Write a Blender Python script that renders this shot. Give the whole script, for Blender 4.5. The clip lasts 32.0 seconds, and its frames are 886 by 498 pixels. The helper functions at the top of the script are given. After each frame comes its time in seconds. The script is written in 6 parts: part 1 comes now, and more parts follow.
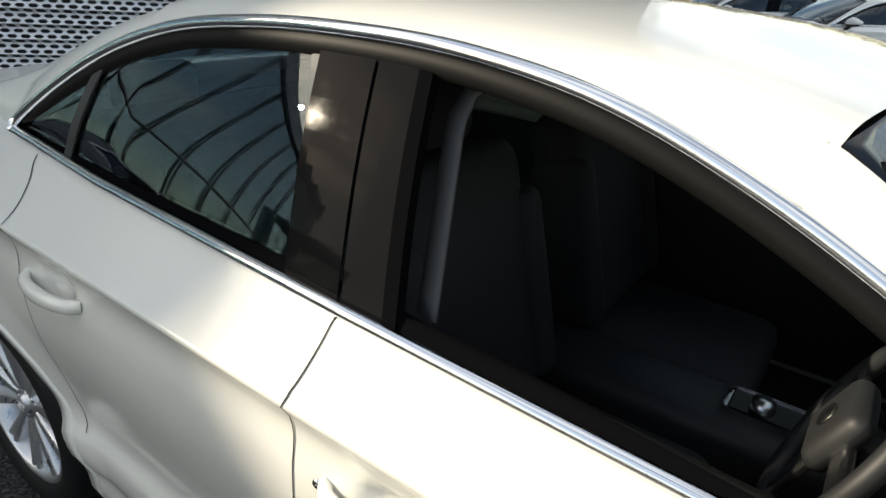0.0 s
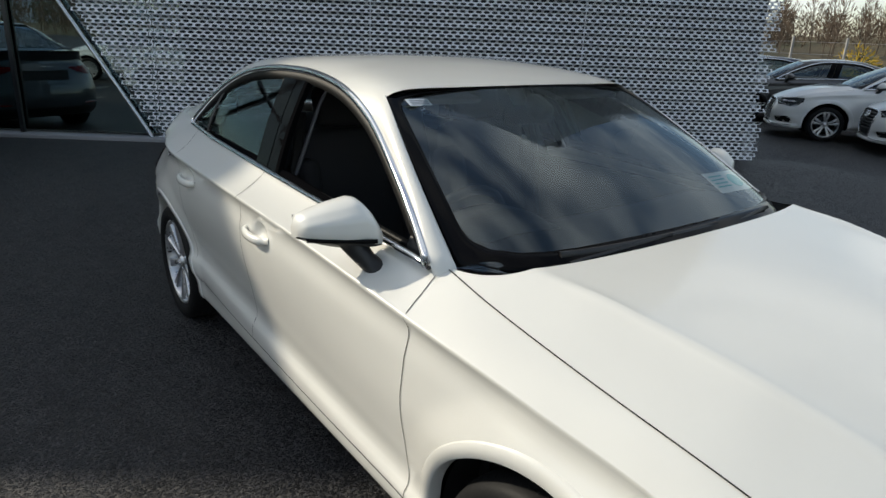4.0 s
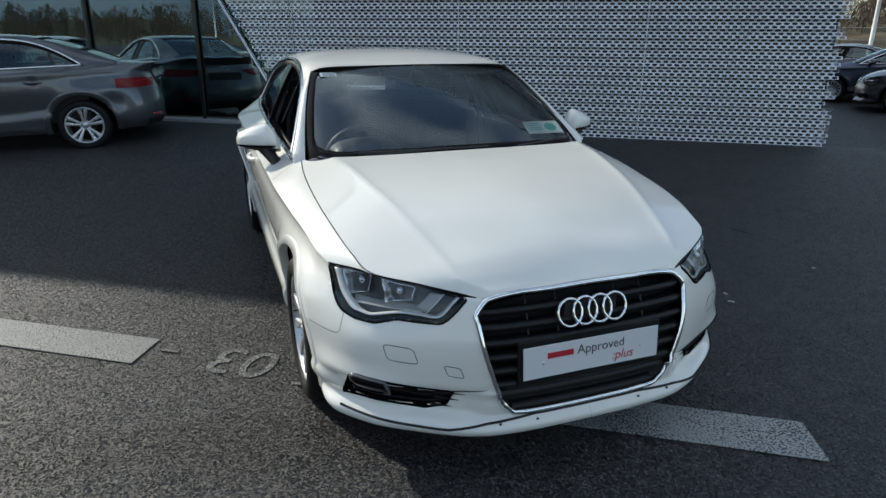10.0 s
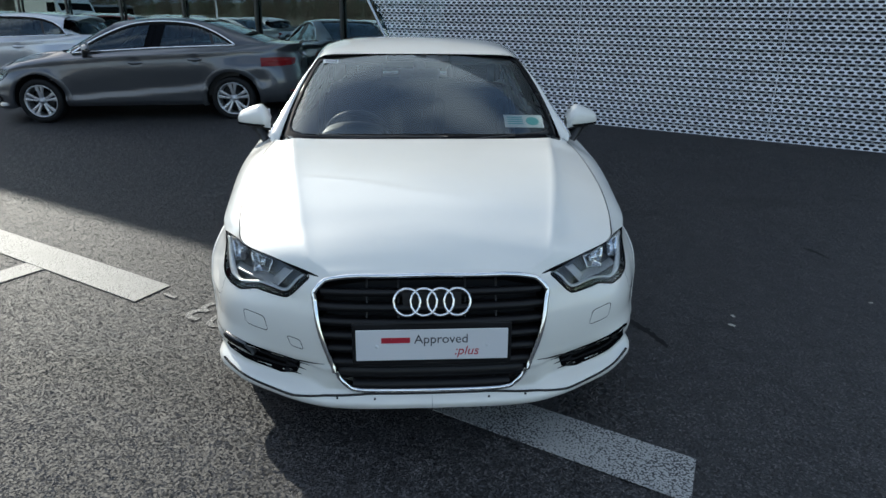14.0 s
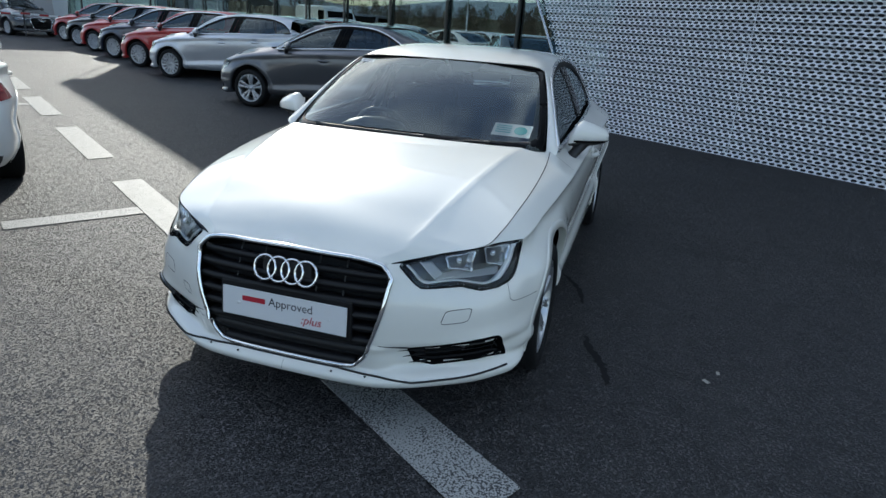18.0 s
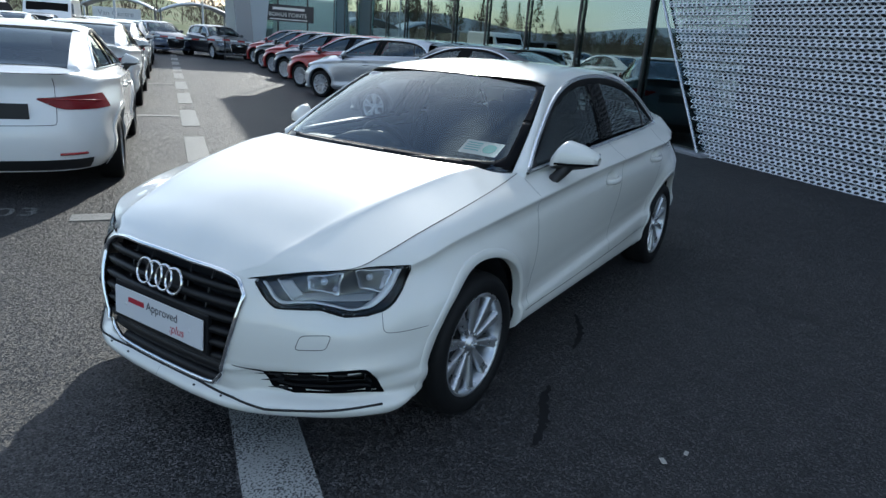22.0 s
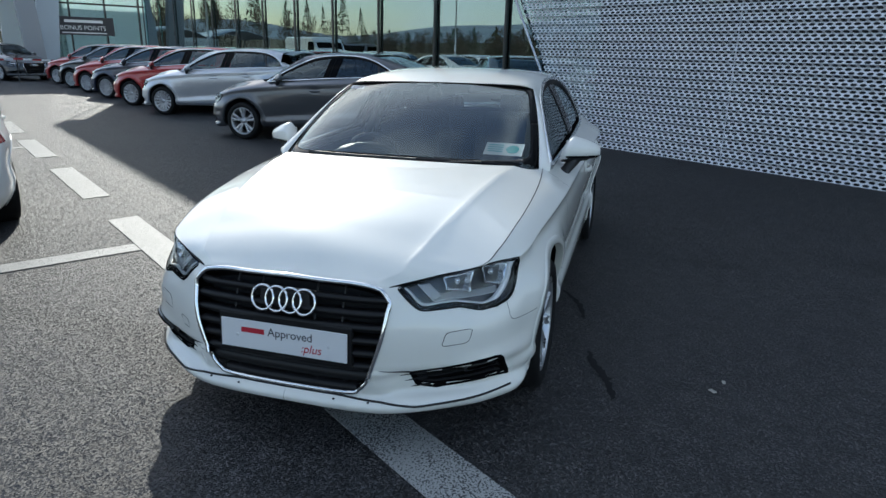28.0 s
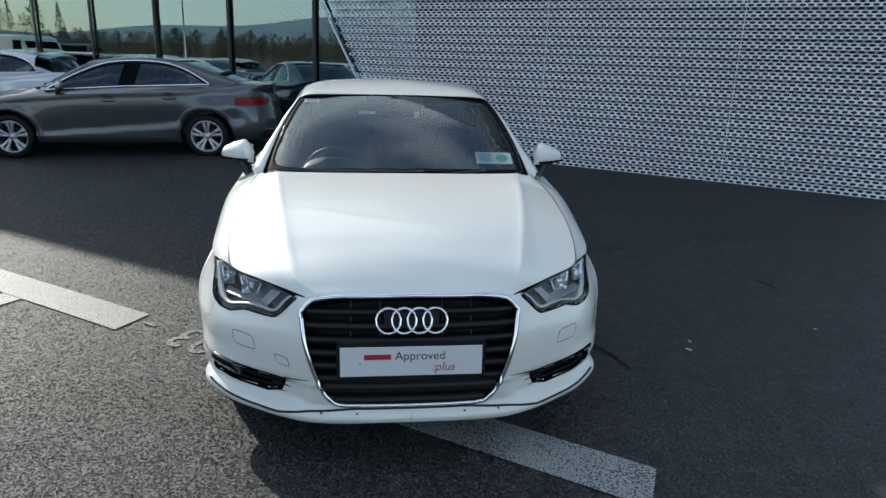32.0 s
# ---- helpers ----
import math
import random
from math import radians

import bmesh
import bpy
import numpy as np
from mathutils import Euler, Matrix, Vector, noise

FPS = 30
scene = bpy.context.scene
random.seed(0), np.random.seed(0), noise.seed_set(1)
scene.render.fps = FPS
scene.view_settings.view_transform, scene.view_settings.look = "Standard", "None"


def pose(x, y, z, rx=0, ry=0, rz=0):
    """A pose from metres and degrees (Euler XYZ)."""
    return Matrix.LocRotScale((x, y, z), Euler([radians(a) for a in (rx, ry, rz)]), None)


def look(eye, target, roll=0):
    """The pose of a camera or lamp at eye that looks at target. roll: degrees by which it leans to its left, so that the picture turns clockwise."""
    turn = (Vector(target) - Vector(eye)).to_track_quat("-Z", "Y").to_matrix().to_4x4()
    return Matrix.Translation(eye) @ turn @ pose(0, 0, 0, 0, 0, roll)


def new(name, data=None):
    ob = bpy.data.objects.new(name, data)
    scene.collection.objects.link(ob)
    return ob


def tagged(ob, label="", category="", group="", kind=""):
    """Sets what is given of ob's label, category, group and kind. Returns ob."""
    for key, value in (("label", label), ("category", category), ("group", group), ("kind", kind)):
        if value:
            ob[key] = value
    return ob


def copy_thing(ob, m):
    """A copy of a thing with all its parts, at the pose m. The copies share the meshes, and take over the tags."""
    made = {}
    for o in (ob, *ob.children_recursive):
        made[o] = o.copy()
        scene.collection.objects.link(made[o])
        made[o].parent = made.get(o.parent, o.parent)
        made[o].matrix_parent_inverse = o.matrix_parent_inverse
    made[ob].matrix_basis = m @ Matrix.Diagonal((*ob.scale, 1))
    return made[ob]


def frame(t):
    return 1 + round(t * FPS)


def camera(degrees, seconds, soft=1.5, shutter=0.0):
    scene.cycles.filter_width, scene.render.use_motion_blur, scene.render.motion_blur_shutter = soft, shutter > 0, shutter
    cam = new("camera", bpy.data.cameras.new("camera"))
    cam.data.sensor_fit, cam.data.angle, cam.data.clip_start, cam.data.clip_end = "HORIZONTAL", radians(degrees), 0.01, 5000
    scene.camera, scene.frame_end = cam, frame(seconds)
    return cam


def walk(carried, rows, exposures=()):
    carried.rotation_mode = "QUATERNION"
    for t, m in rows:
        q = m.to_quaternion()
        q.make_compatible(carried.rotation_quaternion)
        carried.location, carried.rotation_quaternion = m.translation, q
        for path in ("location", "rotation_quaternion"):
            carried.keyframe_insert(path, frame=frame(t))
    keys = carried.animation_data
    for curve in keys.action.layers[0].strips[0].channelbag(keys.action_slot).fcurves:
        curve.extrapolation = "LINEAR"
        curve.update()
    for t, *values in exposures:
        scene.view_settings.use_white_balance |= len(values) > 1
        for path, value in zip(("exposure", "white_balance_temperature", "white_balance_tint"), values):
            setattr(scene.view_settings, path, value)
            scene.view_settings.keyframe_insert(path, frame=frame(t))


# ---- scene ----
cam = camera(69.0, 32.0)
PATH = [
    (0, (0.323, -1.347, 1.423), (-0.698, 0.168, 0.61), 4.0),
    (0.5, (0.51, -1.434, 1.431), (-0.707, -0.048, 0.658), 4.1),
    (1, (0.738, -1.473, 1.44), (-0.595, -0.175, 0.705), 2.8),
    (1.5, (1.008, -1.443, 1.446), (-0.398, -0.209, 0.74), 3.8),
    (2, (1.257, -1.513, 1.45), (-0.149, -0.261, 0.773), 3.0),
    (2.5, (1.501, -1.615, 1.45), (0.045, -0.404, 0.807), 2.3),
    (4.5, (2.198, -1.691, 1.451), (0.681, -0.544, 0.833), 2.4),
    (5, (2.378, -1.748, 1.452), (0.866, -0.611, 0.802), 1.5),
    (5.5, (2.514, -1.757, 1.453), (1.006, -0.634, 0.768), 1.1),
    (6, (2.76, -1.738, 1.457), (1.217, -0.672, 0.763), 0.9),
    (6.5, (2.95, -1.719, 1.43), (1.371, -0.688, 0.765), 0.4),
    (7, (3.019, -1.611, 1.421), (1.407, -0.632, 0.757), 0.5),
    (7.5, (3.083, -1.505, 1.409), (1.437, -0.587, 0.739), 1.4),
    (8, (3.24, -1.39, 1.432), (1.558, -0.547, 0.752), 1.1),
    (8.5, (3.398, -1.298, 1.451), (1.702, -0.51, 0.744), 3.2),
    (9, (3.527, -1.255, 1.47), (1.805, -0.491, 0.799), 2.4),
    (9.5, (3.694, -1.249, 1.447), (1.944, -0.519, 0.808), 2.0),
    (10, (3.83, -1.164, 1.452), (2.052, -0.492, 0.828), 0.5),
    (10.5, (4.004, -1.031, 1.487), (2.209, -0.419, 0.853), 1.9),
    (11, (4.083, -0.946, 1.48), (2.271, -0.401, 0.831), 1.7),
    (11.5, (4.059, -0.809, 1.499), (2.235, -0.321, 0.838), 2.5),
    (12, (4.019, -0.678, 1.5), (2.182, -0.26, 0.828), 2.2),
    (12.5, (4.052, -0.528, 1.513), (2.205, -0.181, 0.828), 1.4),
    (13, (4.164, -0.332, 1.512), (2.301, -0.068, 0.834), 1.3),
    (13.5, (4.196, -0.238, 1.488), (2.321, -0.039, 0.821), 0.3),
    (14, (4.149, -0.098, 1.503), (2.271, 0.026, 0.829), 1.2),
    (14.5, (4.128, 0.023, 1.507), (2.247, 0.086, 0.832), 0.3),
    (15, (4.16, 0.173, 1.504), (2.275, 0.18, 0.837), 1.6),
    (15.5, (4.248, 0.344, 1.544), (2.37, 0.296, 0.857), 1.9),
    (17.5, (4.065, 0.946, 1.479), (2.227, 0.502, 0.827), 3.9),
    (18, (4.113, 1.176, 1.49), (2.3, 0.64, 0.838), 4.3),
    (18.5, (4.076, 1.29, 1.475), (2.288, 0.674, 0.823), 3.7),
    (19, (3.934, 1.404, 1.472), (2.176, 0.705, 0.822), 5.0),
    (19.5, (3.836, 1.487, 1.472), (2.108, 0.717, 0.821), 4.6),
    (20, (3.775, 1.635, 1.482), (2.077, 0.794, 0.842), 4.4),
    (20.5, (3.736, 1.828, 1.496), (2.067, 0.918, 0.876), 4.6),
    (21, (3.686, 1.94, 1.485), (2.027, 0.999, 0.884), 3.5),
    (21.5, (3.564, 1.986, 1.476), (1.924, 1.01, 0.877), 3.7),
    (22, (3.445, 2.009, 1.477), (1.835, 0.994, 0.861), 4.2),
    (22.5, (3.395, 2.025, 1.473), (1.814, 0.969, 0.853), 4.0),
    (23, (3.37, 2.044, 1.471), (1.813, 0.955, 0.846), 3.6),
    (23.5, (3.381, 2.041, 1.472), (1.816, 0.965, 0.846), 3.3),
    (24, (3.429, 2.005, 1.469), (1.858, 0.937, 0.843), 2.4),
    (24.5, (3.513, 1.981, 1.469), (1.927, 0.934, 0.846), 1.7),
    (25, (3.633, 1.921, 1.469), (1.993, 0.956, 0.852), 1.0),
    (25.5, (3.705, 1.881, 1.461), (2.055, 0.93, 0.85), 1.9),
    (27.5, (4.024, 1.333, 1.476), (2.222, 0.714, 0.868), 1.6),
    (28, (4.107, 1.183, 1.483), (2.273, 0.64, 0.898), 1.5),
    (28.5, (4.142, 1.03, 1.479), (2.289, 0.549, 0.897), 2.3),
    (29, (4.167, 0.797, 1.472), (2.279, 0.484, 0.89), 1.6),
    (29.5, (4.219, 0.655, 1.478), (2.32, 0.421, 0.896), 1.5),
    (30, (4.273, 0.505, 1.472), (2.362, 0.366, 0.899), 0.9),
    (30.5, (4.296, 0.364, 1.483), (2.379, 0.298, 0.92), 2.4),
    (31, (4.264, 0.165, 1.48), (2.342, 0.174, 0.925), 1.7),
    (31.5, (4.242, -0.008, 1.473), (2.322, 0.116, 0.927), 0.8),
    (32, (4.337, -0.154, 1.501), (2.428, 0.072, 0.949), 2.2),
]
walk(cam, [(t, look(eye, target, roll)) for t, eye, target, roll in PATH], [(0, 0.72, 7750, 8), (1, 0.20, 7650, 8), (2.5, 0.15, 7500, 8), (5, 0.12, 6850, 7), (7, 0.02, 6750, 6), (9, 0.19, 6600, 6), (13, 0.45, 6400, 6), (19, 0.5, 6180, 6), (23, 0.5, 6020, 6), (28, 0.5, 6150, 6), (32, 0.48, 6380, 5)])

# ---- light ----
SUN_EL, SUN_AZ = 27.5, 34.5        # height of the sun; heading of its light on the ground, from +x
world = bpy.data.worlds.new("world")
scene.world = world
world.use_nodes = True
wn, wl = world.node_tree.nodes, world.node_tree.links
wn.clear()
sky = wn.new("ShaderNodeTexSky")
sky.sky_type, sky.sun_disc = "NISHITA", False
sky.sun_elevation = radians(SUN_EL)
sky.sun_rotation = math.atan2(-math.cos(radians(SUN_AZ)), -math.sin(radians(SUN_AZ)))
sky.air_density, sky.dust_density = 1.0, 1.0
tc = wn.new("ShaderNodeTexCoord")
mp = wn.new("ShaderNodeMapping")
mp.inputs["Scale"].default_value = (1.0, 1.0, 2.6)
cl = wn.new("ShaderNodeTexNoise")
cl.inputs["Scale"].default_value, cl.inputs["Detail"].default_value = 2.2, 7
ramp = wn.new("ShaderNodeValToRGB")
ramp.color_ramp.elements[0].position, ramp.color_ramp.elements[1].position = 0.45, 0.67
cmix = wn.new("ShaderNodeMixRGB")
cmix.inputs[2].default_value = (6.4, 6.9, 7.6, 1)
cfac = wn.new("ShaderNodeMath")
cfac.operation = "MULTIPLY"
cfac.inputs[1].default_value = 0.85
bgd = wn.new("ShaderNodeBackground")
bgd.inputs["Strength"].default_value = 0.15
wout = wn.new("ShaderNodeOutputWorld")
wl.new(tc.outputs["Generated"], mp.inputs["Vector"])
wl.new(mp.outputs["Vector"], cl.inputs["Vector"])
wl.new(cl.outputs["Fac"], ramp.inputs["Fac"])
wl.new(ramp.outputs["Color"], cfac.inputs[0])
wl.new(cfac.outputs[0], cmix.inputs["Fac"])
wl.new(sky.outputs["Color"], cmix.inputs[1])
wl.new(cmix.outputs["Color"], bgd.inputs["Color"])
wl.new(bgd.outputs[0], wout.inputs["Surface"])
sun = new("sun", bpy.data.lights.new("sun", "SUN"))
sun.data.energy, sun.data.angle, sun.data.color = 3.6, radians(0.53), (1.0, 0.94, 0.84)
sun.matrix_world = look((-30 * math.cos(radians(SUN_AZ)), -30 * math.sin(radians(SUN_AZ)), 30 * math.tan(radians(SUN_EL))), (0, 0, 0))


# ---- materials ----
def mat(name, colour=(0.5, 0.5, 0.5), rough=0.5, metal=0.0, coat=0.0, spec=0.5):
    m = bpy.data.materials.new(name)
    m.use_nodes = True
    b = m.node_tree.nodes["Principled BSDF"]
    b.inputs["Base Color"].default_value = (*colour, 1)
    b.inputs["Roughness"].default_value, b.inputs["Metallic"].default_value = rough, metal
    b.inputs["Coat Weight"].default_value, b.inputs["Coat Roughness"].default_value = coat, 0.03
    b.inputs["Specular IOR Level"].default_value = spec
    return m


def tex(m, kind, scale, detail=3.0, coords="Object", stretch=None):
    """A texture node of m at that scale, in metres of the object or of the world."""
    n, l = m.node_tree.nodes, m.node_tree.links
    t = n.new("ShaderNodeTex" + kind)
    t.inputs["Scale"].default_value = scale
    if kind == "Noise":
        t.inputs["Detail"].default_value = detail
    if coords == "World":
        src = n.new("ShaderNodeNewGeometry").outputs["Position"]
    else:
        src = n.new("ShaderNodeTexCoord").outputs[coords]
    if stretch:
        g = n.new("ShaderNodeMapping")
        g.inputs["Scale"].default_value = stretch
        l.new(src, g.inputs["Vector"])
        src = g.outputs["Vector"]
    l.new(src, t.inputs["Vector"])
    return t


def graded(m, src, stops):
    """A colour ramp of m, fed by the socket src; stops are (place, colour)."""
    r = m.node_tree.nodes.new("ShaderNodeValToRGB")
    e = r.color_ramp.elements
    while len(e) < len(stops):
        e.new(0.5)
    for k, (p, c) in zip(e, stops):
        k.position = p
        k.color = (*c, 1) if len(c) == 3 else c
    m.node_tree.links.new(src, r.inputs["Fac"])
    return r.outputs["Color"]


def mixed(m, fac, a, b, mode="MIX"):
    x = m.node_tree.nodes.new("ShaderNodeMixRGB")
    x.blend_type = mode
    for sock, val in ((x.inputs[0], fac), (x.inputs[1], a), (x.inputs[2], b)):
        if isinstance(val, (int, float)):
            sock.default_value = val
        elif isinstance(val, tuple):
            sock.default_value = (*val, 1)
        else:
            m.node_tree.links.new(val, sock)
    return x.outputs[0]


def relief(m, src, strength, distance):
    b = m.node_tree.nodes.new("ShaderNodeBump")
    b.inputs["Strength"].default_value, b.inputs["Distance"].default_value = strength, distance
    m.node_tree.links.new(src, b.inputs["Height"])
    m.node_tree.links.new(b.outputs[0], m.node_tree.nodes["Principled BSDF"].inputs["Normal"])
    return b


def feed(m, sock, src):
    m.node_tree.links.new(src, m.node_tree.nodes["Principled BSDF"].inputs[sock])


def paint(name, colour, rough=0.32, metal=0.0):
    """Car paint under clear lacquer, with a faint film of road dust."""
    m = mat(name, colour, rough, metal, coat=1.0)
    dust = tex(m, "Noise", 3.0, 5)
    fine = tex(m, "Noise", 900.0, 1)
    dull = tuple(0.9 * c + 0.02 for c in colour)
    c = mixed(m, graded(m, dust.outputs["Fac"], [(0.35, (0, 0, 0)), (0.75, (0.6, 0.6, 0.6))]), colour, dull)
    feed(m, "Base Color", c)
    feed(m, "Roughness", graded(m, fine.outputs["Fac"], [(0.3, (rough - 0.04,) * 3), (0.7, (rough + 0.05,) * 3)]))
    return m


def clear_glass(name, tint, rough=0.0, ior=1.5, coat=(0.86, 0.96, 1.0)):
    """Thin pane: mirrors at its face, lets tinted light straight through."""
    m = bpy.data.materials.new(name)
    m.use_nodes = True
    n, l = m.node_tree.nodes, m.node_tree.links
    n.clear()
    t, g, x, o = n.new("ShaderNodeBsdfTransparent"), n.new("ShaderNodeBsdfGlossy"), n.new("ShaderNodeMixShader"), n.new("ShaderNodeOutputMaterial")
    t.inputs["Color"].default_value = (*tint, 1)
    g.inputs["Roughness"].default_value = rough
    g.inputs["Color"].default_value = (*coat, 1)
    f = n.new("ShaderNodeFresnel")
    f.inputs["IOR"].default_value = ior
    l.new(f.outputs[0], x.inputs[0])
    l.new(t.outputs[0], x.inputs[1])
    l.new(g.outputs[0], x.inputs[2])
    l.new(x.outputs[0], o.inputs["Surface"])
    return m


def asphalt_material(m):
    big = tex(m, "Noise", 0.35, 4, "World")
    mid = tex(m, "Noise", 9.0, 4, "World")
    stone = tex(m, "Voronoi", 165.0, coords="World")
    grit = tex(m, "Noise", 240.0, 2, "World")
    tar = tex(m, "Noise", 0.9, 5, "World", (1.0, 0.22, 1.0))
    base = graded(m, mid.outputs["Fac"], [(0.3, (0.026, 0.026, 0.0275)), (0.7, (0.044, 0.0435, 0.045))])
    base = mixed(m, graded(m, big.outputs["Fac"], [(0.35, (0, 0, 0)), (0.7, (1, 1, 1))]), base, (0.7, 0.7, 0.74), "MULTIPLY")
    sep = m.node_tree.nodes.new("ShaderNodeSeparateColor")
    m.node_tree.links.new(stone.outputs["Color"], sep.inputs[0])
    chips = graded(m, sep.outputs[0], [(0.0, (0.55, 0.55, 0.55)), (0.50, (0.88, 0.88, 0.88)), (0.82, (1.25, 1.22, 1.18)), (1.0, (3.2, 3.0, 2.8))])
    col = mixed(m, 1.0, base, chips, "MULTIPLY")
    col = mixed(m, graded(m, tar.outputs["Fac"], [(0.62, (0, 0, 0)), (0.70, (0.75, 0.75, 0.75))]), col, (0.010, 0.010, 0.011))
    feed(m, "Base Color", col)
    # every chipping lies at its own slight tilt
    n, l = m.node_tree.nodes, m.node_tree.links
    tilt = n.new("ShaderNodeVectorMath")
    tilt.operation = "MULTIPLY_ADD"
    tilt.inputs[1].default_value, tilt.inputs[2].default_value = (1.5, 1.5, 0.4), (-0.75, -0.75, -0.2)
    l.new(stone.outputs["Color"], tilt.inputs[0])
    lean = n.new("ShaderNodeVectorMath")
    l.new(tilt.outputs[0], lean.inputs[0])
    l.new(relief(m, grit.outputs["Fac"], 0.5, 0.006).outputs[0], lean.inputs[1])
    unit = n.new("ShaderNodeVectorMath")
    unit.operation = "NORMALIZE"
    l.new(lean.outputs[0], unit.inputs[0])
    l.new(unit.outputs[0], n["Principled BSDF"].inputs["Normal"])
    b = m.node_tree.nodes["Principled BSDF"]
    b.inputs["Roughness"].default_value, b.inputs["Specular IOR Level"].default_value = 0.58, 0.30
    return m


ASPHALT = asphalt_material(mat("asphalt", (0.05, 0.05, 0.05), 0.7))


def road_paint(name, gone, low=0.19, high=0.28):
    """White road paint, speckled and worn through to the stones underneath."""
    m = mat(name, (0.5, 0.5, 0.48), 0.6, spec=0.3)
    w1 = tex(m, "Noise", 120.0, 3, "World")
    w2 = tex(m, "Noise", 5.0, 4, "World")
    s = m.node_tree.nodes.new("ShaderNodeMath")
    s.operation = "ADD"
    m.node_tree.links.new(w1.outputs["Fac"], s.inputs[0])
    k = graded(m, w2.outputs["Fac"], [(0.3, (0, 0, 0)), (0.75, (0.14, 0.14, 0.14))])
    m.node_tree.links.new(k, s.inputs[1])
    worn = graded(m, s.outputs[0], [(gone, (0, 0, 0)), (gone + 0.06, (1, 1, 1))])
    shade = graded(m, w2.outputs["Fac"], [(0.3, (low, low, 0.96 * low)), (0.7, (high, high, 0.96 * high))])
    feed(m, "Base Color", mixed(m, worn, shade, (0.05, 0.05, 0.052)))
    relief(m, w1.outputs["Fac"], 0.5, 0.004)
    return m


LINE = road_paint("road_paint", 0.605)
LINE_SPECK = road_paint("road_paint_speckled", 0.575, 0.32, 0.41)
LINE_WORN = road_paint("road_paint_worn", 0.50)
WHITE = paint("white_lacquer", (0.76, 0.75, 0.70), 0.36)
WHITE_B = paint("white_lacquer_plain", (0.78, 0.78, 0.77), 0.35)
GREY = paint("grey_metallic_lacquer", (0.085, 0.09, 0.10), 0.34, 0.55)
SILVER = paint("silver_metallic_lacquer", (0.55, 0.57, 0.60), 0.33, 0.55)
RED = paint("red_lacquer", (0.36, 0.012, 0.014), 0.35, 0.1)
NAVY = paint("navy_metallic_lacquer", (0.018, 0.026, 0.055), 0.35, 0.3)
BLACK = paint("black_lacquer", (0.012, 0.012, 0.014), 0.33)
RUBBER = mat("tyre_rubber", (0.009, 0.009, 0.0095), 0.6, spec=0.2)
relief(RUBBER, tex(RUBBER, "Noise", 120.0, 3).outputs["Fac"], 0.3, 0.002)
TRIM = mat("black_plastic", (0.016, 0.016, 0.017), 0.5)
relief(TRIM, tex(TRIM, "Noise", 700.0, 1).outputs["Fac"], 0.15, 0.001)
VENT_PLASTIC = mat("grained_plastic", (0.010, 0.010, 0.011), 0.75, spec=0.2)
SEAL = mat("window_rubber", (0.004, 0.004, 0.0045), 0.9, spec=0.0)
GLOSS = mat("gloss_black", (0.004, 0.004, 0.0045), 0.06, spec=0.07)
smear = tex(GLOSS, "Noise", 14.0, 6)
feed(GLOSS, "Roughness", graded(GLOSS, smear.outputs["Fac"], [(0.45, (0.03,) * 3), (0.75, (0.09,) * 3)]))
CHROME = mat("chrome", (0.82, 0.83, 0.85), 0.08, 1.0)
SATIN = mat("satin_alloy", (0.62, 0.63, 0.65), 0.26, 1.0)
ALLOY = mat("wheel_alloy", (0.60, 0.61, 0.63), 0.33, 0.85)
feed(ALLOY, "Roughness", graded(ALLOY, tex(ALLOY, "Noise", 25.0, 4).outputs["Fac"], [(0.3, (0.24,) * 3), (0.7, (0.42,) * 3)]))
SLAT = mat("grille_black", (0.007, 0.007, 0.008), 0.4, spec=0.3)
# near-black for hollows and undersides, their shade put into the colour
HOLLOW_SHADE = mat("hollow_shade", (0.006, 0.006, 0.007), 0.9)
GAP = mat("panel_gap", (0.022, 0.021, 0.020), 0.9)
CLOTH = mat("black_seat_cloth", (0.022, 0.022, 0.025), 0.85)
relief(CLOTH, tex(CLOTH, "Noise", 400.0, 2).outputs["Fac"], 0.4, 0.002)
DASH = mat("dashboard_vinyl", (0.018, 0.019, 0.021), 0.55)
LINING = mat("grey_lining", (0.17, 0.17, 0.17), 0.85)
FRAME = mat("door_frame_black", (0.0045, 0.0045, 0.0045), 0.5, spec=0.12)
PILLAR_GREY = mat("pillar_lining_grey", (0.075, 0.076, 0.078), 0.85)
GLASS_FRONT = clear_glass("windscreen_glass", (0.80, 0.87, 0.87), 0.0, 1.85)
GLASS_SIDE = clear_glass("side_glass", (0.42, 0.52, 0.52), 0.0, 1.85)
GLASS_REAR = clear_glass("rear_glass", (0.36, 0.43, 0.43), 0.0, 1.55)
GLASS_LAMP = clear_glass("lamp_glass", (0.95, 0.96, 0.97), 0.0, 1.4)
LAMP_RED = mat("tail_lamp_red", (0.16, 0.003, 0.005), 0.22, spec=0.3)
LAMP_ORANGE = mat("reflector_red", (0.30, 0.010, 0.012), 0.2, coat=1.0)
HOUSING = mat("lamp_housing_grey", (0.075, 0.08, 0.088), 0.3, 0.0)
TRAY = mat("lamp_tray_grey", (0.48, 0.49, 0.50), 0.3)
STRIP = mat("daylight_strip_silver", (0.80, 0.81, 0.82), 0.25, 0.15)
REFLECTOR = mat("lamp_reflector", (0.72, 0.73, 0.76), 0.14, 0.85)
PLATE = mat("plate_white", (0.66, 0.66, 0.67), 0.35)
INK_RED = mat("ink_red", (0.42, 0.012, 0.03), 0.5)
INK_DARK = mat("ink_dark", (0.035, 0.035, 0.045), 0.5)
PAPER = mat("paper", (0.74, 0.76, 0.76), 0.7)
INK_TEAL = mat("ink_teal", (0.10, 0.45, 0.45), 0.6)


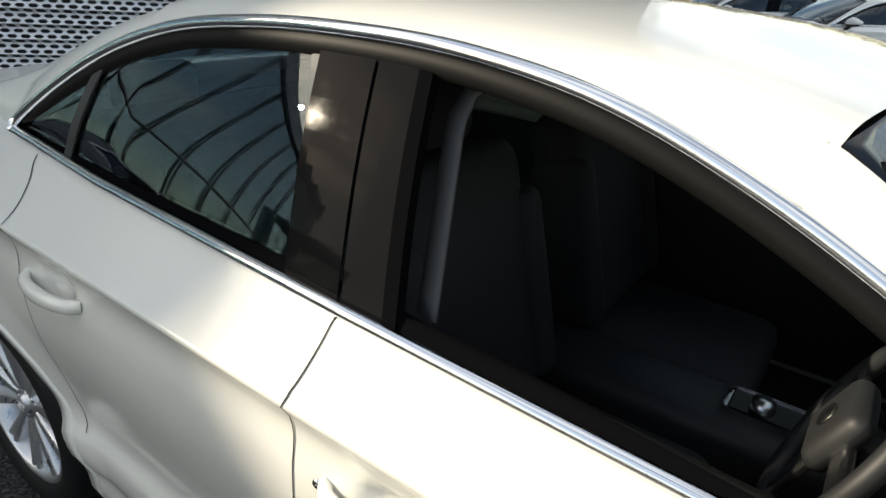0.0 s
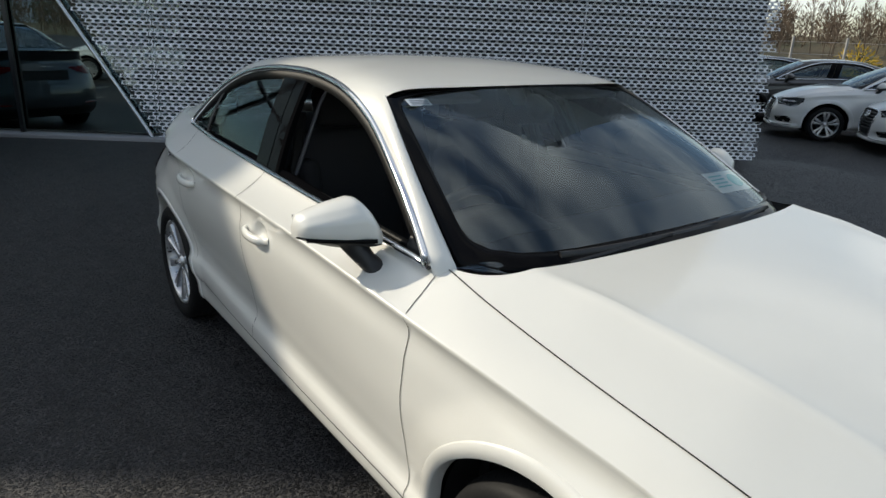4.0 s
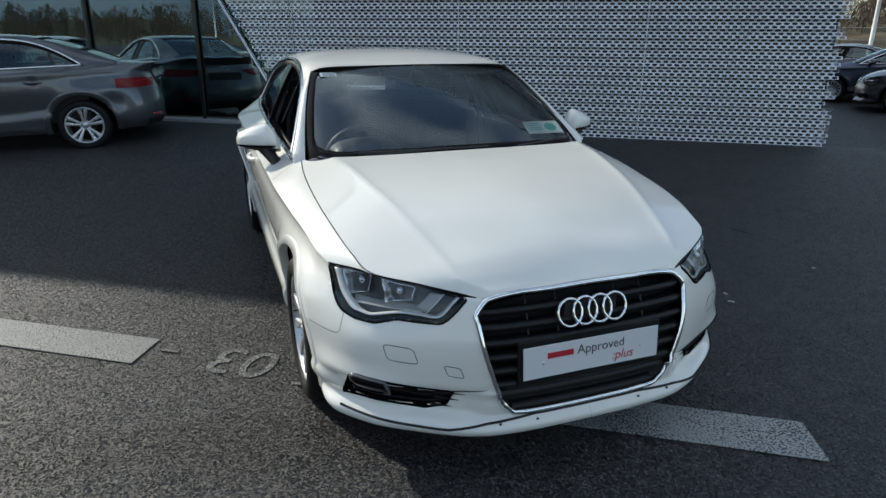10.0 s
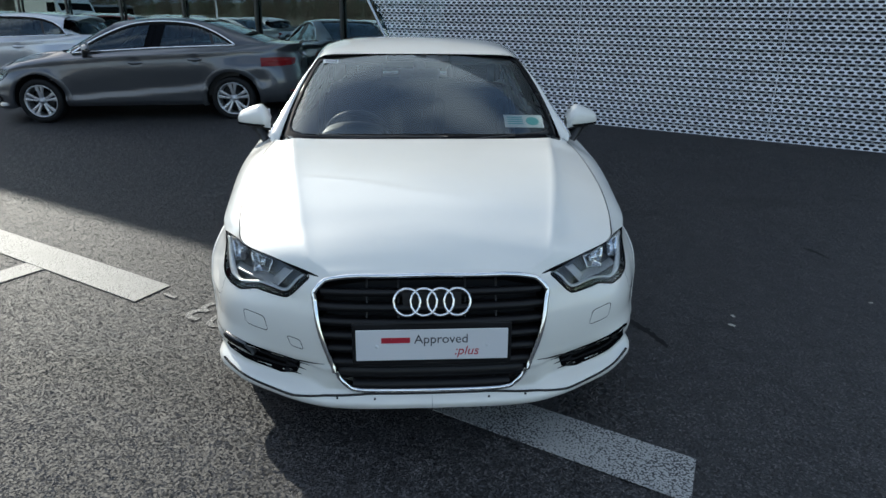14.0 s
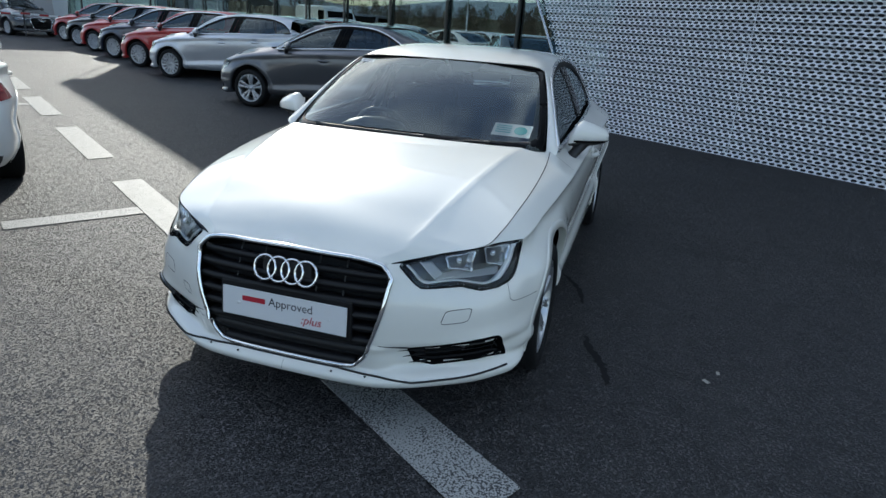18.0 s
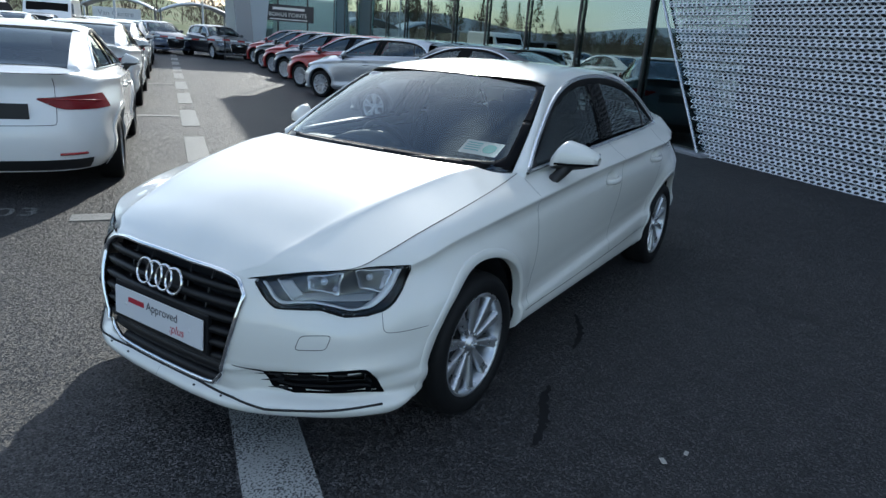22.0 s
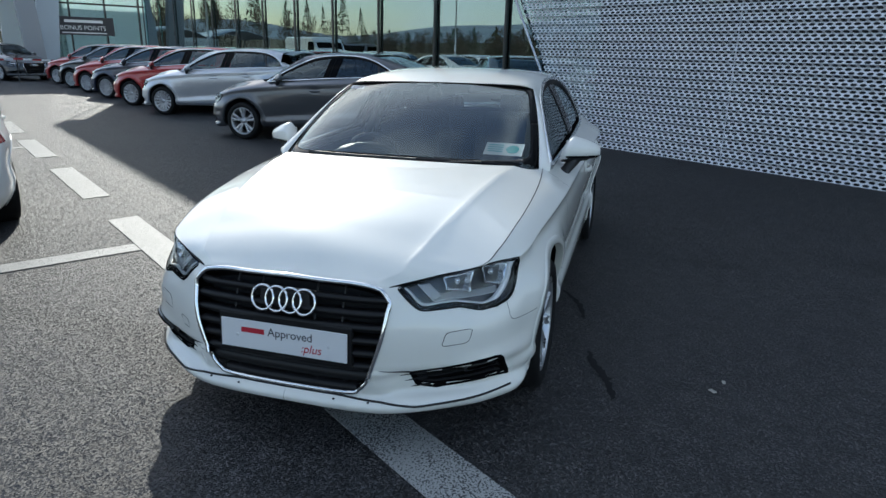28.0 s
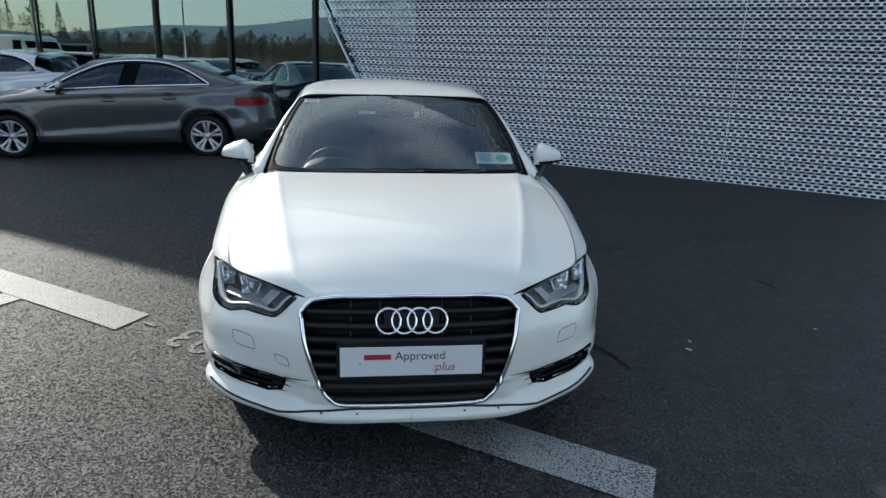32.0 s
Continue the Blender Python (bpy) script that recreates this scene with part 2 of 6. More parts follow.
# ---- mesh helpers ----
def spline(keys):
    """A smooth function through (place, value, ...) keys, by cubic Hermite pieces."""
    k = np.array(sorted(keys), float)
    x, y = k[:, 0], k[:, 1:]
    s = np.diff(y, axis=0) / np.diff(x)[:, None]
    m = np.zeros_like(y)
    m[0], m[-1] = s[0], s[-1]
    if len(x) > 2:
        h = np.diff(x)[:, None]
        m[1:-1] = (s[:-1] * h[1:] + s[1:] * h[:-1]) / (h[1:] + h[:-1])

    def f(q):
        q = np.asarray(q, float)
        i = np.clip(np.searchsorted(x, q, side="right") - 1, 0, len(x) - 2)
        h = (x[i + 1] - x[i])
        t = np.clip((q - x[i]) / h, 0, 1)[..., None]
        h = h[..., None]
        r = (2 * t**3 - 3 * t**2 + 1) * y[i] + (t**3 - 2 * t**2 + t) * h * m[i] + (3 * t**2 - 2 * t**3) * y[i + 1] + (t**3 - t**2) * h * m[i + 1]
        return r[..., 0] if r.shape[-1] == 1 else r
    return f


def step(a, b, x):
    t = np.clip((np.asarray(x, float) - a) / (b - a), 0, 1)
    return t * t * (3 - 2 * t)


def solid(name, v, f, material, parent=None, label="", smooth=True, normals=None):
    """ONE mesh object from arrays, under parent."""
    me = bpy.data.meshes.new(name)
    me.from_pydata([tuple(map(float, p)) for p in v], [], [tuple(map(int, q)) for q in f])
    me.materials.append(material)
    if smooth:
        me.polygons.foreach_set("use_smooth", np.ones(len(me.polygons), bool))
    if normals is not None:
        me.normals_split_custom_set_from_vertices([tuple(map(float, p)) for p in normals])
    me.update()
    ob = new(name, me)
    ob.parent = parent
    if label:
        tagged(ob, label)
    return ob


def part(name, bm, material, parent=None, label="", smooth=False):
    """Links a bmesh as ONE mesh object under a thing or a part."""
    me = bpy.data.meshes.new(name)
    bm.normal_update()
    bm.to_mesh(me)
    bm.free()
    me.materials.append(material)
    if smooth:
        me.polygons.foreach_set("use_smooth", np.ones(len(me.polygons), bool))
    ob = new(name, me)
    ob.parent = parent
    if label:
        tagged(ob, label)
    return ob


def empty(name, m=None, label="", category="", group="", kind=""):
    e = new(name)
    e.empty_display_size = 0.2
    if m is not None:
        e.matrix_world = m
    return tagged(e, label, category, group, kind)


def grid_faces(nu, nv, close_u=False):
    out = []
    for i in range(nu if close_u else nu - 1):
        a, b = i * nv, ((i + 1) % nu) * nv
        for j in range(nv - 1):
            out.append((a + j, b + j, b + j + 1, a + j + 1))
    return out


def sheet(name, p, material, parent=None, label="", flip=False, smooth=True):
    """A surface from an array of points (nu, nv, 3)."""
    nu, nv = p.shape[:2]
    f = grid_faces(nu, nv)
    if flip:
        f = [q[::-1] for q in f]
    return solid(name, p.reshape(-1, 3), f, material, parent, label, smooth)


def slab(name, p, thick, material, parent=None, label="", smooth=True):
    """A surface with thickness along its own normals, closed at the rim."""
    nu, nv = p.shape[:2]
    du, dv = np.gradient(p, axis=0), np.gradient(p, axis=1)
    n = np.cross(du, dv)
    n /= np.linalg.norm(n, axis=2, keepdims=True) + 1e-9
    q = p - n * thick
    k = nu * nv
    f = grid_faces(nu, nv)
    f += [tuple(k + i for i in g[::-1]) for g in grid_faces(nu, nv)]
    rim = [i * nv for i in range(nu)] + [(nu - 1) * nv + j for j in range(1, nv)] + [i * nv + nv - 1 for i in range(nu - 2, -1, -1)] + [j for j in range(nv - 2, 0, -1)]
    for a, b in zip(rim, rim[1:] + rim[:1]):
        f.append((b, a, k + a, k + b))
    return solid(name, np.concatenate([p.reshape(-1, 3), q.reshape(-1, 3)]), f, material, parent, label, smooth)


def tube(name, path, radius, material, parent=None, label="", sides=8, closed=False, flat=1.0):
    """A round bar along points; flat squeezes it along z."""
    p = np.array(path, float)
    n = len(p)
    tan = np.gradient(p, axis=0) if not closed else np.roll(p, -1, 0) - np.roll(p, 1, 0)
    tan /= np.linalg.norm(tan, axis=1, keepdims=True) + 1e-9
    ref = np.tile((0.0, 0.0, 1.0), (n, 1))
    ref[np.abs(tan[:, 2]) > 0.9] = (1.0, 0.0, 0.0)
    a = np.cross(tan, ref)
    a /= np.linalg.norm(a, axis=1, keepdims=True) + 1e-9
    b = np.cross(tan, a)
    r = np.broadcast_to(np.asarray(radius, float), (n,))
    ang = np.arange(sides) * 2 * math.pi / sides
    v = p[:, None] + r[:, None, None] * (np.cos(ang)[None, :, None] * a[:, None] + flat * np.sin(ang)[None, :, None] * b[:, None])
    f = []
    for i in range(n if closed else n - 1):
        for j in range(sides):
            i2, j2 = (i + 1) % n, (j + 1) % sides
            f.append((i * sides + j, i2 * sides + j, i2 * sides + j2, i * sides + j2))
    if not closed:
        f.append(tuple(range(sides))[::-1])
        f.append(tuple((n - 1) * sides + j for j in range(sides)))
    return solid(name, v.reshape(-1, 3), f, material, parent, label)


def lathe(name, prof, material, parent=None, label="", seg=48, m=None):
    """Turns (radius, offset) pairs round the y axis."""
    ang = np.arange(seg) * 2 * math.pi / seg
    pr = np.array(prof, float)
    v = np.stack([np.cos(ang)[:, None] * pr[:, 0], np.broadcast_to(pr[:, 1], (seg, len(pr))), np.sin(ang)[:, None] * pr[:, 0]], -1)
    if m is not None:
        v = v @ np.array(m.to_3x3()).T + np.array(m.translation)
    return solid(name, v.reshape(-1, 3), grid_faces(seg, len(pr), True), material, parent, label)


def box_bm(size, at=(0, 0, 0), bevel=0.0, bm=None, turn=None, segments=2):
    bm = bm or bmesh.new()
    m = Matrix.Translation(at) @ (turn or Matrix()) @ Matrix.Diagonal((*size, 1))
    r = bmesh.ops.create_cube(bm, size=1, matrix=m)
    if bevel:
        ed = list({e for v in r["verts"] for e in v.link_edges})
        bmesh.ops.bevel(bm, geom=ed, offset=bevel, segments=segments, affect="EDGES", profile=0.5)
    return bm


def box(name, size, at, material, parent=None, label="", bevel=0.0, turn=None, smooth=False):
    return part(name, box_bm(size, at, bevel, None, turn), material, parent, label, smooth)


def words(name, text, height, m, material, parent=None, shear=0.0, align="LEFT"):
    c = bpy.data.curves.new(name, "FONT")
    c.body, c.size, c.extrude, c.shear, c.align_x = text, height, 0.0004, shear, align
    c.materials.append(material)
    ob = new(name, c)
    ob.parent = parent
    ob.matrix_local = m
    return ob


# ---- cars ----
AXLE, HUB_Z, ARCH = 1.3185, 0.292, 0.366

# plan outline at its widest (x, y) from the middle of the nose round to the middle of the tail
OUTLINE = [(2.168, 0), (2.163, 0.20), (2.140, 0.38), (2.060, 0.54), (1.930, 0.69), (1.780, 0.803), (1.600, 0.874), (1.320, 0.888), (1.000, 0.886),
           (0.840, 0.884), (0.300, 0.884), (-0.250, 0.884), (-0.900, 0.884), (-1.320, 0.886), (-1.650, 0.842), (-1.980, 0.745), (-2.150, 0.580), (-2.225, 0.37), (-2.250, 0)]
# upper rim (x, y, z): bonnet edge, bonnet shut line, belt line, boot edge
RIM = [(2.112, 0, 0.688), (2.106, 0.20, 0.687), (2.086, 0.385, 0.666), (1.992, 0.545, 0.701), (1.882, 0.680, 0.720), (1.770, 0.716, 0.753), (1.600, 0.741, 0.798), (1.320, 0.758, 0.849), (1.000, 0.752, 0.898),
       (0.830, 0.735, 0.921), (0.300, 0.768, 0.947), (-0.250, 0.766, 0.973), (-0.900, 0.737, 0.989), (-1.400, 0.682, 0.998), (-1.650, 0.632, 1.008), (-1.940, 0.585, 1.004), (-2.120, 0.500, 0.998), (-2.180, 0.32, 1.000), (-2.200, 0, 1.004)]
SHOULDER = [0.60, 0.60, 0.60, 0.61, 0.64, 0.697, 0.742, 0.785, 0.823, 0.836, 0.873, 0.893, 0.912, 0.924, 0.922, 0.912, 0.90, 0.89, 0.885]
BULGE = [0.006, 0.006, 0.005, 0.006, 0.004, 0.004, 0.005, 0.006, 0.004, -0.001, -0.005, -0.006, -0.006, 0.002, 0.012, 0.016, 0.016, 0.016, 0.016]
CHORD = np.r_[0, np.cumsum(np.linalg.norm(np.diff(np.array(OUTLINE), axis=0), axis=1))]
out_f = spline([(q, *p) for q, p in zip(CHORD, OUTLINE)])
rim_f = spline([(q, *p) for q, p in zip(CHORD, RIM)])
sho_f = spline(list(zip(CHORD, SHOULDER)))
bul_f = spline(list(zip(CHORD, BULGE)))
side_f = spline([(0.19, -0.12), (0.215, -0.070), (0.235, -0.040), (0.258, -0.024), (0.29, -0.018), (0.325, -0.018), (0.343, -0.021), (0.358, -0.032), (0.372, -0.035), (0.46, -0.026), (0.56, -0.012), (0.70, 0.0), (0.86, 0.0)])
# how far the wing's crease stands inside the outline
pull_f = spline([(0.0, 0.0), (0.62, 0.0), (0.80, 0.012), (0.92, 0.020), (1.04, 0.048), (1.18, 0.066), (1.45, 0.044), (1.78, 0.014), (2.0, 0.006), (2.4, 0.0), (4.9, 0.0)])
nose_f = spline([(0.16, -0.05), (0.180, -0.012), (0.196, 0.018), (0.212, 0.030), (0.226, 0.032), (0.242, 0.020), (0.262, -0.014), (0.30, -0.017), (0.335, -0.014), (0.358, 0.004), (0.372, 0.012), (0.40, 0.014), (0.47, 0.014), (0.53, 0.006), (0.60, -0.016), (0.665, -0.036), (0.70, -0.05)])
tail_f = spline([(0.20, -0.10), (0.28, -0.03), (0.38, -0.005), (0.52, 0.0), (0.60, -0.012), (0.70, -0.035), (0.80, -0.045), (0.90, -0.05)])


FINE_Q = np.linspace(0, CHORD[-1], 3000)


def q_at(x):
    """The way along the outline to where it passes x."""
    q = np.linspace(0, CHORD[-1], 900)
    return float(q[np.argmin(np.abs(out_f(q)[:, 0] - x))])


def skin(q, t):
    """Points of the lower body: q metres along the outline from the nose, t from the bottom edge (0) over the shoulder (0.7) to the rim (1)."""
    q, t = np.broadcast_arrays(np.asarray(q, float), np.asarray(t, float))
    o, e, zs, bu = out_f(q), rim_f(q), sho_f(q), bul_f(q)
    d = (out_f(np.clip(q + 0.01, 0, CHORD[-1])) - out_f(np.clip(q - 0.01, 0, CHORD[-1])))
    n = np.stack([-d[..., 1], d[..., 0]], -1)
    n = -n / (np.linalg.norm(n, axis=-1, keepdims=True) + 1e-9)
    wf, wr = step(1.62, 1.95, o[..., 0]), 1 - step(-2.0, -1.65, o[..., 0])
    wf0, wr0 = step(1.58, 1.83, o[..., 0]), 1 - step(-1.58, -1.30, o[..., 0])
    wfl = step(1.66, 1.92, o[..., 0])
    zb = 0.21 + (-0.026 + 0.020 * (1 - step(0.1, 0.45, q))) * wf0 + 0.01 * wr0
    low = np.clip(t / 0.7, 0, 1)
    z = zb + (zs - zb) * low
    hi = step(0.34, 0.60, z)
    wfl = wf0 + (wfl - wf0) * step(0.235, 0.30, z)
    wf, wr = wfl + (wf - wfl) * hi, wr0 + (wr - wr0) * hi
    crease = 0.115 * np.clip((0.85 - o[..., 0]) / 1.7, 0, 1) - 0.018
    flank = side_f(z - crease * step(0.22, 0.36, z) * (1 - step(0.5, 0.78, z))) + (0.012 * step(0.98, 1.15, o[..., 0]) + 0.006 * step(-0.98, -1.15, o[..., 0])) * np.exp(-(((z - 0.37) / 0.07) ** 2))
    off = nose_f(z) * wf + tail_f(z) * wr + flank * (1 - wf - wr)
    for ax in (AXLE, -AXLE):
        r = np.hypot(o[..., 0] - ax, z - HUB_Z)
        off = off + 0.012 * step(0.50, 0.39, r) * (1 - wf * 0.5) * (z < 0.78) * step(0.24, 0.42, z)
    off = off + 0.026 * step(1.50, 1.68, o[..., 0]) * (1 - step(1.92, 2.10, o[..., 0])) * step(0.64, 0.48, z) * step(0.21, 0.31, z)
    off = off + 0.016 * step(1.66, 1.78, o[..., 0]) * (1 - step(1.92, 2.06, o[..., 0])) * step(0.44, 0.36, z)
    off = off + 0.022 * (1 - step(0.36, 0.46, q)) * step(0.250, 0.275, z) * (1 - step(0.345, 0.372, z))
    off = off - pull_f(q) * step(0.56, 0.74, z) * (1 + 0 * z)
    off = off - 0.080 * step(0.68, 0.90, z) * step(-0.95, -1.64, o[..., 0])
    sw, dn = 1 - wf - wr, zs - z
    off = off + sw * (0.009 * np.clip(1 - dn / 0.022, 0, 1) - 0.009 * np.exp(-(((dn - 0.05) / 0.04) ** 2)))
    for hx, hz in ((-0.050, 0.798), (-0.855, 0.834)):
        off = off - 0.026 * np.exp(-((((o[..., 0] - hx - 0.012) / 0.050) ** 2 + ((z - hz - 0.004) / 0.030) ** 2) ** 1.8))
    sh = np.concatenate([o + n * off[..., None], z[..., None]], -1)
    up = np.clip((t - 0.7) / 0.3, 0, 1)[..., None]
    blend = sh + (e - sh) * up
    outw = np.concatenate([n * 0.6, np.full(n.shape[:-1] + (1,), 0.8)], -1)
    return blend + outw * (4 * up * (1 - up)) * bu[..., None]


def on_skin(q, z, off=0.0, side=1):
    """Points at those heights on the lower body, off metres proud of it."""
    q, z = np.broadcast_arrays(np.asarray(q, float), np.asarray(z, float))
    tt = np.linspace(0, 1, 160)
    flat_q, flat_z = q.ravel(), z.ravel()
    col = skin(flat_q[:, None], tt[None])
    zz = np.maximum.accumulate(col[..., 2], axis=1)
    t = np.array([np.interp(v, row, tt) for v, row in zip(flat_z, zz)])
    p = skin(flat_q, t)
    a = skin(np.clip(flat_q + 0.01, 0, CHORD[-1]), t) - skin(np.clip(flat_q - 0.01, 0, CHORD[-1]), t)
    b = skin(flat_q, np.clip(t + 0.01, 0, 1)) - skin(flat_q, np.clip(t - 0.01, 0, 1))
    n = np.cross(a, b)
    n /= np.linalg.norm(n, axis=1, keepdims=True) + 1e-9
    p = p + n * np.broadcast_to(np.asarray(off, float), q.shape).reshape(-1, 1)
    p = p * (1, side, 1)
    return p.reshape(q.shape + (3,))


# outlines of openings on the nose, as (q, low z, high z)
def traced(keys):
    """Straight pieces through (place, value, value) keys, their corners eased."""
    k = np.array(keys, float)

    def f(q):
        q = np.asarray(q, float)
        return np.stack([sum(np.interp(np.clip(q + d, k[0, 0], k[-1, 0]), k[:, 0], k[:, c]) for d in (-0.005, 0.0, 0.005)) / 3 for c in (1, 2)], -1)
    return f


GRILLE = traced([(0.0, 0.263, 0.680), (0.24, 0.264, 0.676), (0.285, 0.272, 0.672), (0.325, 0.318, 0.666), (0.36, 0.425, 0.658), (0.385, 0.510, 0.640), (0.403, 0.588, 0.622), (0.408, 0.606, 0.612)])
LAMP = traced([(0.420, 0.662, 0.670), (0.523, 0.587, 0.696), (0.595, 0.587, 0.706), (0.675, 0.588, 0.712), (0.752, 0.566, 0.716), (0.825, 0.567, 0.720), (0.885, 0.577, 0.719), (0.918, 0.592, 0.718), (0.957, 0.628, 0.716), (0.990, 0.672, 0.715), (1.006, 0.702, 0.713)])
VENT = traced([(0.480, 0.352, 0.357), (0.505, 0.290, 0.360), (0.583, 0.269, 0.366), (0.73, 0.283, 0.387), (0.80, 0.285, 0.389), (0.828, 0.282, 0.384), (0.863, 0.277, 0.336), (0.893, 0.270, 0.273)])
# side window outline: rail (x, y, z)
RAIL = {"saloon": [(-1.385, 0.685, 1.004), (-1.30, 0.667, 1.064), (-1.16, 0.640, 1.150), (-0.98, 0.610, 1.236), (-0.84, 0.590, 1.280), (-0.62, 0.575, 1.312), (-0.41, 0.570, 1.322), (-0.15, 0.572, 1.314), (0.05, 0.583, 1.283), (0.24, 0.607, 1.222), (0.50, 0.672, 1.106), (0.68, 0.724, 1.008), (0.815, 0.768, 0.924)],
        "hatch": [(-1.62, 0.690, 1.000), (-1.56, 0.67, 1.10), (-1.46, 0.640, 1.185), (-1.25, 0.605, 1.272), (-1.0, 0.585, 1.310), (-0.62, 0.575, 1.326), (-0.41, 0.570, 1.330), (-0.15, 0.572, 1.318), (0.05, 0.583, 1.283), (0.24, 0.607, 1.222), (0.50, 0.672, 1.106), (0.68, 0.724, 1.008), (0.815, 0.768, 0.924)]}
ROOF_Z = {"saloon": [(0.40, 1.296), (0.30, 1.322), (0.10, 1.358), (-0.15, 1.380), (-0.40, 1.385), (-0.65, 1.375), (-0.85, 1.352), (-1.05, 1.312)],
          "hatch": [(0.40, 1.296), (0.30, 1.322), (0.10, 1.358), (-0.15, 1.384), (-0.60, 1.392), (-1.1, 1.375), (-1.5, 1.34), (-1.9, 1.29)]}

TAIL_EDGE = spline([(-0.90, 1.322), (-1.12, 1.270), (-1.31, 1.205), (-1.50, 1.132), (-1.76, 1.036)])


def csheet(name, p, material, parent, label="", flip=False):
    """A sheet of the car turned to face away from the car's middle line."""
    du, dv = np.gradient(p, axis=0), np.gradient(p, axis=1)
    nn = np.cross(du, dv).reshape(-1, 3).mean(0)
    c = p.reshape(-1, 3).mean(0)
    return sheet(name, p, material, parent, label, float(nn @ (c - np.array([0.75 * c[0], 0, 0.55]))) < 0)


def wheel_disc(parent, spokes, fine, at, side, rim_r=0.218):
    """A wheel with its tyre, rim, spokes and bolts, facing out on that side."""
    m = pose(at[0], at[1], at[2], 0, 0, 0 if side > 0 else 180)
    hub = empty("wheel")
    hub.parent = parent
    hub.matrix_local = m
    seg = 56 if fine else 28
    R = 0.302
    tyre = [(rim_r + 0.002, -0.10), (R - 0.03, -0.105), (R - 0.008, -0.098), (R, -0.08), (R + 0.001, -0.03), (R, 0.055), (R - 0.006, 0.077), (R - 0.02, 0.092), (R - 0.05, 0.098), (rim_r + 0.012, 0.090), (rim_r + 0.002, 0.078)]
    lathe("tyre", tyre, RUBBER, hub, "black rubber road tyre", seg)
    if fine:
        for off in (-0.055, -0.02, 0.015, 0.05):
            # dark rings laid on the tread stand for the shade in its grooves
            lathe("tread_groove", [(R + 0.0012, off - 0.005), (R + 0.0016, off), (R + 0.0012, off + 0.005)], HOLLOW_SHADE, hub, "", seg)
    if fine:
        # dark slanted patches stand for shaded sipes on the tyre's shoulder
        v, f = [], []
        for k in range(72):
            a0 = 2 * math.pi * k / 72
            for r, y0, y1, dr in ((R + 0.0022, 0.056, 0.088, -0.019),):
                for aa, yy, rr in ((a0, y0, r), (a0 + 0.012, y0, r), (a0 + 0.030, y1, r + dr), (a0 + 0.018, y1, r + dr)):
                    v.append((rr * math.cos(aa), yy, rr * math.sin(aa)))
            f.append(tuple(range(4 * k, 4 * k + 4)))
        tagged(solid("tread_sipe", v, f, HOLLOW_SHADE, hub, "", False), kind="stuff")
    rim = [(rim_r - 0.02, -0.09), (rim_r - 0.03, 0.0), (rim_r - 0.022, 0.05), (rim_r - 0.012, 0.076), (rim_r - 0.006, 0.084), (rim_r + 0.004, 0.083), (rim_r + 0.005, 0.076)]
    lathe("rim", rim, ALLOY, hub, "", seg)
    lathe("brake_disc", [(0.001, -0.01), (0.135, -0.01), (0.135, -0.03)], TRIM, hub, "", 32)
    lathe("barrel", [(rim_r - 0.018, -0.09), (0.001, -0.088)], HOLLOW_SHADE, hub, "", 24)
    for k in range(spokes):
        a = 2 * math.pi * (k + 0.5) / spokes
        if spokes == 10 and not fine:
            a = 2 * math.pi * (k // 2 + 0.25) / 5 + (0.19 if k % 2 else -0.19)
        ca, sa = math.cos(a), math.sin(a)
        rr = np.linspace(0.045, rim_r - 0.014, 9 if fine else 5)
        w = np.interp(rr, [0.04, 0.12, rim_r], [0.010, 0.0165, 0.026 if spokes == 10 else 0.018])
        face = np.interp(rr, [0.04, 0.07, 0.15, rim_r - 0.014], [0.060, 0.066, 0.074, 0.078])
        rows = []
        for r, ww, fa in zip(rr, w, face):
            rows.append([(r, fa - 0.03, -ww), (r, fa - 0.006, -ww), (r, fa, -0.55 * ww), (r, fa + 0.001 - 0.006, 0.0), (r, fa, 0.55 * ww), (r, fa - 0.006, ww), (r, fa - 0.03, ww)])
        p = np.array(rows)
        v = np.stack([p[..., 0] * ca - p[..., 2] * sa, p[..., 1], p[..., 0] * sa + p[..., 2] * ca], -1)
        sheet("spoke", v, ALLOY, hub, flip=True)
    lathe("hub_cap", [(0.001, 0.072), (0.022, 0.071), (0.028, 0.066), (0.031, 0.058), (0.060, 0.054), (0.062, 0.035)], ALLOY, hub, "", 28)
    if fine:
        for k in range(5):
            a = 2 * math.pi * k / 5
            lathe("wheel_bolt", [(0.001, 0.060), (0.007, 0.060), (0.008, 0.050)], SATIN, hub, "", 8, Matrix.Translation((0.047 * math.cos(a), 0, 0.047 * math.sin(a))))
        for k in range(4):
            ring = [(0.0085 * math.cos(t) + (k - 1.5) * 0.0095, 0.0735, 0.0085 * math.sin(t)) for t in np.linspace(0, 2 * math.pi, 14)[:-1]]
            tube("cap_ring", ring, 0.0014, CHROME, hub, "", 5, True)
        box("valve", (0.006, 0.02, 0.006), (rim_r - 0.03, 0.072, 0.0), TRIM, hub)
    return hub


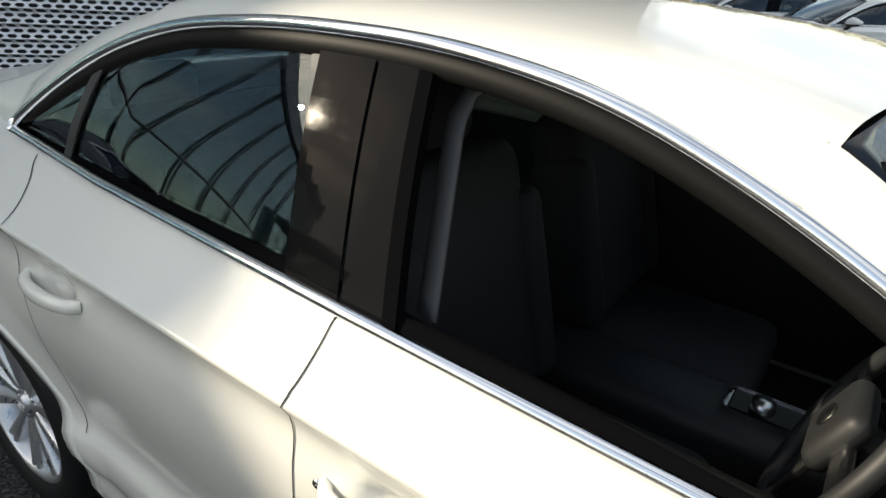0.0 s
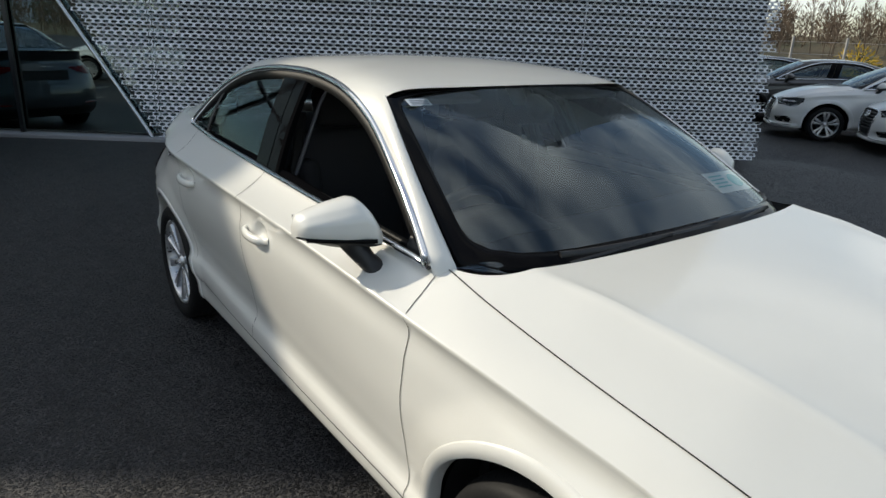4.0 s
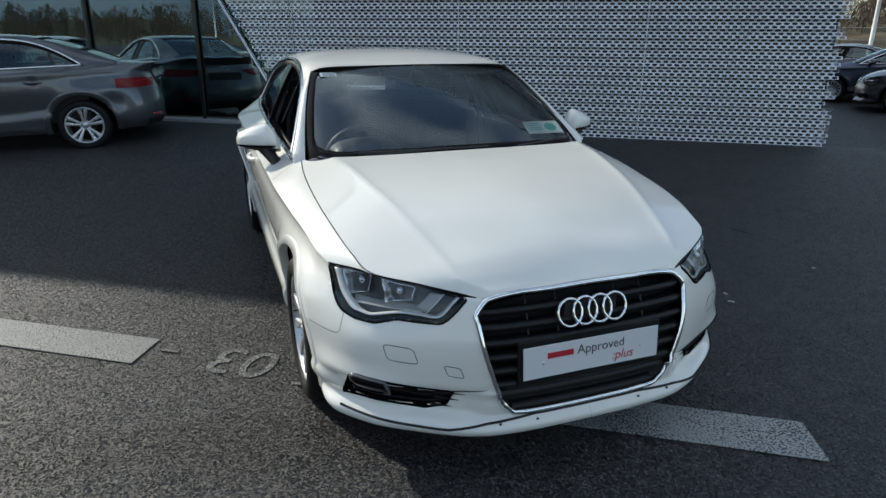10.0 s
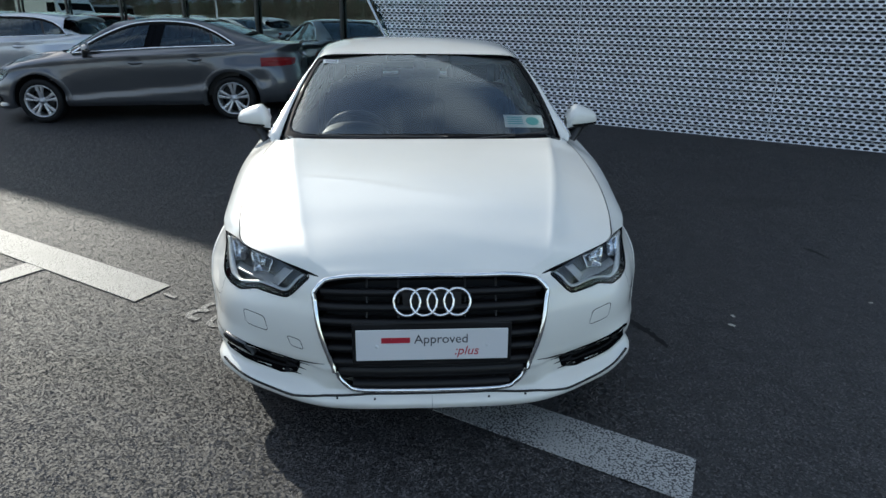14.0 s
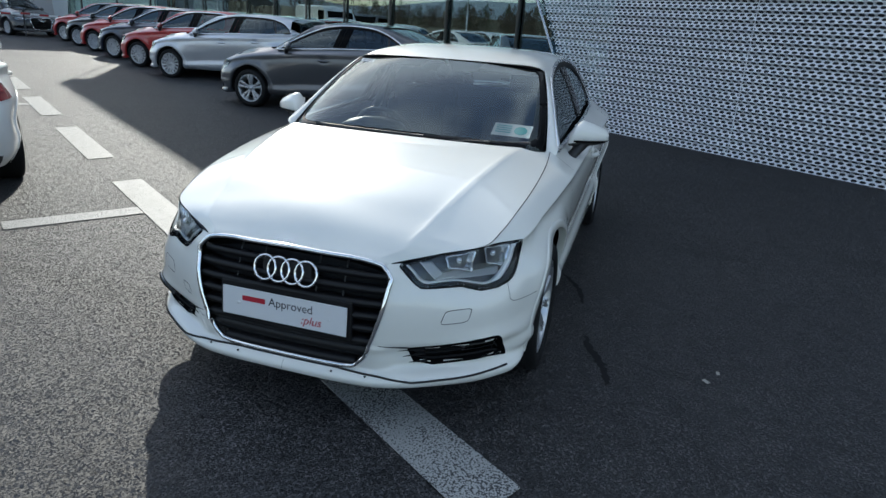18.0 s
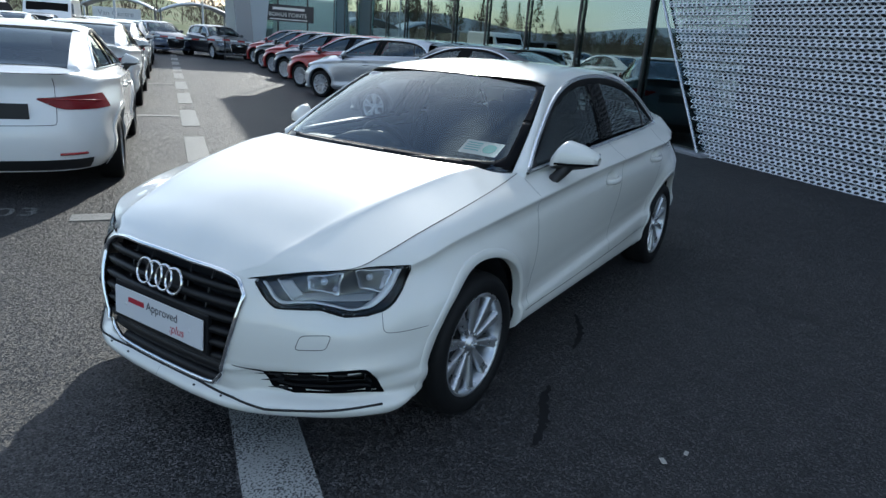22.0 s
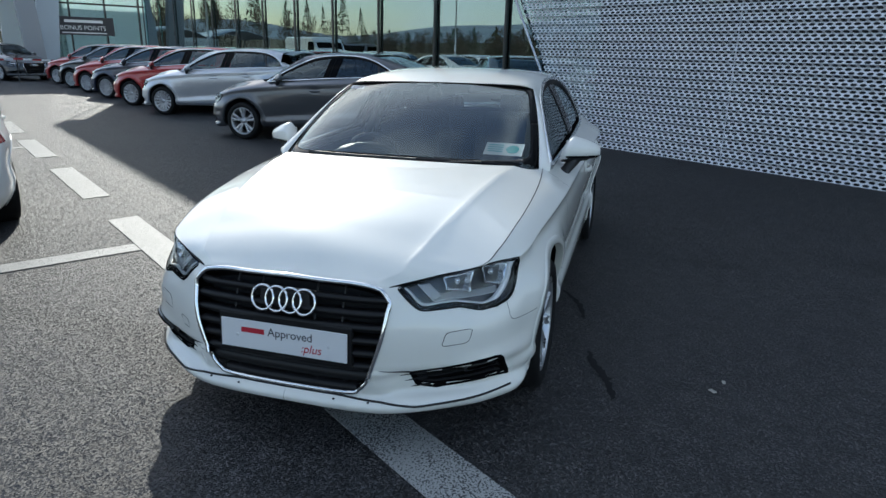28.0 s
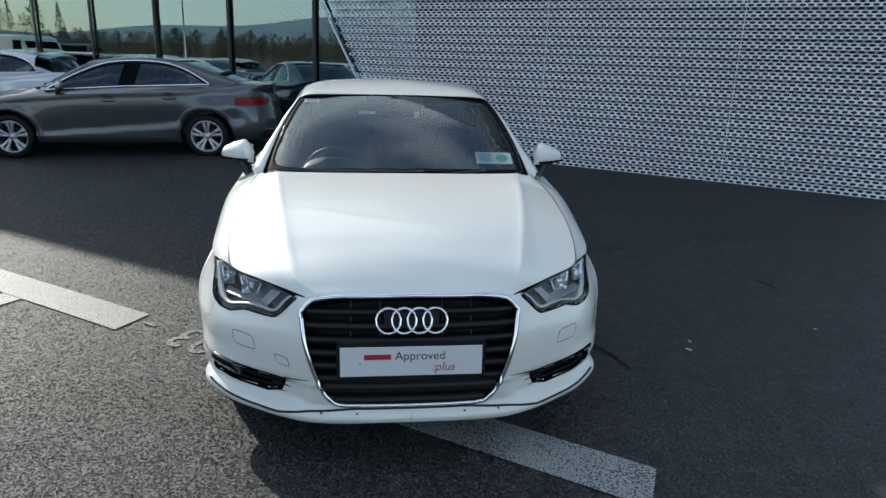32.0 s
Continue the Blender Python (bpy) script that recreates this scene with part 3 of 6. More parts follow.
def seat(parent, x, y, fine):
    s = empty("seat")
    s.parent = parent
    s.matrix_local = pose(x, y, 0)
    b = 0.05 if fine else 0.04
    lean = Matrix.Rotation(radians(-14), 4, "Y")
    part("seat_cushion", box_bm((0.50, 0.50, 0.16), (0.0, 0, 0.44), b, segments=3), CLOTH, s, "", True)
    part("backrest", box_bm((0.15, 0.47, 0.60), (-0.29, 0, 0.80), 0.06, turn=lean, segments=3), CLOTH, s, "", True)
    part("headrest", box_bm((0.09, 0.25, 0.17), (-0.39, 0, 1.175), 0.042, turn=lean, segments=3), CLOTH, s, "", True)
    if fine:
        for k in (-1, 1):
            part("bolster", box_bm((0.17, 0.09, 0.46), (-0.265, 0.215 * k, 0.76), 0.04, turn=lean, segments=3), CLOTH, s, "", True)
            tube("headrest_post", [(-0.365, 0.07 * k, 1.05), (-0.38, 0.07 * k, 1.13)], 0.006, SATIN, s)
    return s


def cabin(root, fine):
    """Dark cabin: floor, dashboard, wheel, seats, door cards."""
    box("cabin_floor", (2.5, 1.36, 0.04), (-0.35, 0, 0.30), HOLLOW_SHADE, root)
    box("firewall", (0.04, 1.40, 0.56), (0.98, 0, 0.58), HOLLOW_SHADE, root)
    box("rear_bulkhead", (0.04, 1.24, 0.62), (-1.28, 0, 0.62), HOLLOW_SHADE, root)
    for k in (-1, 1):
        box("door_card", (2.2, 0.03, 0.58), (-0.3, 0.715 * k, 0.62), DASH, root)
    seat(root, -0.02, -0.36, fine)
    seat(root, -0.02, 0.36, fine)
    part("rear_bench", box_bm((0.5, 1.2, 0.18), (-0.85, 0, 0.45), 0.05), CLOTH, root, "", True)
    part("rear_backrest", box_bm((0.16, 1.2, 0.56), (-1.16, 0, 0.78), 0.05, turn=Matrix.Rotation(radians(-20), 4, "Y")), CLOTH, root, "", True)
    for y in (-0.38, 0.38):
        part("rear_headrest", box_bm((0.08, 0.24, 0.13), (-1.27, y, 1.08), 0.035), CLOTH, root, "", True)
    box("parcel_shelf", (0.42, 1.16, 0.02), (-1.45, 0, 0.985), DASH, root)
    y = np.linspace(-0.70, 0.70, 25)
    prof = np.array([(0.99, 0.90), (0.90, 0.915), (0.74, 0.915), (0.60, 0.90), (0.53, 0.86), (0.52, 0.74), (0.58, 0.60)])
    p = np.stack([np.broadcast_to(prof[:, 0], (25, 7)) - 0.10 * (y[:, None] / 0.7) ** 2 * np.array([1, 1, .6, .3, .1, 0, 0]), np.broadcast_to(y[:, None], (25, 7)), np.broadcast_to(prof[:, 1], (25, 7))], -1)
    csheet("dashboard", p, DASH, root, flip=True)
    # instrument hood and wheel on the driver's right-hand side
    t = np.linspace(0, math.pi, 15)
    hood = np.stack([np.stack([np.full(15, x), -0.36 + 0.17 * np.cos(t), 0.895 + h * np.sin(t)], -1) for x, h in ((0.50, 0.055), (0.60, 0.06), (0.72, 0.025))], 0)
    slab("instrument_hood", hood, 0.008, DASH, root)
    sw = empty("steering_wheel")
    sw.parent = root
    sw.matrix_local = pose(0.40, -0.36, 0.835, 0, -66, 0)
    a = np.linspace(0, 2 * math.pi, 41)[:-1]
    tube("wheel_rim", np.stack([0.18 * np.cos(a), 0.18 * np.sin(a), 0 * a], -1), 0.0155, DASH, sw, "", 10, True)
    part("airbag_pad", box_bm((0.12, 0.14, 0.045), (0, 0, 0.012), 0.022, segments=3), DASH, sw, "", True)
    for ang in (90, -90, 180):
        part("wheel_spoke", box_bm((0.13, 0.035, 0.018), (0.105 * math.cos(radians(ang)), 0.105 * math.sin(radians(ang)), 0), 0.006, turn=Matrix.Rotation(radians(ang), 4, "Z")), SATIN if fine else DASH, sw)
    box("steering_column", (0.30, 0.06, 0.06), (0.53, -0.36, 0.775), DASH, root, "", 0.02, Matrix.Rotation(radians(24), 4, "Y"))
    part("centre_console", box_bm((1.0, 0.22, 0.26), (0.10, 0, 0.44), 0.04), DASH, root, "", True)
    if fine:
        for k in (-1, 1):
            part("pillar_lining", box_bm((0.10, 0.03, 0.46), (-0.375, 0.655 * k, 1.10), 0.012, turn=Matrix.Rotation(radians(24 * k), 4, "X") @ Matrix.Rotation(radians(-13), 4, "Y")), LINING, root, "pale grey pillar lining", True)
        box("selector_surround", (0.17, 0.10, 0.012), (0.28, 0.0, 0.578), SATIN, root, "brushed metal selector surround", 0.02)
        box("selector_panel", (0.15, 0.085, 0.012), (0.28, 0.0, 0.583), GLOSS, root, "", 0.004)
        lathe("control_knob", [(0.001, 0.025), (0.024, 0.024), (0.027, 0.0)], SATIN, root, "", 20, pose(0.27, 0.0, 0.585, 90, 0, 0))
        part("gear_lever", box_bm((0.05, 0.045, 0.09), (0.45, 0, 0.64), 0.018), DASH, root, "", True)
        for yy in (-0.55, -0.14, 0.14, 0.55):
            lathe("air_vent", [(0.001, 0.01), (0.03, 0.012), (0.036, 0.02), (0.042, 0.012), (0.043, 0.0)], SATIN, root, "", 22, pose(0.515, yy, 0.80, 0, 0, 90))
        lathe("airbag_badge", [(0.001, 0.002), (0.02, 0.002), (0.022, 0.0)], SATIN, sw, "", 16, pose(0, 0, 0.036, 90, 0, 0))
        box("indicator_stalk", (0.02, 0.16, 0.014), (0.47, -0.50, 0.815), TRIM, root, "", 0.005)
        box("wiper_stalk", (0.02, 0.16, 0.014), (0.47, -0.22, 0.815), TRIM, root, "", 0.005)
        # driver's mirror and its foot behind the windscreen
        part("interior_mirror", box_bm((0.035, 0.24, 0.065), (0.33, 0, 1.205), 0.02, segments=3), TRIM, root, "", True)
        part("mirror_foot", box_bm((0.10, 0.07, 0.06), (0.375, 0, 1.238), 0.02, turn=Matrix.Rotation(radians(28), 4, "Y")), TRIM, root, "", True)
        for k in (-1, 1):
            part("sun_visor", box_bm((0.16, 0.36, 0.02), (0.20, 0.36 * k, 1.272), 0.008, turn=Matrix.Rotation(radians(12), 4, "Y")), LINING, root)
            tube("belt_strap", [(-0.30, 0.59 * k, 1.17), (-0.27, 0.64 * k, 0.95), (-0.22, 0.66 * k, 0.5)], 0.02, TRIM, root, "", 6, False, 0.15)


def car(name, m, colour, style="saloon", fine=False, spokes=10, plate=None, label="", group="", window_open=False, chrome=True, lean=0.0):
    """A four-door car whose middle stands at m, nose along +x."""
    root = empty(name, m, label, "car", group)
    step_q = 0.0125 if fine else 0.05
    # lower body, one side worked out and mirrored
    qs = np.r_[np.arange(0, 1.35, step_q), np.arange(1.35, CHORD[-1], step_q * (1.0 if fine else 1.4)), CHORD[-1]]
    ts = np.linspace(0, 1, 71 if fine else 27)
    p = skin(qs[:, None], ts[None])
    n = np.cross(np.gradient(p, axis=0), np.gradient(p, axis=1))
    n /= np.linalg.norm(n, axis=2, keepdims=True) + 1e-9
    nu, nv = p.shape[:2]
    mid = (p[:-1, :-1] + p[1:, :-1] + p[:-1, 1:] + p[1:, 1:]) / 4
    qm = np.broadcast_to(((qs[:-1] + qs[1:]) / 2)[:, None], mid.shape[:2])
    keep = np.ones(mid.shape[:2], bool)
    for ax in (AXLE, -AXLE):
        keep &= np.hypot(mid[..., 0] - ax, mid[..., 2] - HUB_Z) > ARCH + 0.016
    for hole, q0, q1 in ((GRILLE, -1, 0.408), (LAMP, 0.420, 1.006), (VENT, 0.480, 0.893)):
        lim = hole(np.clip(qm, max(q0, 0), q1))
        inset = 0.013 if hole is VENT else 0.0
        keep &= ~((qm > q0 + inset) & (qm < q1 - inset) & (mid[..., 2] > lim[..., 0] + inset) & (mid[..., 2] < lim[..., 1] - inset))
    x, z = mid[..., 0], mid[..., 2]
    rear_gap = np.interp(z, [0.30, 0.45, 0.60, 0.80, 0.905, 0.985], [-0.84, -0.90, -0.94, -0.98, -1.00, -1.15])
    zone = np.full(x.shape, "quarter_panel", dtype=object)
    zone[(x > -0.2)] = "front_door"
    zone[(x <= -0.2) & (x > rear_gap)] = "rear_door"
    zone[(x > 0.85)] = "front_wing"
    zone[(x > 1.60) & (z < 0.50 + 0.5 * (x - 1.66))] = "front_bumper"
    zone[(x > 1.86)] = "front_bumper"
    zone[(x < -1.72) & (z < 0.62)] = "rear_bumper"
    zone[(z < 0.318 - 0.028 * x) & (np.abs(x) < 1.0)] = "sill"
    idx = np.arange(nu * nv).reshape(nu, nv)
    quad = np.stack([idx[:-1, :-1], idx[:-1, 1:], idx[1:, 1:], idx[1:, :-1]], -1)
    for side in (1, -1):
        pv, nn = p.reshape(-1, 3) * (1, side, 1), n.reshape(-1, 3) * (1, side, 1)
        for z_name in ("front_wing", "front_door", "rear_door", "quarter_panel", "front_bumper", "rear_bumper", "sill"):
            f = quad[keep & (zone == z_name)]
            used, inv = np.unique(f, return_inverse=True)
            g = inv.reshape(-1, 4)
            if side > 0:
                g = g[:, ::-1]
            solid(z_name, pv[used], g, colour, root, "", True, nn[used])
    rail = spline(RAIL[style])
    x_tail = RAIL[style][0][0]
    belt = lambda xx: np.stack([np.asarray(xx, float), np.interp(xx, [-1.65, -1.4, -0.9, -0.25, 0.3, 0.815], [0.66, 0.682, 0.735, 0.763, 0.765, 0.762]), np.interp(xx, [-1.65, -1.4, -0.9, -0.25, 0.3, 0.815], [1.006, 1.000, 0.991, 0.975, 0.949, 0.922])], -1)
    rail_p = lambda xx: np.concatenate([np.asarray(xx, float)[..., None], rail(xx)], -1)
    N = 2 if fine else 1
    # roof
    roof_c = spline(ROOF_Z[style])
    x_rear = -0.95 if style == "saloon" else -1.62
    b = np.linspace(-1, 1, 24 * N + 1)
    a = np.linspace(0, 1, 20 * N + 1)
    xf, xr = 0.343 - 0.067 * np.abs(b) ** 2.2, x_rear + 0.05 * np.abs(b) ** 2
    xx = xf[None] + (xr - xf)[None] * a[:, None]
    ry = rail(np.clip(xx, x_tail, 0.8))
    ee = np.abs(b)[None] ** 1.0
    yy = np.sign(b)[None] * ee * (ry[..., 0] + 0.004)
    fr = np.maximum(step(-0.1, 0.25, xx), step(-0.50, -0.86, xx))
    zz = roof_c(xx) - (roof_c(xx) - ry[..., 1] - 0.012) * ((0.45 * ee**2 + 0.55 * ee**9) * (1 - fr) + (0.22 * ee**2 + 0.78 * ee**16) * fr)
    roof = np.stack([xx, yy, zz], -1)
    csheet("roof", roof, colour, root, flip=True)
    # pillars between the window rail and the screens
    for s in (1, -1):
        xa = np.linspace(0.275, 0.815, 14 * N)
        ra = rail_p(xa)
        u = (xa - 0.275) / (0.815 - 0.275)
        inner = np.stack([0.275 + (0.852 - 0.275) * u, 0.572 + 0.146 * u + 0.012 * np.sin(math.pi * u), 1.288 - (1.288 - 0.926) * u**1.12], -1)
        lift = 0.55 * np.clip(u / 0.3, 0, 1)[:, None] * (1 - 0.6 * u[:, None] ** 4)
        midl = (ra + inner) / 2 + np.array([0.012, 0.014, 0.022]) * lift + np.array([0, 0.004, 0.010]) * (1 - lift)
        rows = np.stack([ra + np.array([0, 0.004, 0.012]), ra * 0.72 + midl * 0.28 + np.array([0.002, 0.005, 0.012]), midl, inner * 0.75 + midl * 0.25 + np.array([0.002, 0, 0.004]), inner], 1) * (1, s, 1)
        foot = rows[-1:] + np.array([0.012, -0.004 * s, -0.040])
        csheet("front_pillar", np.concatenate([rows, foot]), colour, root, flip=s < 0)
        xc = np.linspace(x_rear + 0.05, -1.78 if style == "saloon" else x_tail - 0.06, 16 * N)
        u = np.linspace(0, 1, 16 * N)
        low = np.stack([xc, np.interp(xc, [-1.94, -1.65, x_tail], [0.585, 0.630, rail(x_tail)[0]]), np.interp(xc, [-1.94, -1.65, x_tail], [1.0, 1.0, 0.988])], -1)
        base = np.where((xc > x_tail)[:, None], rail_p(np.clip(xc, x_tail, 0.8)), low)
        zt = roof_c(x_rear)
        if style == "saloon":
            inner = np.stack([x_rear + 0.03 - 0.84 * u, 0.490 + 0.025 * u, TAIL_EDGE(x_rear + 0.03 - 0.84 * u)], -1)
        else:
            inner = np.stack([x_rear + 0.03 - 0.22 * u, 0.56 + 0.06 * u, base[0, 2] + 0.016 - (base[0, 2] - 1.0) * u], -1)
        midl = (base + inner) / 2 + np.array([0, 0.022, 0.018])
        rows = np.stack([base + np.array([0, 0.004, 0.006]), base * 0.7 + midl * 0.3 + np.array([0, 0.006, 0.004]), midl, inner * 0.7 + midl * 0.3, inner], 1) * (1, s, 1)
        csheet("rear_pillar", np.concatenate([rows, rows[-1:] + np.array([-0.012, 0, -0.045])]), colour, root, flip=s > 0)
    # windscreen
    c = np.linspace(-1, 1, 20 * N + 1)
    h = np.linspace(0, 1, 14 * N + 1)
    xb, zb = 1.075 - 0.07 * np.abs(c) ** 2 - 0.175 * np.abs(c) ** 8, 0.940 - 0.020 * np.abs(c) ** 3
    xt, zt = 0.342 - 0.067 * np.abs(c) ** 2.2, roof_c(0.342) - 0.026 * np.abs(c) ** 2
    bow = 0.016 * 4 * h * (1 - h)
    ws = np.stack([xb[None] + (xt - xb)[None] * h[:, None] + bow[:, None] * 0.5, c[None] * (0.718 + (0.572 - 0.718) * h[:, None] + 0.012 * np.sin(math.pi * h)[:, None]), zb[None] + (zt - zb)[None] * h[:, None] + bow[:, None]], -1)
    pane = csheet("windscreen", ws + np.array([0, 0, -0.003]), GLASS_FRONT, root, "tinted glass windscreen")
    pane.visible_shadow = False
    def glass_at(cc, hh):
        """Points of the windscreen at (across, up), a hair proud of the pane."""
        xb, zb = 1.075 - 0.07 * np.abs(cc) ** 2 - 0.175 * np.abs(cc) ** 8, 0.940 - 0.020 * np.abs(cc) ** 3
        xt, zt = 0.342 - 0.067 * np.abs(cc) ** 2.2, roof_c(0.342) - 0.026 * np.abs(cc) ** 2
        bw = 0.064 * hh * (1 - hh)
        return np.stack([xb + (xt - xb) * hh + bw * 0.5, cc * (0.718 + (0.572 - 0.718) * hh + 0.012 * np.sin(math.pi * hh)), zb + (zt - zb) * hh + bw - 0.0015], -1)

    # black printed edge of the glass: broad at the foot, narrow at the top, rounded at the corners
    ang = np.linspace(0, 2 * math.pi, 97 if fine else 33)
    ca, sa = np.cos(ang), np.sin(ang)
    rnd = (np.abs(ca) ** 14 + np.abs(sa) ** 14) ** (-1 / 14)
    oc, oh = ca * np.maximum(np.abs(ca), np.abs(sa)) ** -1, sa * np.maximum(np.abs(ca), np.abs(sa)) ** -1
    rows = [glass_at(oc * (1 - k) + k * ca * rnd * 0.946, (oh * (1 - k) + k * sa * rnd * np.where(sa > 0, 0.978, 0.845) + 1) / 2) for k in (0, 0.35, 0.7, 1)]
    slab("screen_surround", np.array(rows), 0.001, GLOSS if fine else TRIM, root, "black printed glass edge")
    # roof header strip closing the joint
    hc = np.linspace(-0.98, 0.98, 31)
    g0 = glass_at(hc, 1.0)
    csheet("header_joint", np.stack([g0 + np.array([0.004, 0, -0.002]), g0 + np.array([-0.012, 0, 0.001]), g0 + np.array([-0.05, 0, -0.006])]), SEAL, root)
    # rear screen and boot lid, or tailgate
    if style == "saloon":
        xb, zb, wb = -1.78 + 0.02 * c**2, TAIL_EDGE(-1.76) + 0 * c, 0.525
        xt, zt, wt = x_rear - 0.005 + 0.045 * c**2, roof_c(x_rear) - 0.004 - 0.020 * np.abs(c) ** 2.4, 0.500
    else:
        xb, zb, wb = -1.93 + 0.10 * c**2, 0.985 + 0 * c, 0.62
        xt, zt, wt = x_rear - 0.10 + 0.05 * c**2, roof_c(x_rear) - 0.02 - 0.065 * np.abs(c) ** 2.4, 0.56
    bow = 0.02 * 4 * h * (1 - h)
    rs = np.stack([xb[None] + (xt - xb)[None] * h[:, None] - bow[:, None], c[None] * (wb + (wt - wb) * h[:, None]), zb[None] + (zt - zb)[None] * h[:, None] + bow[:, None]], -1)
    if style == "saloon":
        rs[..., 2] = TAIL_EDGE(rs[..., 0]) - 0.008 + 0.016 * (1 - np.abs(c[None]) ** 2.4)
    csheet("rear_screen", rs, GLASS_REAR, root, flip=True)
    if style != "saloon":
        lip = np.stack([np.stack([xt + dx, c * wt, zt + dz], -1) for dx, dz in ((0.10, 0.018), (0.0, 0.014), (-0.10, -0.004), (-0.11, -0.02), (0.02, -0.03))])
        csheet("roof_spoiler", lip, colour, root)
    # boot deck
    u = np.linspace(0, 1, 8 * N + 1)
    if style == "saloon":
        x0 = np.full(len(c), -1.74)
        xe = np.interp(np.abs(c), [0, 0.5, 0.8, 1.0], [-2.20, -2.19, -2.155, -2.10])
        dx = x0[None] + (xe - x0)[None] * u[:, None]
        yw = np.interp(dx, [-2.2, -2.12, -1.94, -1.65, -1.4], [0.50, 0.50, 0.587, 0.632, 0.68])
        dz = 0.999 + 0.006 * u[:, None] ** 3 + 0.040 * (1 - np.abs(c[None]) ** 5) * (1 - u[:, None]) ** 0.8 + 0.0 * dx
        deck = np.stack([dx, c[None] * yw, dz], -1)
        csheet("boot_lid", deck, colour, root, flip=True)
    else:
        x0 = -1.90 + 0.06 * c**2
        xe = np.interp(np.abs(c), [0, 0.5, 0.8, 1.0], [-2.20, -2.19, -2.155, -2.10])
        dx = x0[None] + (xe - x0)[None] * u[:, None]
        yw = np.interp(dx, [-2.2, -2.12, -1.94, -1.65], [0.53, 0.53, 0.592, 0.64])
        csheet("tailgate", np.stack([dx, c[None] * yw, 0.99 + 0 * dx], -1), colour, root, flip=True)
    # bonnet
    hb = np.linspace(-1, 1, 50 * N + 1)
    ha = np.linspace(0, 1, 34 * N + 1)
    Y = spline([(0.80, 0.729), (1.0, 0.750), (1.32, 0.756), (1.6, 0.739), (1.77, 0.714), (1.882, 0.677), (1.992, 0.543), (2.086, 0.383), (2.12, 0.36)])
    zc = spline([(0.80, 0.974), (1.05, 0.958), (1.3, 0.938), (1.6, 0.896), (1.85, 0.828), (2.0, 0.764), (2.07, 0.720), (2.11, 0.690)])
    ze = spline([(0.80, 0.923), (1.0, 0.899), (1.32, 0.850), (1.6, 0.799), (1.77, 0.754), (1.882, 0.721), (1.992, 0.702), (2.086, 0.667), (2.12, 0.664)])
    yc = spline([(0.80, 0.66), (1.0, 0.622), (1.2, 0.59), (1.4, 0.558), (1.6, 0.523), (1.8, 0.480), (2.0, 0.433), (2.11, 0.40)])
    x0 = 1.068 - 0.07 * np.abs(hb) ** 2 - 0.185 * np.abs(hb) ** 8
    x1 = 2.110 - 0.028 * np.abs(hb) ** 3
    bx = x0[None] + (x1 - x0)[None] * ha[:, None]
    Yx = Y(bx)
    wc = np.clip(yc(bx) / Yx, 0.3, 0.93)
    ab = np.abs(hb)[None] + 0 * bx
    w = np.where(ab < 0.72, ab / 0.72 * wc, wc + (ab - 0.72) / 0.28 * (1 - wc))
    by = np.sign(hb)[None] * w * Yx
    fold = np.interp(bx, [1.0, 1.2, 1.6, 2.0], [0.10, 0.14, 0.34, 0.50])
    inn = fold * (w / wc) ** 1.7
    outr = fold + (1 - fold) * ((w - wc) / (1 - wc)).clip(0) ** 1.03
    g = np.where(w < wc, inn, outr)
    ridge = 0.0055 * np.exp(-np.abs(w - wc) / 0.030) * (step(0.0, 0.2, ha) * step(1.0, 0.8, ha))[:, None]
    bz = zc(bx) + (ze(bx) - zc(bx)) * g + ridge 
    bonnet = np.stack([bx, by, bz], -1)
    bonnet = np.concatenate([bonnet, bonnet[-1:] + np.array([0.004, 0, -0.005]), bonnet[-1:] + np.array([0.003, 0, -0.015])])
    csheet("bonnet", bonnet, colour, root)
    # side windows on ruled surfaces between belt and rail
    def pane_between(xa0, xa1, lean0, lean1, nx=14, w0=0.02, w1=0.97):
        s0 = np.linspace(0, 1, nx * N)
        wv = np.linspace(w0, w1, 8 * N)
        xs = xa0 + (xa1 - xa0) * s0[:, None] + (lean0 + (lean1 - lean0) * s0[:, None]) * wv[None]
        top = rail_p(np.clip(xs, x_tail, 0.815))
        bot = belt(np.clip(xs, -1.65, 0.815))
        q = bot + (top - bot) * wv[None, :, None]
        q[..., 0] = xs
        q[..., 1] += 0.012 * np.sin(math.pi * wv)[None] - 0.010
        return q

    xq = -1.07 if style == "saloon" else -1.22
    for s in (1, -1):
        S = (1, s, 1)
        if not (window_open and s < 0):
            csheet("front_window", pane_between(-0.14, 0.70, -0.09, 0.02) * S, GLASS_SIDE, root, flip=s < 0)
        csheet("rear_window", pane_between(-0.36, xq, -0.09, 0.05) * S, GLASS_SIDE, root, flip=s > 0)
        csheet("quarter_window", pane_between(xq - 0.035, x_tail + 0.05, 0.05, 0.10, 8) * S, GLASS_SIDE, root, flip=s > 0)
        slab("centre_pillar", (pane_between(-0.245, -0.36, -0.09, -0.09, 4, 0.0, 0.98) + np.array([0, 0.006, 0])) * S, 0.004, GLOSS, root, "gloss black pillar trim", False)
        slab("centre_pillar", (pane_between(-0.160, -0.238, -0.09, -0.09, 4, 0.0, 0.98) + np.array([0, 0.006, 0])) * S, 0.004, GLOSS, root, "gloss black pillar trim", False)
        slab("frame_post", (pane_between(-0.136, -0.160, -0.09, -0.09, 3, 0.0, 0.88) + np.array([0, -0.006, 0])) * S, 0.02, SEAL, root, "black door frame", False)
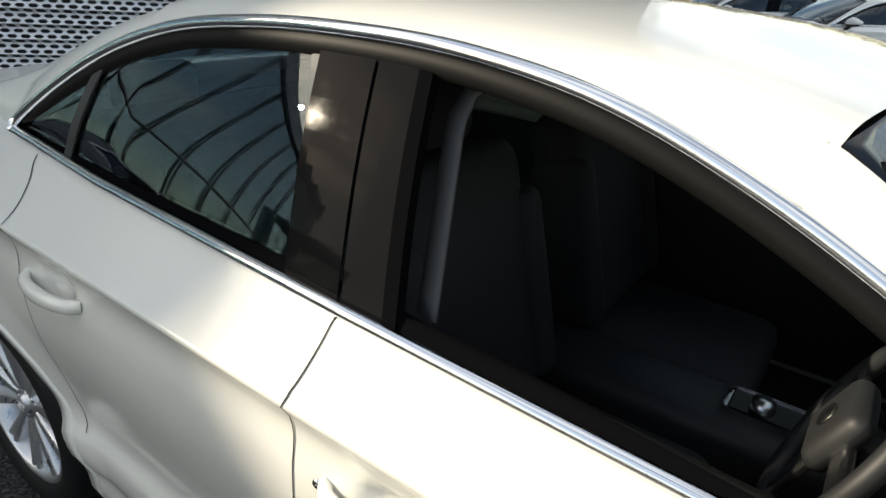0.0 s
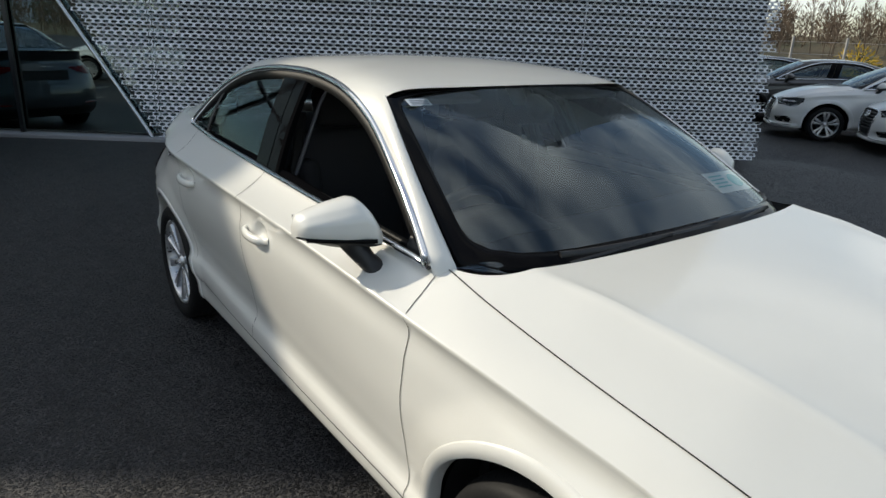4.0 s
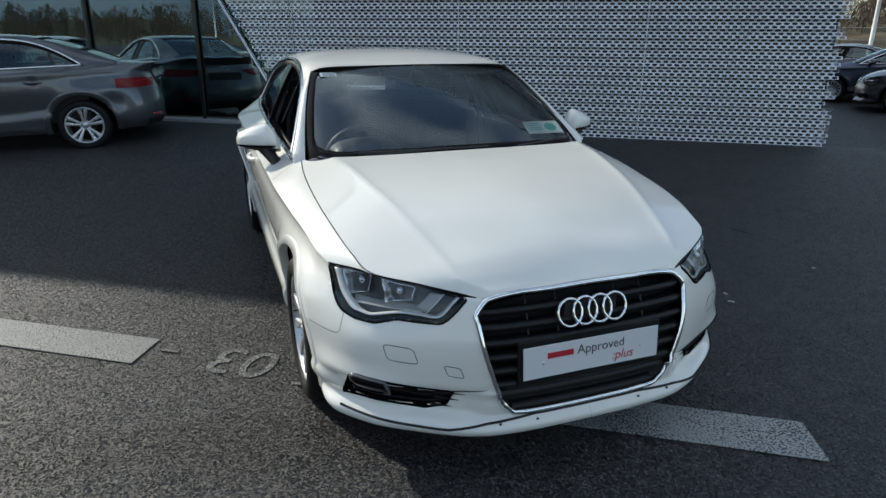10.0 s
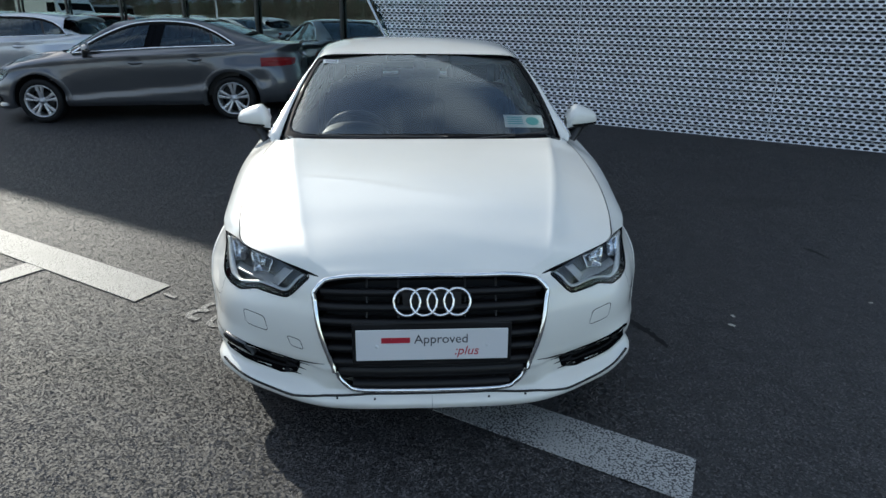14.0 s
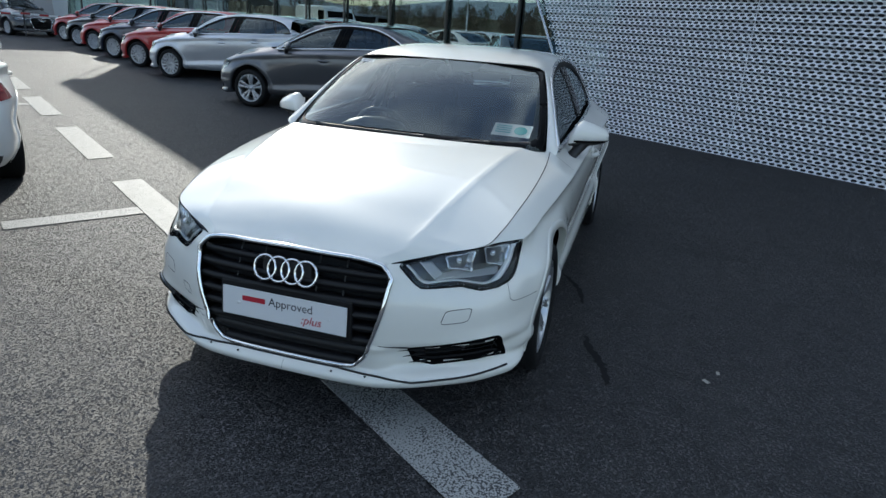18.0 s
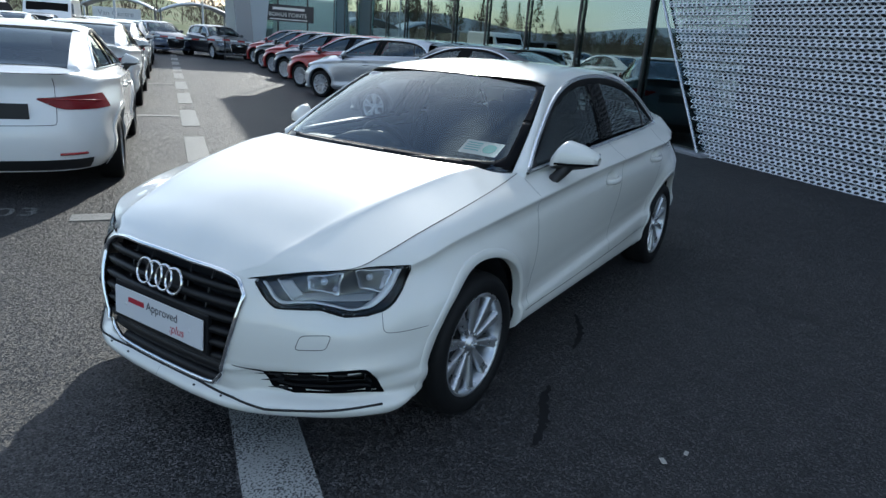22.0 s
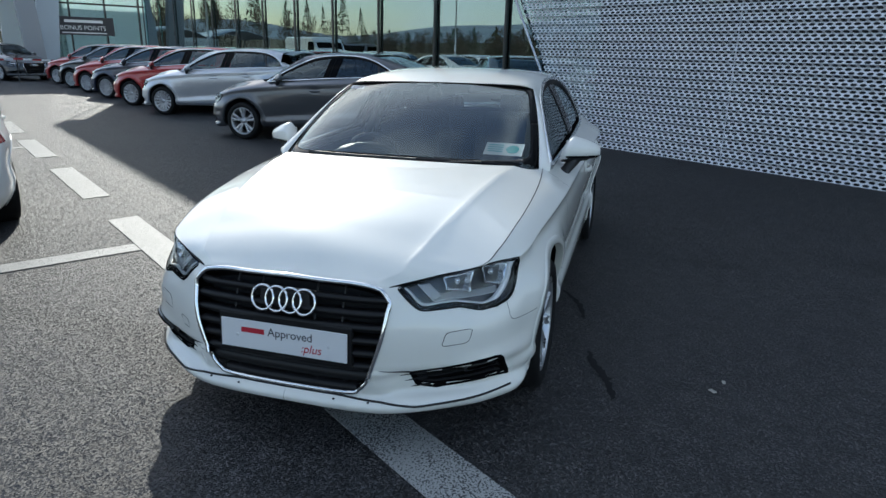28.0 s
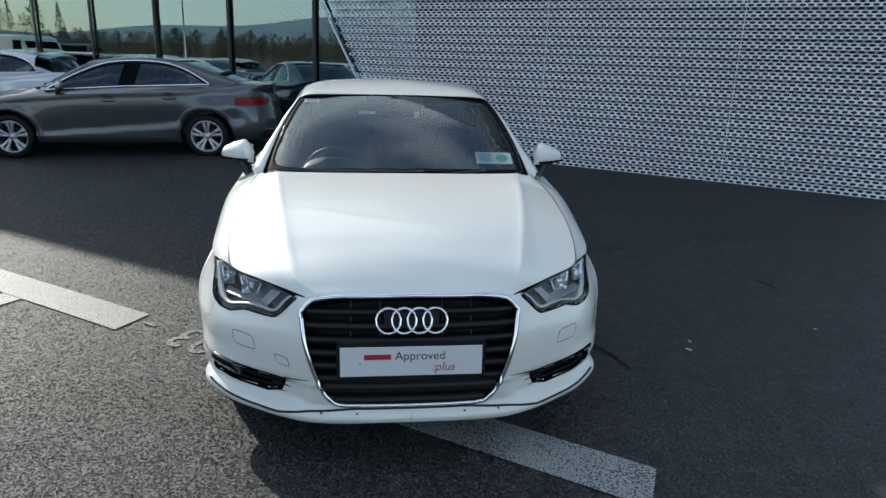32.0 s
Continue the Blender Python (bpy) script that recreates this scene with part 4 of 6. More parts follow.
        if fine:
            slab("frame_post", (pane_between(-0.140, -0.152, -0.09, -0.09, 3, 0.0, 0.87) + np.array([0, 0.002, 0])) * S, 0.012, FRAME, root, "satin black door frame", False)
            bend = np.linspace(0, 1, 20)
            px = np.interp(bend, [0, 0.62, 0.74, 0.84, 0.92, 1.0], [-0.122, -0.122, -0.106, -0.070, -0.02, 0.08])
            pw = np.interp(bend, [0, 0.62, 0.74, 0.84, 0.92, 1.0], [0.0, 0.70, 0.82, 0.89, 0.925, 0.945])
            strip = []
            for ex, ew in ((-0.030, 0.05), (0.0, 0.0), (0.008, -0.01)):
                xs = px + ex * np.interp(bend, [0, 0.62, 1.0], [1, 1, 0.2]) - 0.09 * pw
                ww = np.clip(pw + ew * np.interp(bend, [0, 0.62, 1.0], [0, 0, 1]), 0, 0.99)
                lo_p, hi_p = belt(xs), rail_p(xs)
                e = lo_p + (hi_p - lo_p) * ww[:, None]
                e[:, 1] -= 0.075 if ex < 0 else 0.065
                strip.append(e)
            slab("aperture_trim", np.stack(strip, 1) * S, 0.006, PILLAR_GREY, root, "grey pillar lining")
        slab("window_bar", (pane_between(xq, xq - 0.035, 0.05, 0.05, 3, 0.0, 0.98) + np.array([0, 0.004, 0])) * S, 0.004, TRIM, root, "", False)
        slab("mirror_triangle", (pane_between(0.685, 0.80, 0.02, 0.0, 4, 0.0, 0.9) + np.array([0, 0.003, 0])) * S, 0.004, TRIM, root, "", False)
        xs = np.linspace(x_tail + 0.012, 0.812, 40 * N)
        top, bot = rail_p(xs) * S, belt(xs) * S
        off = np.array([0, 0.006 * s, 0.002])
        trim = CHROME if chrome else TRIM
        tube("window_trim", top + off, 0.0135, trim, root, "bright chrome window strip" if chrome else "", 8, False, 1.0)
        tube("window_trim", bot + off + np.array([0, 0.004 * s, 0.002]), 0.0125, trim, root, "", 8, False, 0.9)
        # black seal inside the strips
        xs2 = np.linspace(x_tail + 0.05, 0.74, 40 * N)
        t2, b2 = rail_p(xs2) * S, belt(xs2) * S
        dn = b2 - t2
        ln = np.linalg.norm(dn, axis=1, keepdims=True) + 1e-6
        w1, w2 = np.minimum(0.026 / ln, 0.4), np.minimum(0.034 / ln, 0.48)
        seal = np.stack([t2 + off * 0.4, t2 + dn * w1 + off * 0.6, t2 + dn * w2 - off * 1.0, t2 + dn * w2 * 1.1 - off * 4.0], 1)
        csheet("window_seal", seal, SEAL, root, "", s > 0)
        w3 = np.minimum(np.array([[0.006, 0.012, 0.040, 0.045]]) / ln, 0.5)
        frame_in = np.stack([t2 + dn * w3[:, k:k + 1] + off * d for k, d in ((0, 0.6), (1, 1.3), (2, 0.5), (3, -0.6))], 1)
        csheet("door_frame", frame_in, FRAME, root, "satin black door frame", s > 0)
        seal = np.stack([b2 + off * 0.4, b2 + (t2 - b2) * 0.07 - off * 0.4, b2 + (t2 - b2) * 0.07 - off * 3.5], 1)
        csheet("window_seal", seal, SEAL, root, "", s < 0)
        if fine:
            xs3 = np.linspace(-0.20, 0.72, 40)
            tube("belt_seal", (belt(xs3) + np.array([0, -0.022, 0.006])) * S, 0.0115, FRAME, root, "black rubber window seal", 8)
        # arch liner, near-black with the hollow's shade in its colour; wheels
        for ax in (AXLE, -AXLE):
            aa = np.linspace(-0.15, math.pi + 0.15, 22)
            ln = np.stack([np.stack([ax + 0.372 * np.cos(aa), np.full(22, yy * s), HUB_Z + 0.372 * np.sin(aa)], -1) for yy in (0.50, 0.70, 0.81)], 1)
            csheet("arch_liner", ln, HOLLOW_SHADE, root)
            arch_flange(root, ax, s, colour, fine)
            wheel_disc(root, spokes, fine, (ax, (0.775 if ax > 0 else 0.768) * s, HUB_Z - lean * s), s)
        mirror(root, s, colour, fine)
        if fine:
            body_details(root, s, colour)
        lamps(root, s, fine, style)
        for x0, zh in ((-0.050, 0.790), (-0.855, 0.826)):
            handle(root, x0, zh, s, colour, fine)
    # unseen dark boxes, added to stop light passing through and under the shell
    box("engine_cover", (0.75, 1.06, 0.42), (1.60, 0, 0.45), HOLLOW_SHADE, root)
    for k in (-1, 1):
        box("wheel_house", (0.17, 0.36, 0.30), (1.775, 0.555 * k, 0.35), HOLLOW_SHADE, root)
    box("underbody", (3.9, 1.1, 0.10), (0, 0, 0.24), HOLLOW_SHADE, root)
    box("floor_pan", (1.86, 1.58, 0.05), (0, 0, 0.24), HOLLOW_SHADE, root)
    nose(root, fine)
    if plate:
        plate(root)
    cabin(root, fine)
    return root


def arch_flange(root, ax, s, colour, fine):
    """The raised rim round a wheel opening, turned in at its edge."""
    n, wide = (64, 0.034) if fine else (28, 0.066)
    a = np.linspace(-0.24, math.pi + 0.20, n)
    rows = []
    for r, off, back in ((ARCH - 0.002, 0.002, 0.035), (ARCH, 0.003, 0.003), (ARCH + 0.003, 0.0045, 0.0), (ARCH + wide, 0.0050, 0.0), (ARCH + wide + 0.0025, 0.0036, 0.0), (ARCH + wide + 0.004, -0.003, 0.0)):
        xs, zs = ax + r * np.cos(a), HUB_Z + r * np.sin(a)
        q = np.interp(-xs, -out_f(FINE_Q)[:, 0], FINE_Q)
        p = on_skin(q, np.maximum(zs, 0.17), off, s)
        p[:, 0], p[:, 2] = xs, zs
        p[:, 1] -= back * s
        rows.append(p)
    csheet("arch_flange", np.array(rows), colour, root, "", False)


def handle(root, x0, z0, s, colour, fine):
    q = q_at(x0)
    u = np.linspace(0, 1, 13 if fine else 7)
    ends = on_skin(np.array([q - 0.098, q + 0.098]), np.array([z0 + 0.002, z0 + 0.002]), 0.0, s)
    path = ends[0] + (ends[1] - ends[0]) * u[:, None]
    path[:, 1] += s * (-0.004 + 0.029 * np.sin(math.pi * u) ** 0.4)
    path[:, 2] -= 0.003 * np.sin(math.pi * u)
    tube("door_handle", path, 0.0108 + 0.0025 * np.sin(math.pi * u), colour, root, "", 10, False, 1.3)
    if fine and x0 > -0.5 and s < 0:
        lathe("key_lock", [(0.001, 0.003), (0.007, 0.003), (0.008, 0.0)], SATIN, root, "", 12, pose(*on_skin(q_at(x0 - 0.108), z0 + 0.002, 0.004, s), 0, 0, 180))


def mirror(root, s, colour, fine):
    """Door mirror: painted shell with a black lower edge, on a black foot."""
    t, f = np.linspace(0, 2 * math.pi, 49 if fine else 17), np.linspace(0, 1, 16)
    rows = []
    for w in f:
        y = 0.80 + 0.195 * w
        zlo = 0.924 + 0.030 * w - 0.012 * math.sin(math.pi * w)
        zhi = np.interp(w, [0, 0.12, 0.24, 0.32, 0.6, 0.85, 0.96, 1.0], [0.992, 1.030, 1.058, 1.061, 1.044, 1.022, 1.010, 0.990])
        hgt, cz = (zhi - zlo) / 2, (zhi + zlo) / 2
        dep = np.interp(w, [0, 0.15, 0.5, 0.8, 0.93, 1.0], [0.040, 0.076, 0.078, 0.062, 0.050, 0.022])
        cx = 0.60 - 0.085 * w
        ct, st = np.cos(t), np.sin(t)
        px = np.where(ct > 0, dep * np.interp(st, [-1, -0.62, -0.15, 0.32, 0.80, 0.95, 1], [0.20, 0.86, 1.0, 0.94, 0.52, 0.24, 0.05]), -0.045 * np.abs(ct) ** 0.5 * min(1, dep / 0.06))
        pz = hgt * np.sign(st) * np.abs(st) ** 0.8
        rows.append(np.stack([cx + px, np.full_like(t, y), cz + pz], -1))
    p = np.array(rows) * (1, s, 1)
    nu, nv = p.shape[:2]
    v = p.reshape(-1, 3)
    low = [j for j in range(nv - 1) if math.sin((t[j] + t[j + 1]) / 2) < -0.46]
    fa = lambda cols: [((i + 1) * nv + j, (i + 1) * nv + j + 1, i * nv + j + 1, i * nv + j)[::s] for i in range(nu - 1) for j in cols]
    hi, lo = fa([j for j in range(nv - 1) if j not in low]), fa(low)
    hi.append(tuple((nu - 1) * nv + j for j in range(nv - 1)))
    mr = empty("door_mirror")
    mr.parent = root
    for nm, fs, material in (("mirror_shell", hi, colour), ("mirror_base", lo, TRIM)):
        used = sorted({i for g in fs for i in g})
        at = {i: k for k, i in enumerate(used)}
        solid(nm, v[used], [tuple(at[i] for i in g) for g in fs], material, mr)
    gl = np.array([[(0.560 - 0.082 * w, y0, 0.995 + k) for k in (-0.045, 0.0, 0.04 - 0.03 * w)] for w, y0 in ((0.05, 0.815), (0.5, 0.90), (0.92, 0.985))]) * (1, s, 1)
    csheet("mirror_glass", gl, CHROME, mr)
    foot = np.array([(0.640, 0.815, 0.868), (0.622, 0.838, 0.895), (0.605, 0.858, 0.925), (0.590, 0.872, 0.955)]) * (1, s, 1)
    tube("mirror_foot", foot, np.array([0.034, 0.032, 0.036, 0.045]), TRIM, mr, "", 10, False, 0.8)
    if fine:
        ind = np.array([(0.665 - 0.085 * w + np.interp(w, [0, 0.5, 0.9], [0.0, -0.004, -0.02]), 0.83 + 0.17 * w, 0.958) for w in np.linspace(0, 0.9, 7)]) * (1, s, 1)
        tube("side_repeater", ind, 0.006, GLOSS, mr, "", 6)


def ribbon(name, pts, wide, nrm, material, root):
    """A flat strip of that width along points, lying across nrm."""
    p = np.array(pts, float)
    tan = np.gradient(p, axis=0)
    n = np.array(nrm, float)
    a = np.cross(tan, n)
    a /= np.linalg.norm(a, axis=1, keepdims=True) + 1e-9
    v = np.stack([p - a * wide / 2, p + a * wide / 2], 1)
    ob = csheet(name, v, material, root)
    return ob


def skin_line(name, root, xs, zs, s, wide=0.0045, material=None):
    """A shut line on the lower body through (x, z) keys."""
    f = spline(list(zip(np.linspace(0, 1, len(xs)), xs, zs)))
    k = f(np.linspace(0, 1, 40))
    q = np.array([q_at(v) for v in k[:, 0]])
    q = np.convolve(np.r_[q[:2][::-1], q, q[-2:][::-1]], np.ones(5) / 5, "valid") if len(set(np.round(xs, 2))) > 1 else q
    p, p2 = on_skin(q, k[:, 1], 0.0012, s), on_skin(q, k[:, 1], 0.02, s)
    ribbon(name, p, wide, p2 - p, material or GAP, root)


def body_details(root, s, colour):
    """Shut lines, fuel flap and washer caps of the near car."""
    skin_line("door_gap", root, [-0.238, -0.222, -0.213, -0.208, -0.200, -0.194, -0.215], [0.968, 0.905, 0.87, 0.74, 0.60, 0.45, 0.33], s, 0.0026)
    skin_line("door_gap", root, [0.832, 0.868, 0.862, 0.848, 0.86, 0.855], [0.915, 0.822, 0.72, 0.58, 0.38, 0.30], s, 0.0026)
    skin_line("door_gap", root, [-1.15, -1.06, -1.00, -0.985, -0.965, -0.93, -0.90], [0.985, 0.95, 0.905, 0.82, 0.70, 0.56, 0.45], s, 0.0026)
    skin_line("bumper_gap", root, [1.68, 1.74, 1.80, 1.829, 1.838, 1.834], [0.503, 0.499, 0.501, 0.508, 0.530, 0.575], s, 0.002)
    skin_line("bumper_gap", root, [-1.68, -1.85, -2.05], [0.60, 0.62, 0.63], s, 0.003)
    skin_line("sill_gap", root, [0.93, 0.3, -0.3, -0.92], [0.305, 0.315, 0.33, 0.355], s, 0.004)
    q = np.linspace(0.79, q_at(0.86), 70)
    e = rim_f(q) * (1, s, 1)
    ribbon("bonnet_gap", e + np.array([0, 0.001 * s, 0.002]), 0.0032, np.tile((0.25, 0.45 * s, 0.9), (70, 1)), GAP, root)
    # towing-eye and washer covers
    for q0, z0, w, h in ((0.650, 0.481, 0.050, 0.026), (0.478, 0.433, 0.026, 0.018)):
        if q0 > 0.55 or s < 0:
            t = np.linspace(0, 2 * math.pi, 41)
            cq, cz = np.sign(np.cos(t)) * np.abs(np.cos(t)) ** 0.35, np.sign(np.sin(t)) * np.abs(np.sin(t)) ** 0.35
            p, p2 = on_skin(q0 + w * cq + 0.36 * h * cz, z0 + h * cz + 0.003 * cq, 0.001, s), on_skin(q0 + w * cq, z0 + h * cz, 0.02, s)
            ribbon("washer_cover_gap", p, 0.0025, p2 - p, GAP, root)


def lamps(root, s, fine, style):
    """Head lamp, fog vent, tail lamp of one side."""
    hl = empty("head_lamp")
    hl.parent = root
    n = 36 if fine else 12
    q = np.linspace(0.4205, 1.0055, n)
    lim = LAMP(q)
    wv = np.linspace(0, 1, 9)
    zz = lim[:, :1] + (lim[:, 1:] - lim[:, :1]) * wv[None]
    inner = on_skin(q[:, None] + 0 * zz, zz, -0.035, s)
    csheet("lamp_housing", inner, HOUSING, hl, "grey lamp housing", s > 0)
    rimq = np.r_[q, q[::-1]]
    rimz = np.r_[lim[:, 0], lim[::-1, 1]]
    tube("lamp_seal", on_skin(rimq, rimz, 0.0, s), np.r_[np.full(n, 0.0038), np.full(n, 0.0020)], SEAL, hl, "", 6, True)
    if fine:
        # black bezel, then the bright C-shaped strip, broad where it climbs at the outer end
        rim0 = [(0.424, 0.664), (0.455, 0.640), (0.523, 0.587), (0.600, 0.587), (0.670, 0.588), (0.720, 0.575), (0.752, 0.566), (0.800, 0.566), (0.845, 0.570), (0.918, 0.592), (0.957, 0.628), (0.982, 0.662), (1.003, 0.710)]
        rim1 = [(0.440, 0.667), (0.470, 0.648), (0.531, 0.605), (0.600, 0.606), (0.660, 0.606), (0.720, 0.596), (0.775, 0.585), (0.820, 0.587), (0.858, 0.594), (0.907, 0.624), (0.938, 0.655), (0.955, 0.680), (0.970, 0.706)]
        rim2 = [(0.448, 0.670), (0.477, 0.653), (0.536, 0.613), (0.600, 0.614), (0.656, 0.614), (0.716, 0.604), (0.775, 0.592), (0.812, 0.596), (0.834, 0.605), (0.872, 0.626), (0.908, 0.656), (0.930, 0.682), (0.944, 0.708)]
        u = np.linspace(0, 1, 73)
        e0, e1, e2 = (spline([(k / 12, *c) for k, c in enumerate(r)])(u) for r in (rim0, rim1, rim2))
        lay = lambda e, d: on_skin(e[:, 0], e[:, 1], d, s)
        slab("lamp_bezel", np.stack([lay(e0, -0.003), lay((e0 + e1) / 2, -0.005), lay(e1, -0.010)], 1), 0.003, GLOSS, hl, "gloss black lamp bezel")
        slab("daylight_strip", np.stack([lay(e1, -0.005), lay((e1 + e2) / 2, -0.007), lay(e2, -0.012)], 1), 0.004, STRIP, hl, "bright silver daylight strip")

        def patch(c, d, nu=9, nv=7):
            """A four-cornered piece of the lamp, c its (q, z) corners in turn, d its depths there."""
            a, b = np.meshgrid(np.linspace(0, 1, nu), np.linspace(0, 1, nv), indexing="ij")
            mixq = lambda k, v: v[0][k] * (1 - a) * (1 - b) + v[1][k] * a * (1 - b) + v[2][k] * a * b + v[3][k] * (1 - a) * b
            dep = d[0] * (1 - a) * (1 - b) + d[1] * a * (1 - b) + d[2] * a * b + d[3] * (1 - a) * b
            return on_skin(mixq(0, c), mixq(1, c), dep, s)

        # pale slanted block at the inner end, its thin bright edge, and a pale tray below the bowls
        slab("side_reflector", patch([(0.492, 0.676), (0.578, 0.617), (0.612, 0.629), (0.534, 0.682)], (-0.010, -0.010, -0.022, -0.022)), 0.003, TRAY, hl, "pale slanted reflector block")
        guide = np.array([(0.488, 0.678), (0.530, 0.648), (0.573, 0.617), (0.585, 0.614), (0.655, 0.620)])
        tube("light_guide", on_skin(guide[:, 0], guide[:, 1], -0.007, s), 0.0024, STRIP, hl, "", 6)
        slab("lamp_tray", patch([(0.585, 0.617), (0.86, 0.612), (0.875, 0.632), (0.60, 0.636)], (-0.013, -0.013, -0.034, -0.034), 13), 0.003, TRAY, hl, "grey lamp tray")
        # two reflector bowls, each with a clear bulb cap
        for c in ([(0.618, 0.652), (0.735, 0.632), (0.716, 0.703), (0.592, 0.694)], [(0.812, 0.652), (0.898, 0.634), (0.932, 0.706), (0.784, 0.710)]):
            mq, mz = np.mean([k[0] for k in c]), np.mean([k[1] for k in c])
            t = np.linspace(0, 1, 33)
            loop = spline([(k / 8, *(0.5 * (np.array(c[(k // 2) % 4]) + np.array(c[(k // 2 + (k % 2)) % 4])))) for k in range(9)])(t)
            rows = [on_skin(mq + (loop[:, 0] - mq) * k, mz + (loop[:, 1] - mz) * k, d, s) for k, d in ((1.06, -0.014), (1.0, -0.011), (0.94, -0.020), (0.75, -0.036), (0.45, -0.048), (0.04, -0.052))]
            slab("reflector_bowl", np.array(rows), 0.002, REFLECTOR, hl, "mirrored reflector bowl")
            bq = on_skin(mq - 0.006, mz + 0.006, -0.026, s)
            part("bulb_cap", box_bm((0.026, 0.022, 0.024), tuple(bq), 0.009, segments=3), CHROME, hl, "", True)
    else:
        tube("daylight_strip", on_skin(q[1:-1], lim[1:-1, 0] + 0.02, -0.01, s), 0.012, REFLECTOR, hl, "", 5)
        tube("reflector_bowl", on_skin(np.linspace(0.58, 0.86, 4), np.full(4, 0.65), -0.02, s), 0.03, REFLECTOR, hl, "", 6)
    glass = on_skin(q[:, None] + 0 * zz, zz, 0.001, s)
    csheet("lamp_lens", glass, GLASS_LAMP, hl, "clear lamp lens", s > 0).visible_shadow = False
    # fog lamp vent
    vt = empty("bumper_vent")
    vt.parent = root
    q = np.linspace(0.4805, 0.8925, n)
    lim = VENT(q)
    zz = lim[:, :1] + (lim[:, 1:] - lim[:, :1]) * wv[None]
    csheet("vent_back", on_skin(q[:, None] + 0 * zz, zz, -0.045, s), VENT_PLASTIC, vt, "", s > 0)
    rimq, rimz = np.r_[q, q[::-1]], np.r_[lim[:, 0], lim[::-1, 1]]
    loop = np.stack([rimq, rimz], -1)
    tan = np.roll(loop, -1, 0) - np.roll(loop, 1, 0)
    tan /= np.linalg.norm(tan, axis=1, keepdims=True) + 1e-9
    outw = np.stack([tan[:, 1], -tan[:, 0]], -1)
    outw = np.r_[outw, outw[:1]]
    loop = np.r_[loop, loop[:1]]
    edge = lambda w, d: on_skin(loop[:, 0] + outw[:, 0] * w, loop[:, 1] + outw[:, 1] * w, d, s)
    sheet("vent_surround", np.stack([edge(0.0, -0.001), edge(0.0, 0.0016), edge(-0.006, 0.0014), edge(-0.012, 0.0), edge(-0.022, -0.016)], 1), SEAL, vt)
    for k in (0.25, 0.5, 0.75):
        zz1 = lim[:, 0] + (lim[:, 1] - lim[:, 0]) * k
        tube("vent_blade", on_skin(q[q < 0.85], zz1[q < 0.85], -0.012, s), 0.0045, VENT_PLASTIC, vt, "", 5)
    if fine:
        u, w = np.meshgrid(np.linspace(0.70, 0.82, 9), np.linspace(0.45, 0.95, 5), indexing="ij")
        li = VENT(u)
        slab("fog_lamp_rim", on_skin(0.76 + (u - 0.76) * 1.10, li[..., 0] + (li[..., 1] - li[..., 0]) * (0.70 + (w - 0.70) * 1.2), -0.012, s), 0.02, HOUSING, vt, "thin grey fog lamp rim")
        slab("fog_lamp", on_skin(u, li[..., 0] + (li[..., 1] - li[..., 0]) * w, -0.008, s), 0.02, GLOSS, vt, "dark fog lamp")
        # feathered inner ends of the blades and the fine fold above them
        for qa, za, qb, zb in ((0.445, 0.336, 0.545, 0.350), (0.466, 0.311, 0.55, 0.322), (0.490, 0.285, 0.56, 0.292)):
            u = np.linspace(0, 1, 8)
            tube("vent_tooth", on_skin(qa + (qb - qa) * u, za + (zb - za) * u, 0.0, s), 0.001 + 0.006 * u, VENT_PLASTIC, vt, "", 6)
        u = np.linspace(0, 1, 12)
        tube("vent_fold", on_skin(0.372 + 0.11 * u, 0.366 - 0.008 * u, 0.0005, s), 0.001 + 0.003 * u, GAP, vt, "", 5)
    # tail lamp
    qa, qb = q_at(-1.74), CHORD[-1] - 0.34
    u = np.linspace(0, 1, 12)[:, None]
    w = np.linspace(0, 1, 6)[None]
    lo = np.interp(u, [0, 0.3, 0.78, 1], [0.718, 0.714, 0.724, 0.796])
    hi = np.interp(u, [0, 0.5, 1], [0.830, 0.828, 0.808])
    tl = empty("tail_lamp")
    tl.parent = root
    csheet("lamp_lens", on_skin(qa + (qb - qa) * u + 0 * w, lo + (hi - lo) * w, 0.006, s), LAMP_RED, tl, "dark red tail lamp", s > 0)
    csheet("lamp_back", on_skin(qa + (qb - qa) * u + 0 * w, lo + (hi - lo) * w, 0.002, s), HOLLOW_SHADE, tl, "", s > 0)
    tube("lamp_bar", on_skin(np.linspace(qa + 0.1, qb - 0.05, 8), np.linspace(0.775, 0.805, 8), 0.008, s), 0.006, LAMP_ORANGE, tl, "", 5)
    if style == "saloon":
        qs = np.linspace(0, 1, 24)
        k = np.stack([np.interp(qs, [0, 0.45, 0.55, 1], [CHORD[-1] - 0.50, CHORD[-1] - 0.46, CHORD[-1] - 0.44, CHORD[-1]]), np.interp(qs, [0, 0.45, 0.55, 1], [0.97, 0.62, 0.605, 0.60])], -1)
        g0, g1 = on_skin(k[:, 0], k[:, 1], 0.0015, s), on_skin(k[:, 0], k[:, 1], 0.02, s)
        ribbon("boot_gap", g0, 0.005, g1 - g0, GAP, root)
    qa = q_at(-2.10)
    tube("rear_reflector", on_skin(np.linspace(qa, qa + 0.22, 8), np.full(8, 0.37), 0.004, s), 0.012, LAMP_ORANGE, root, "red bumper reflector", 6)


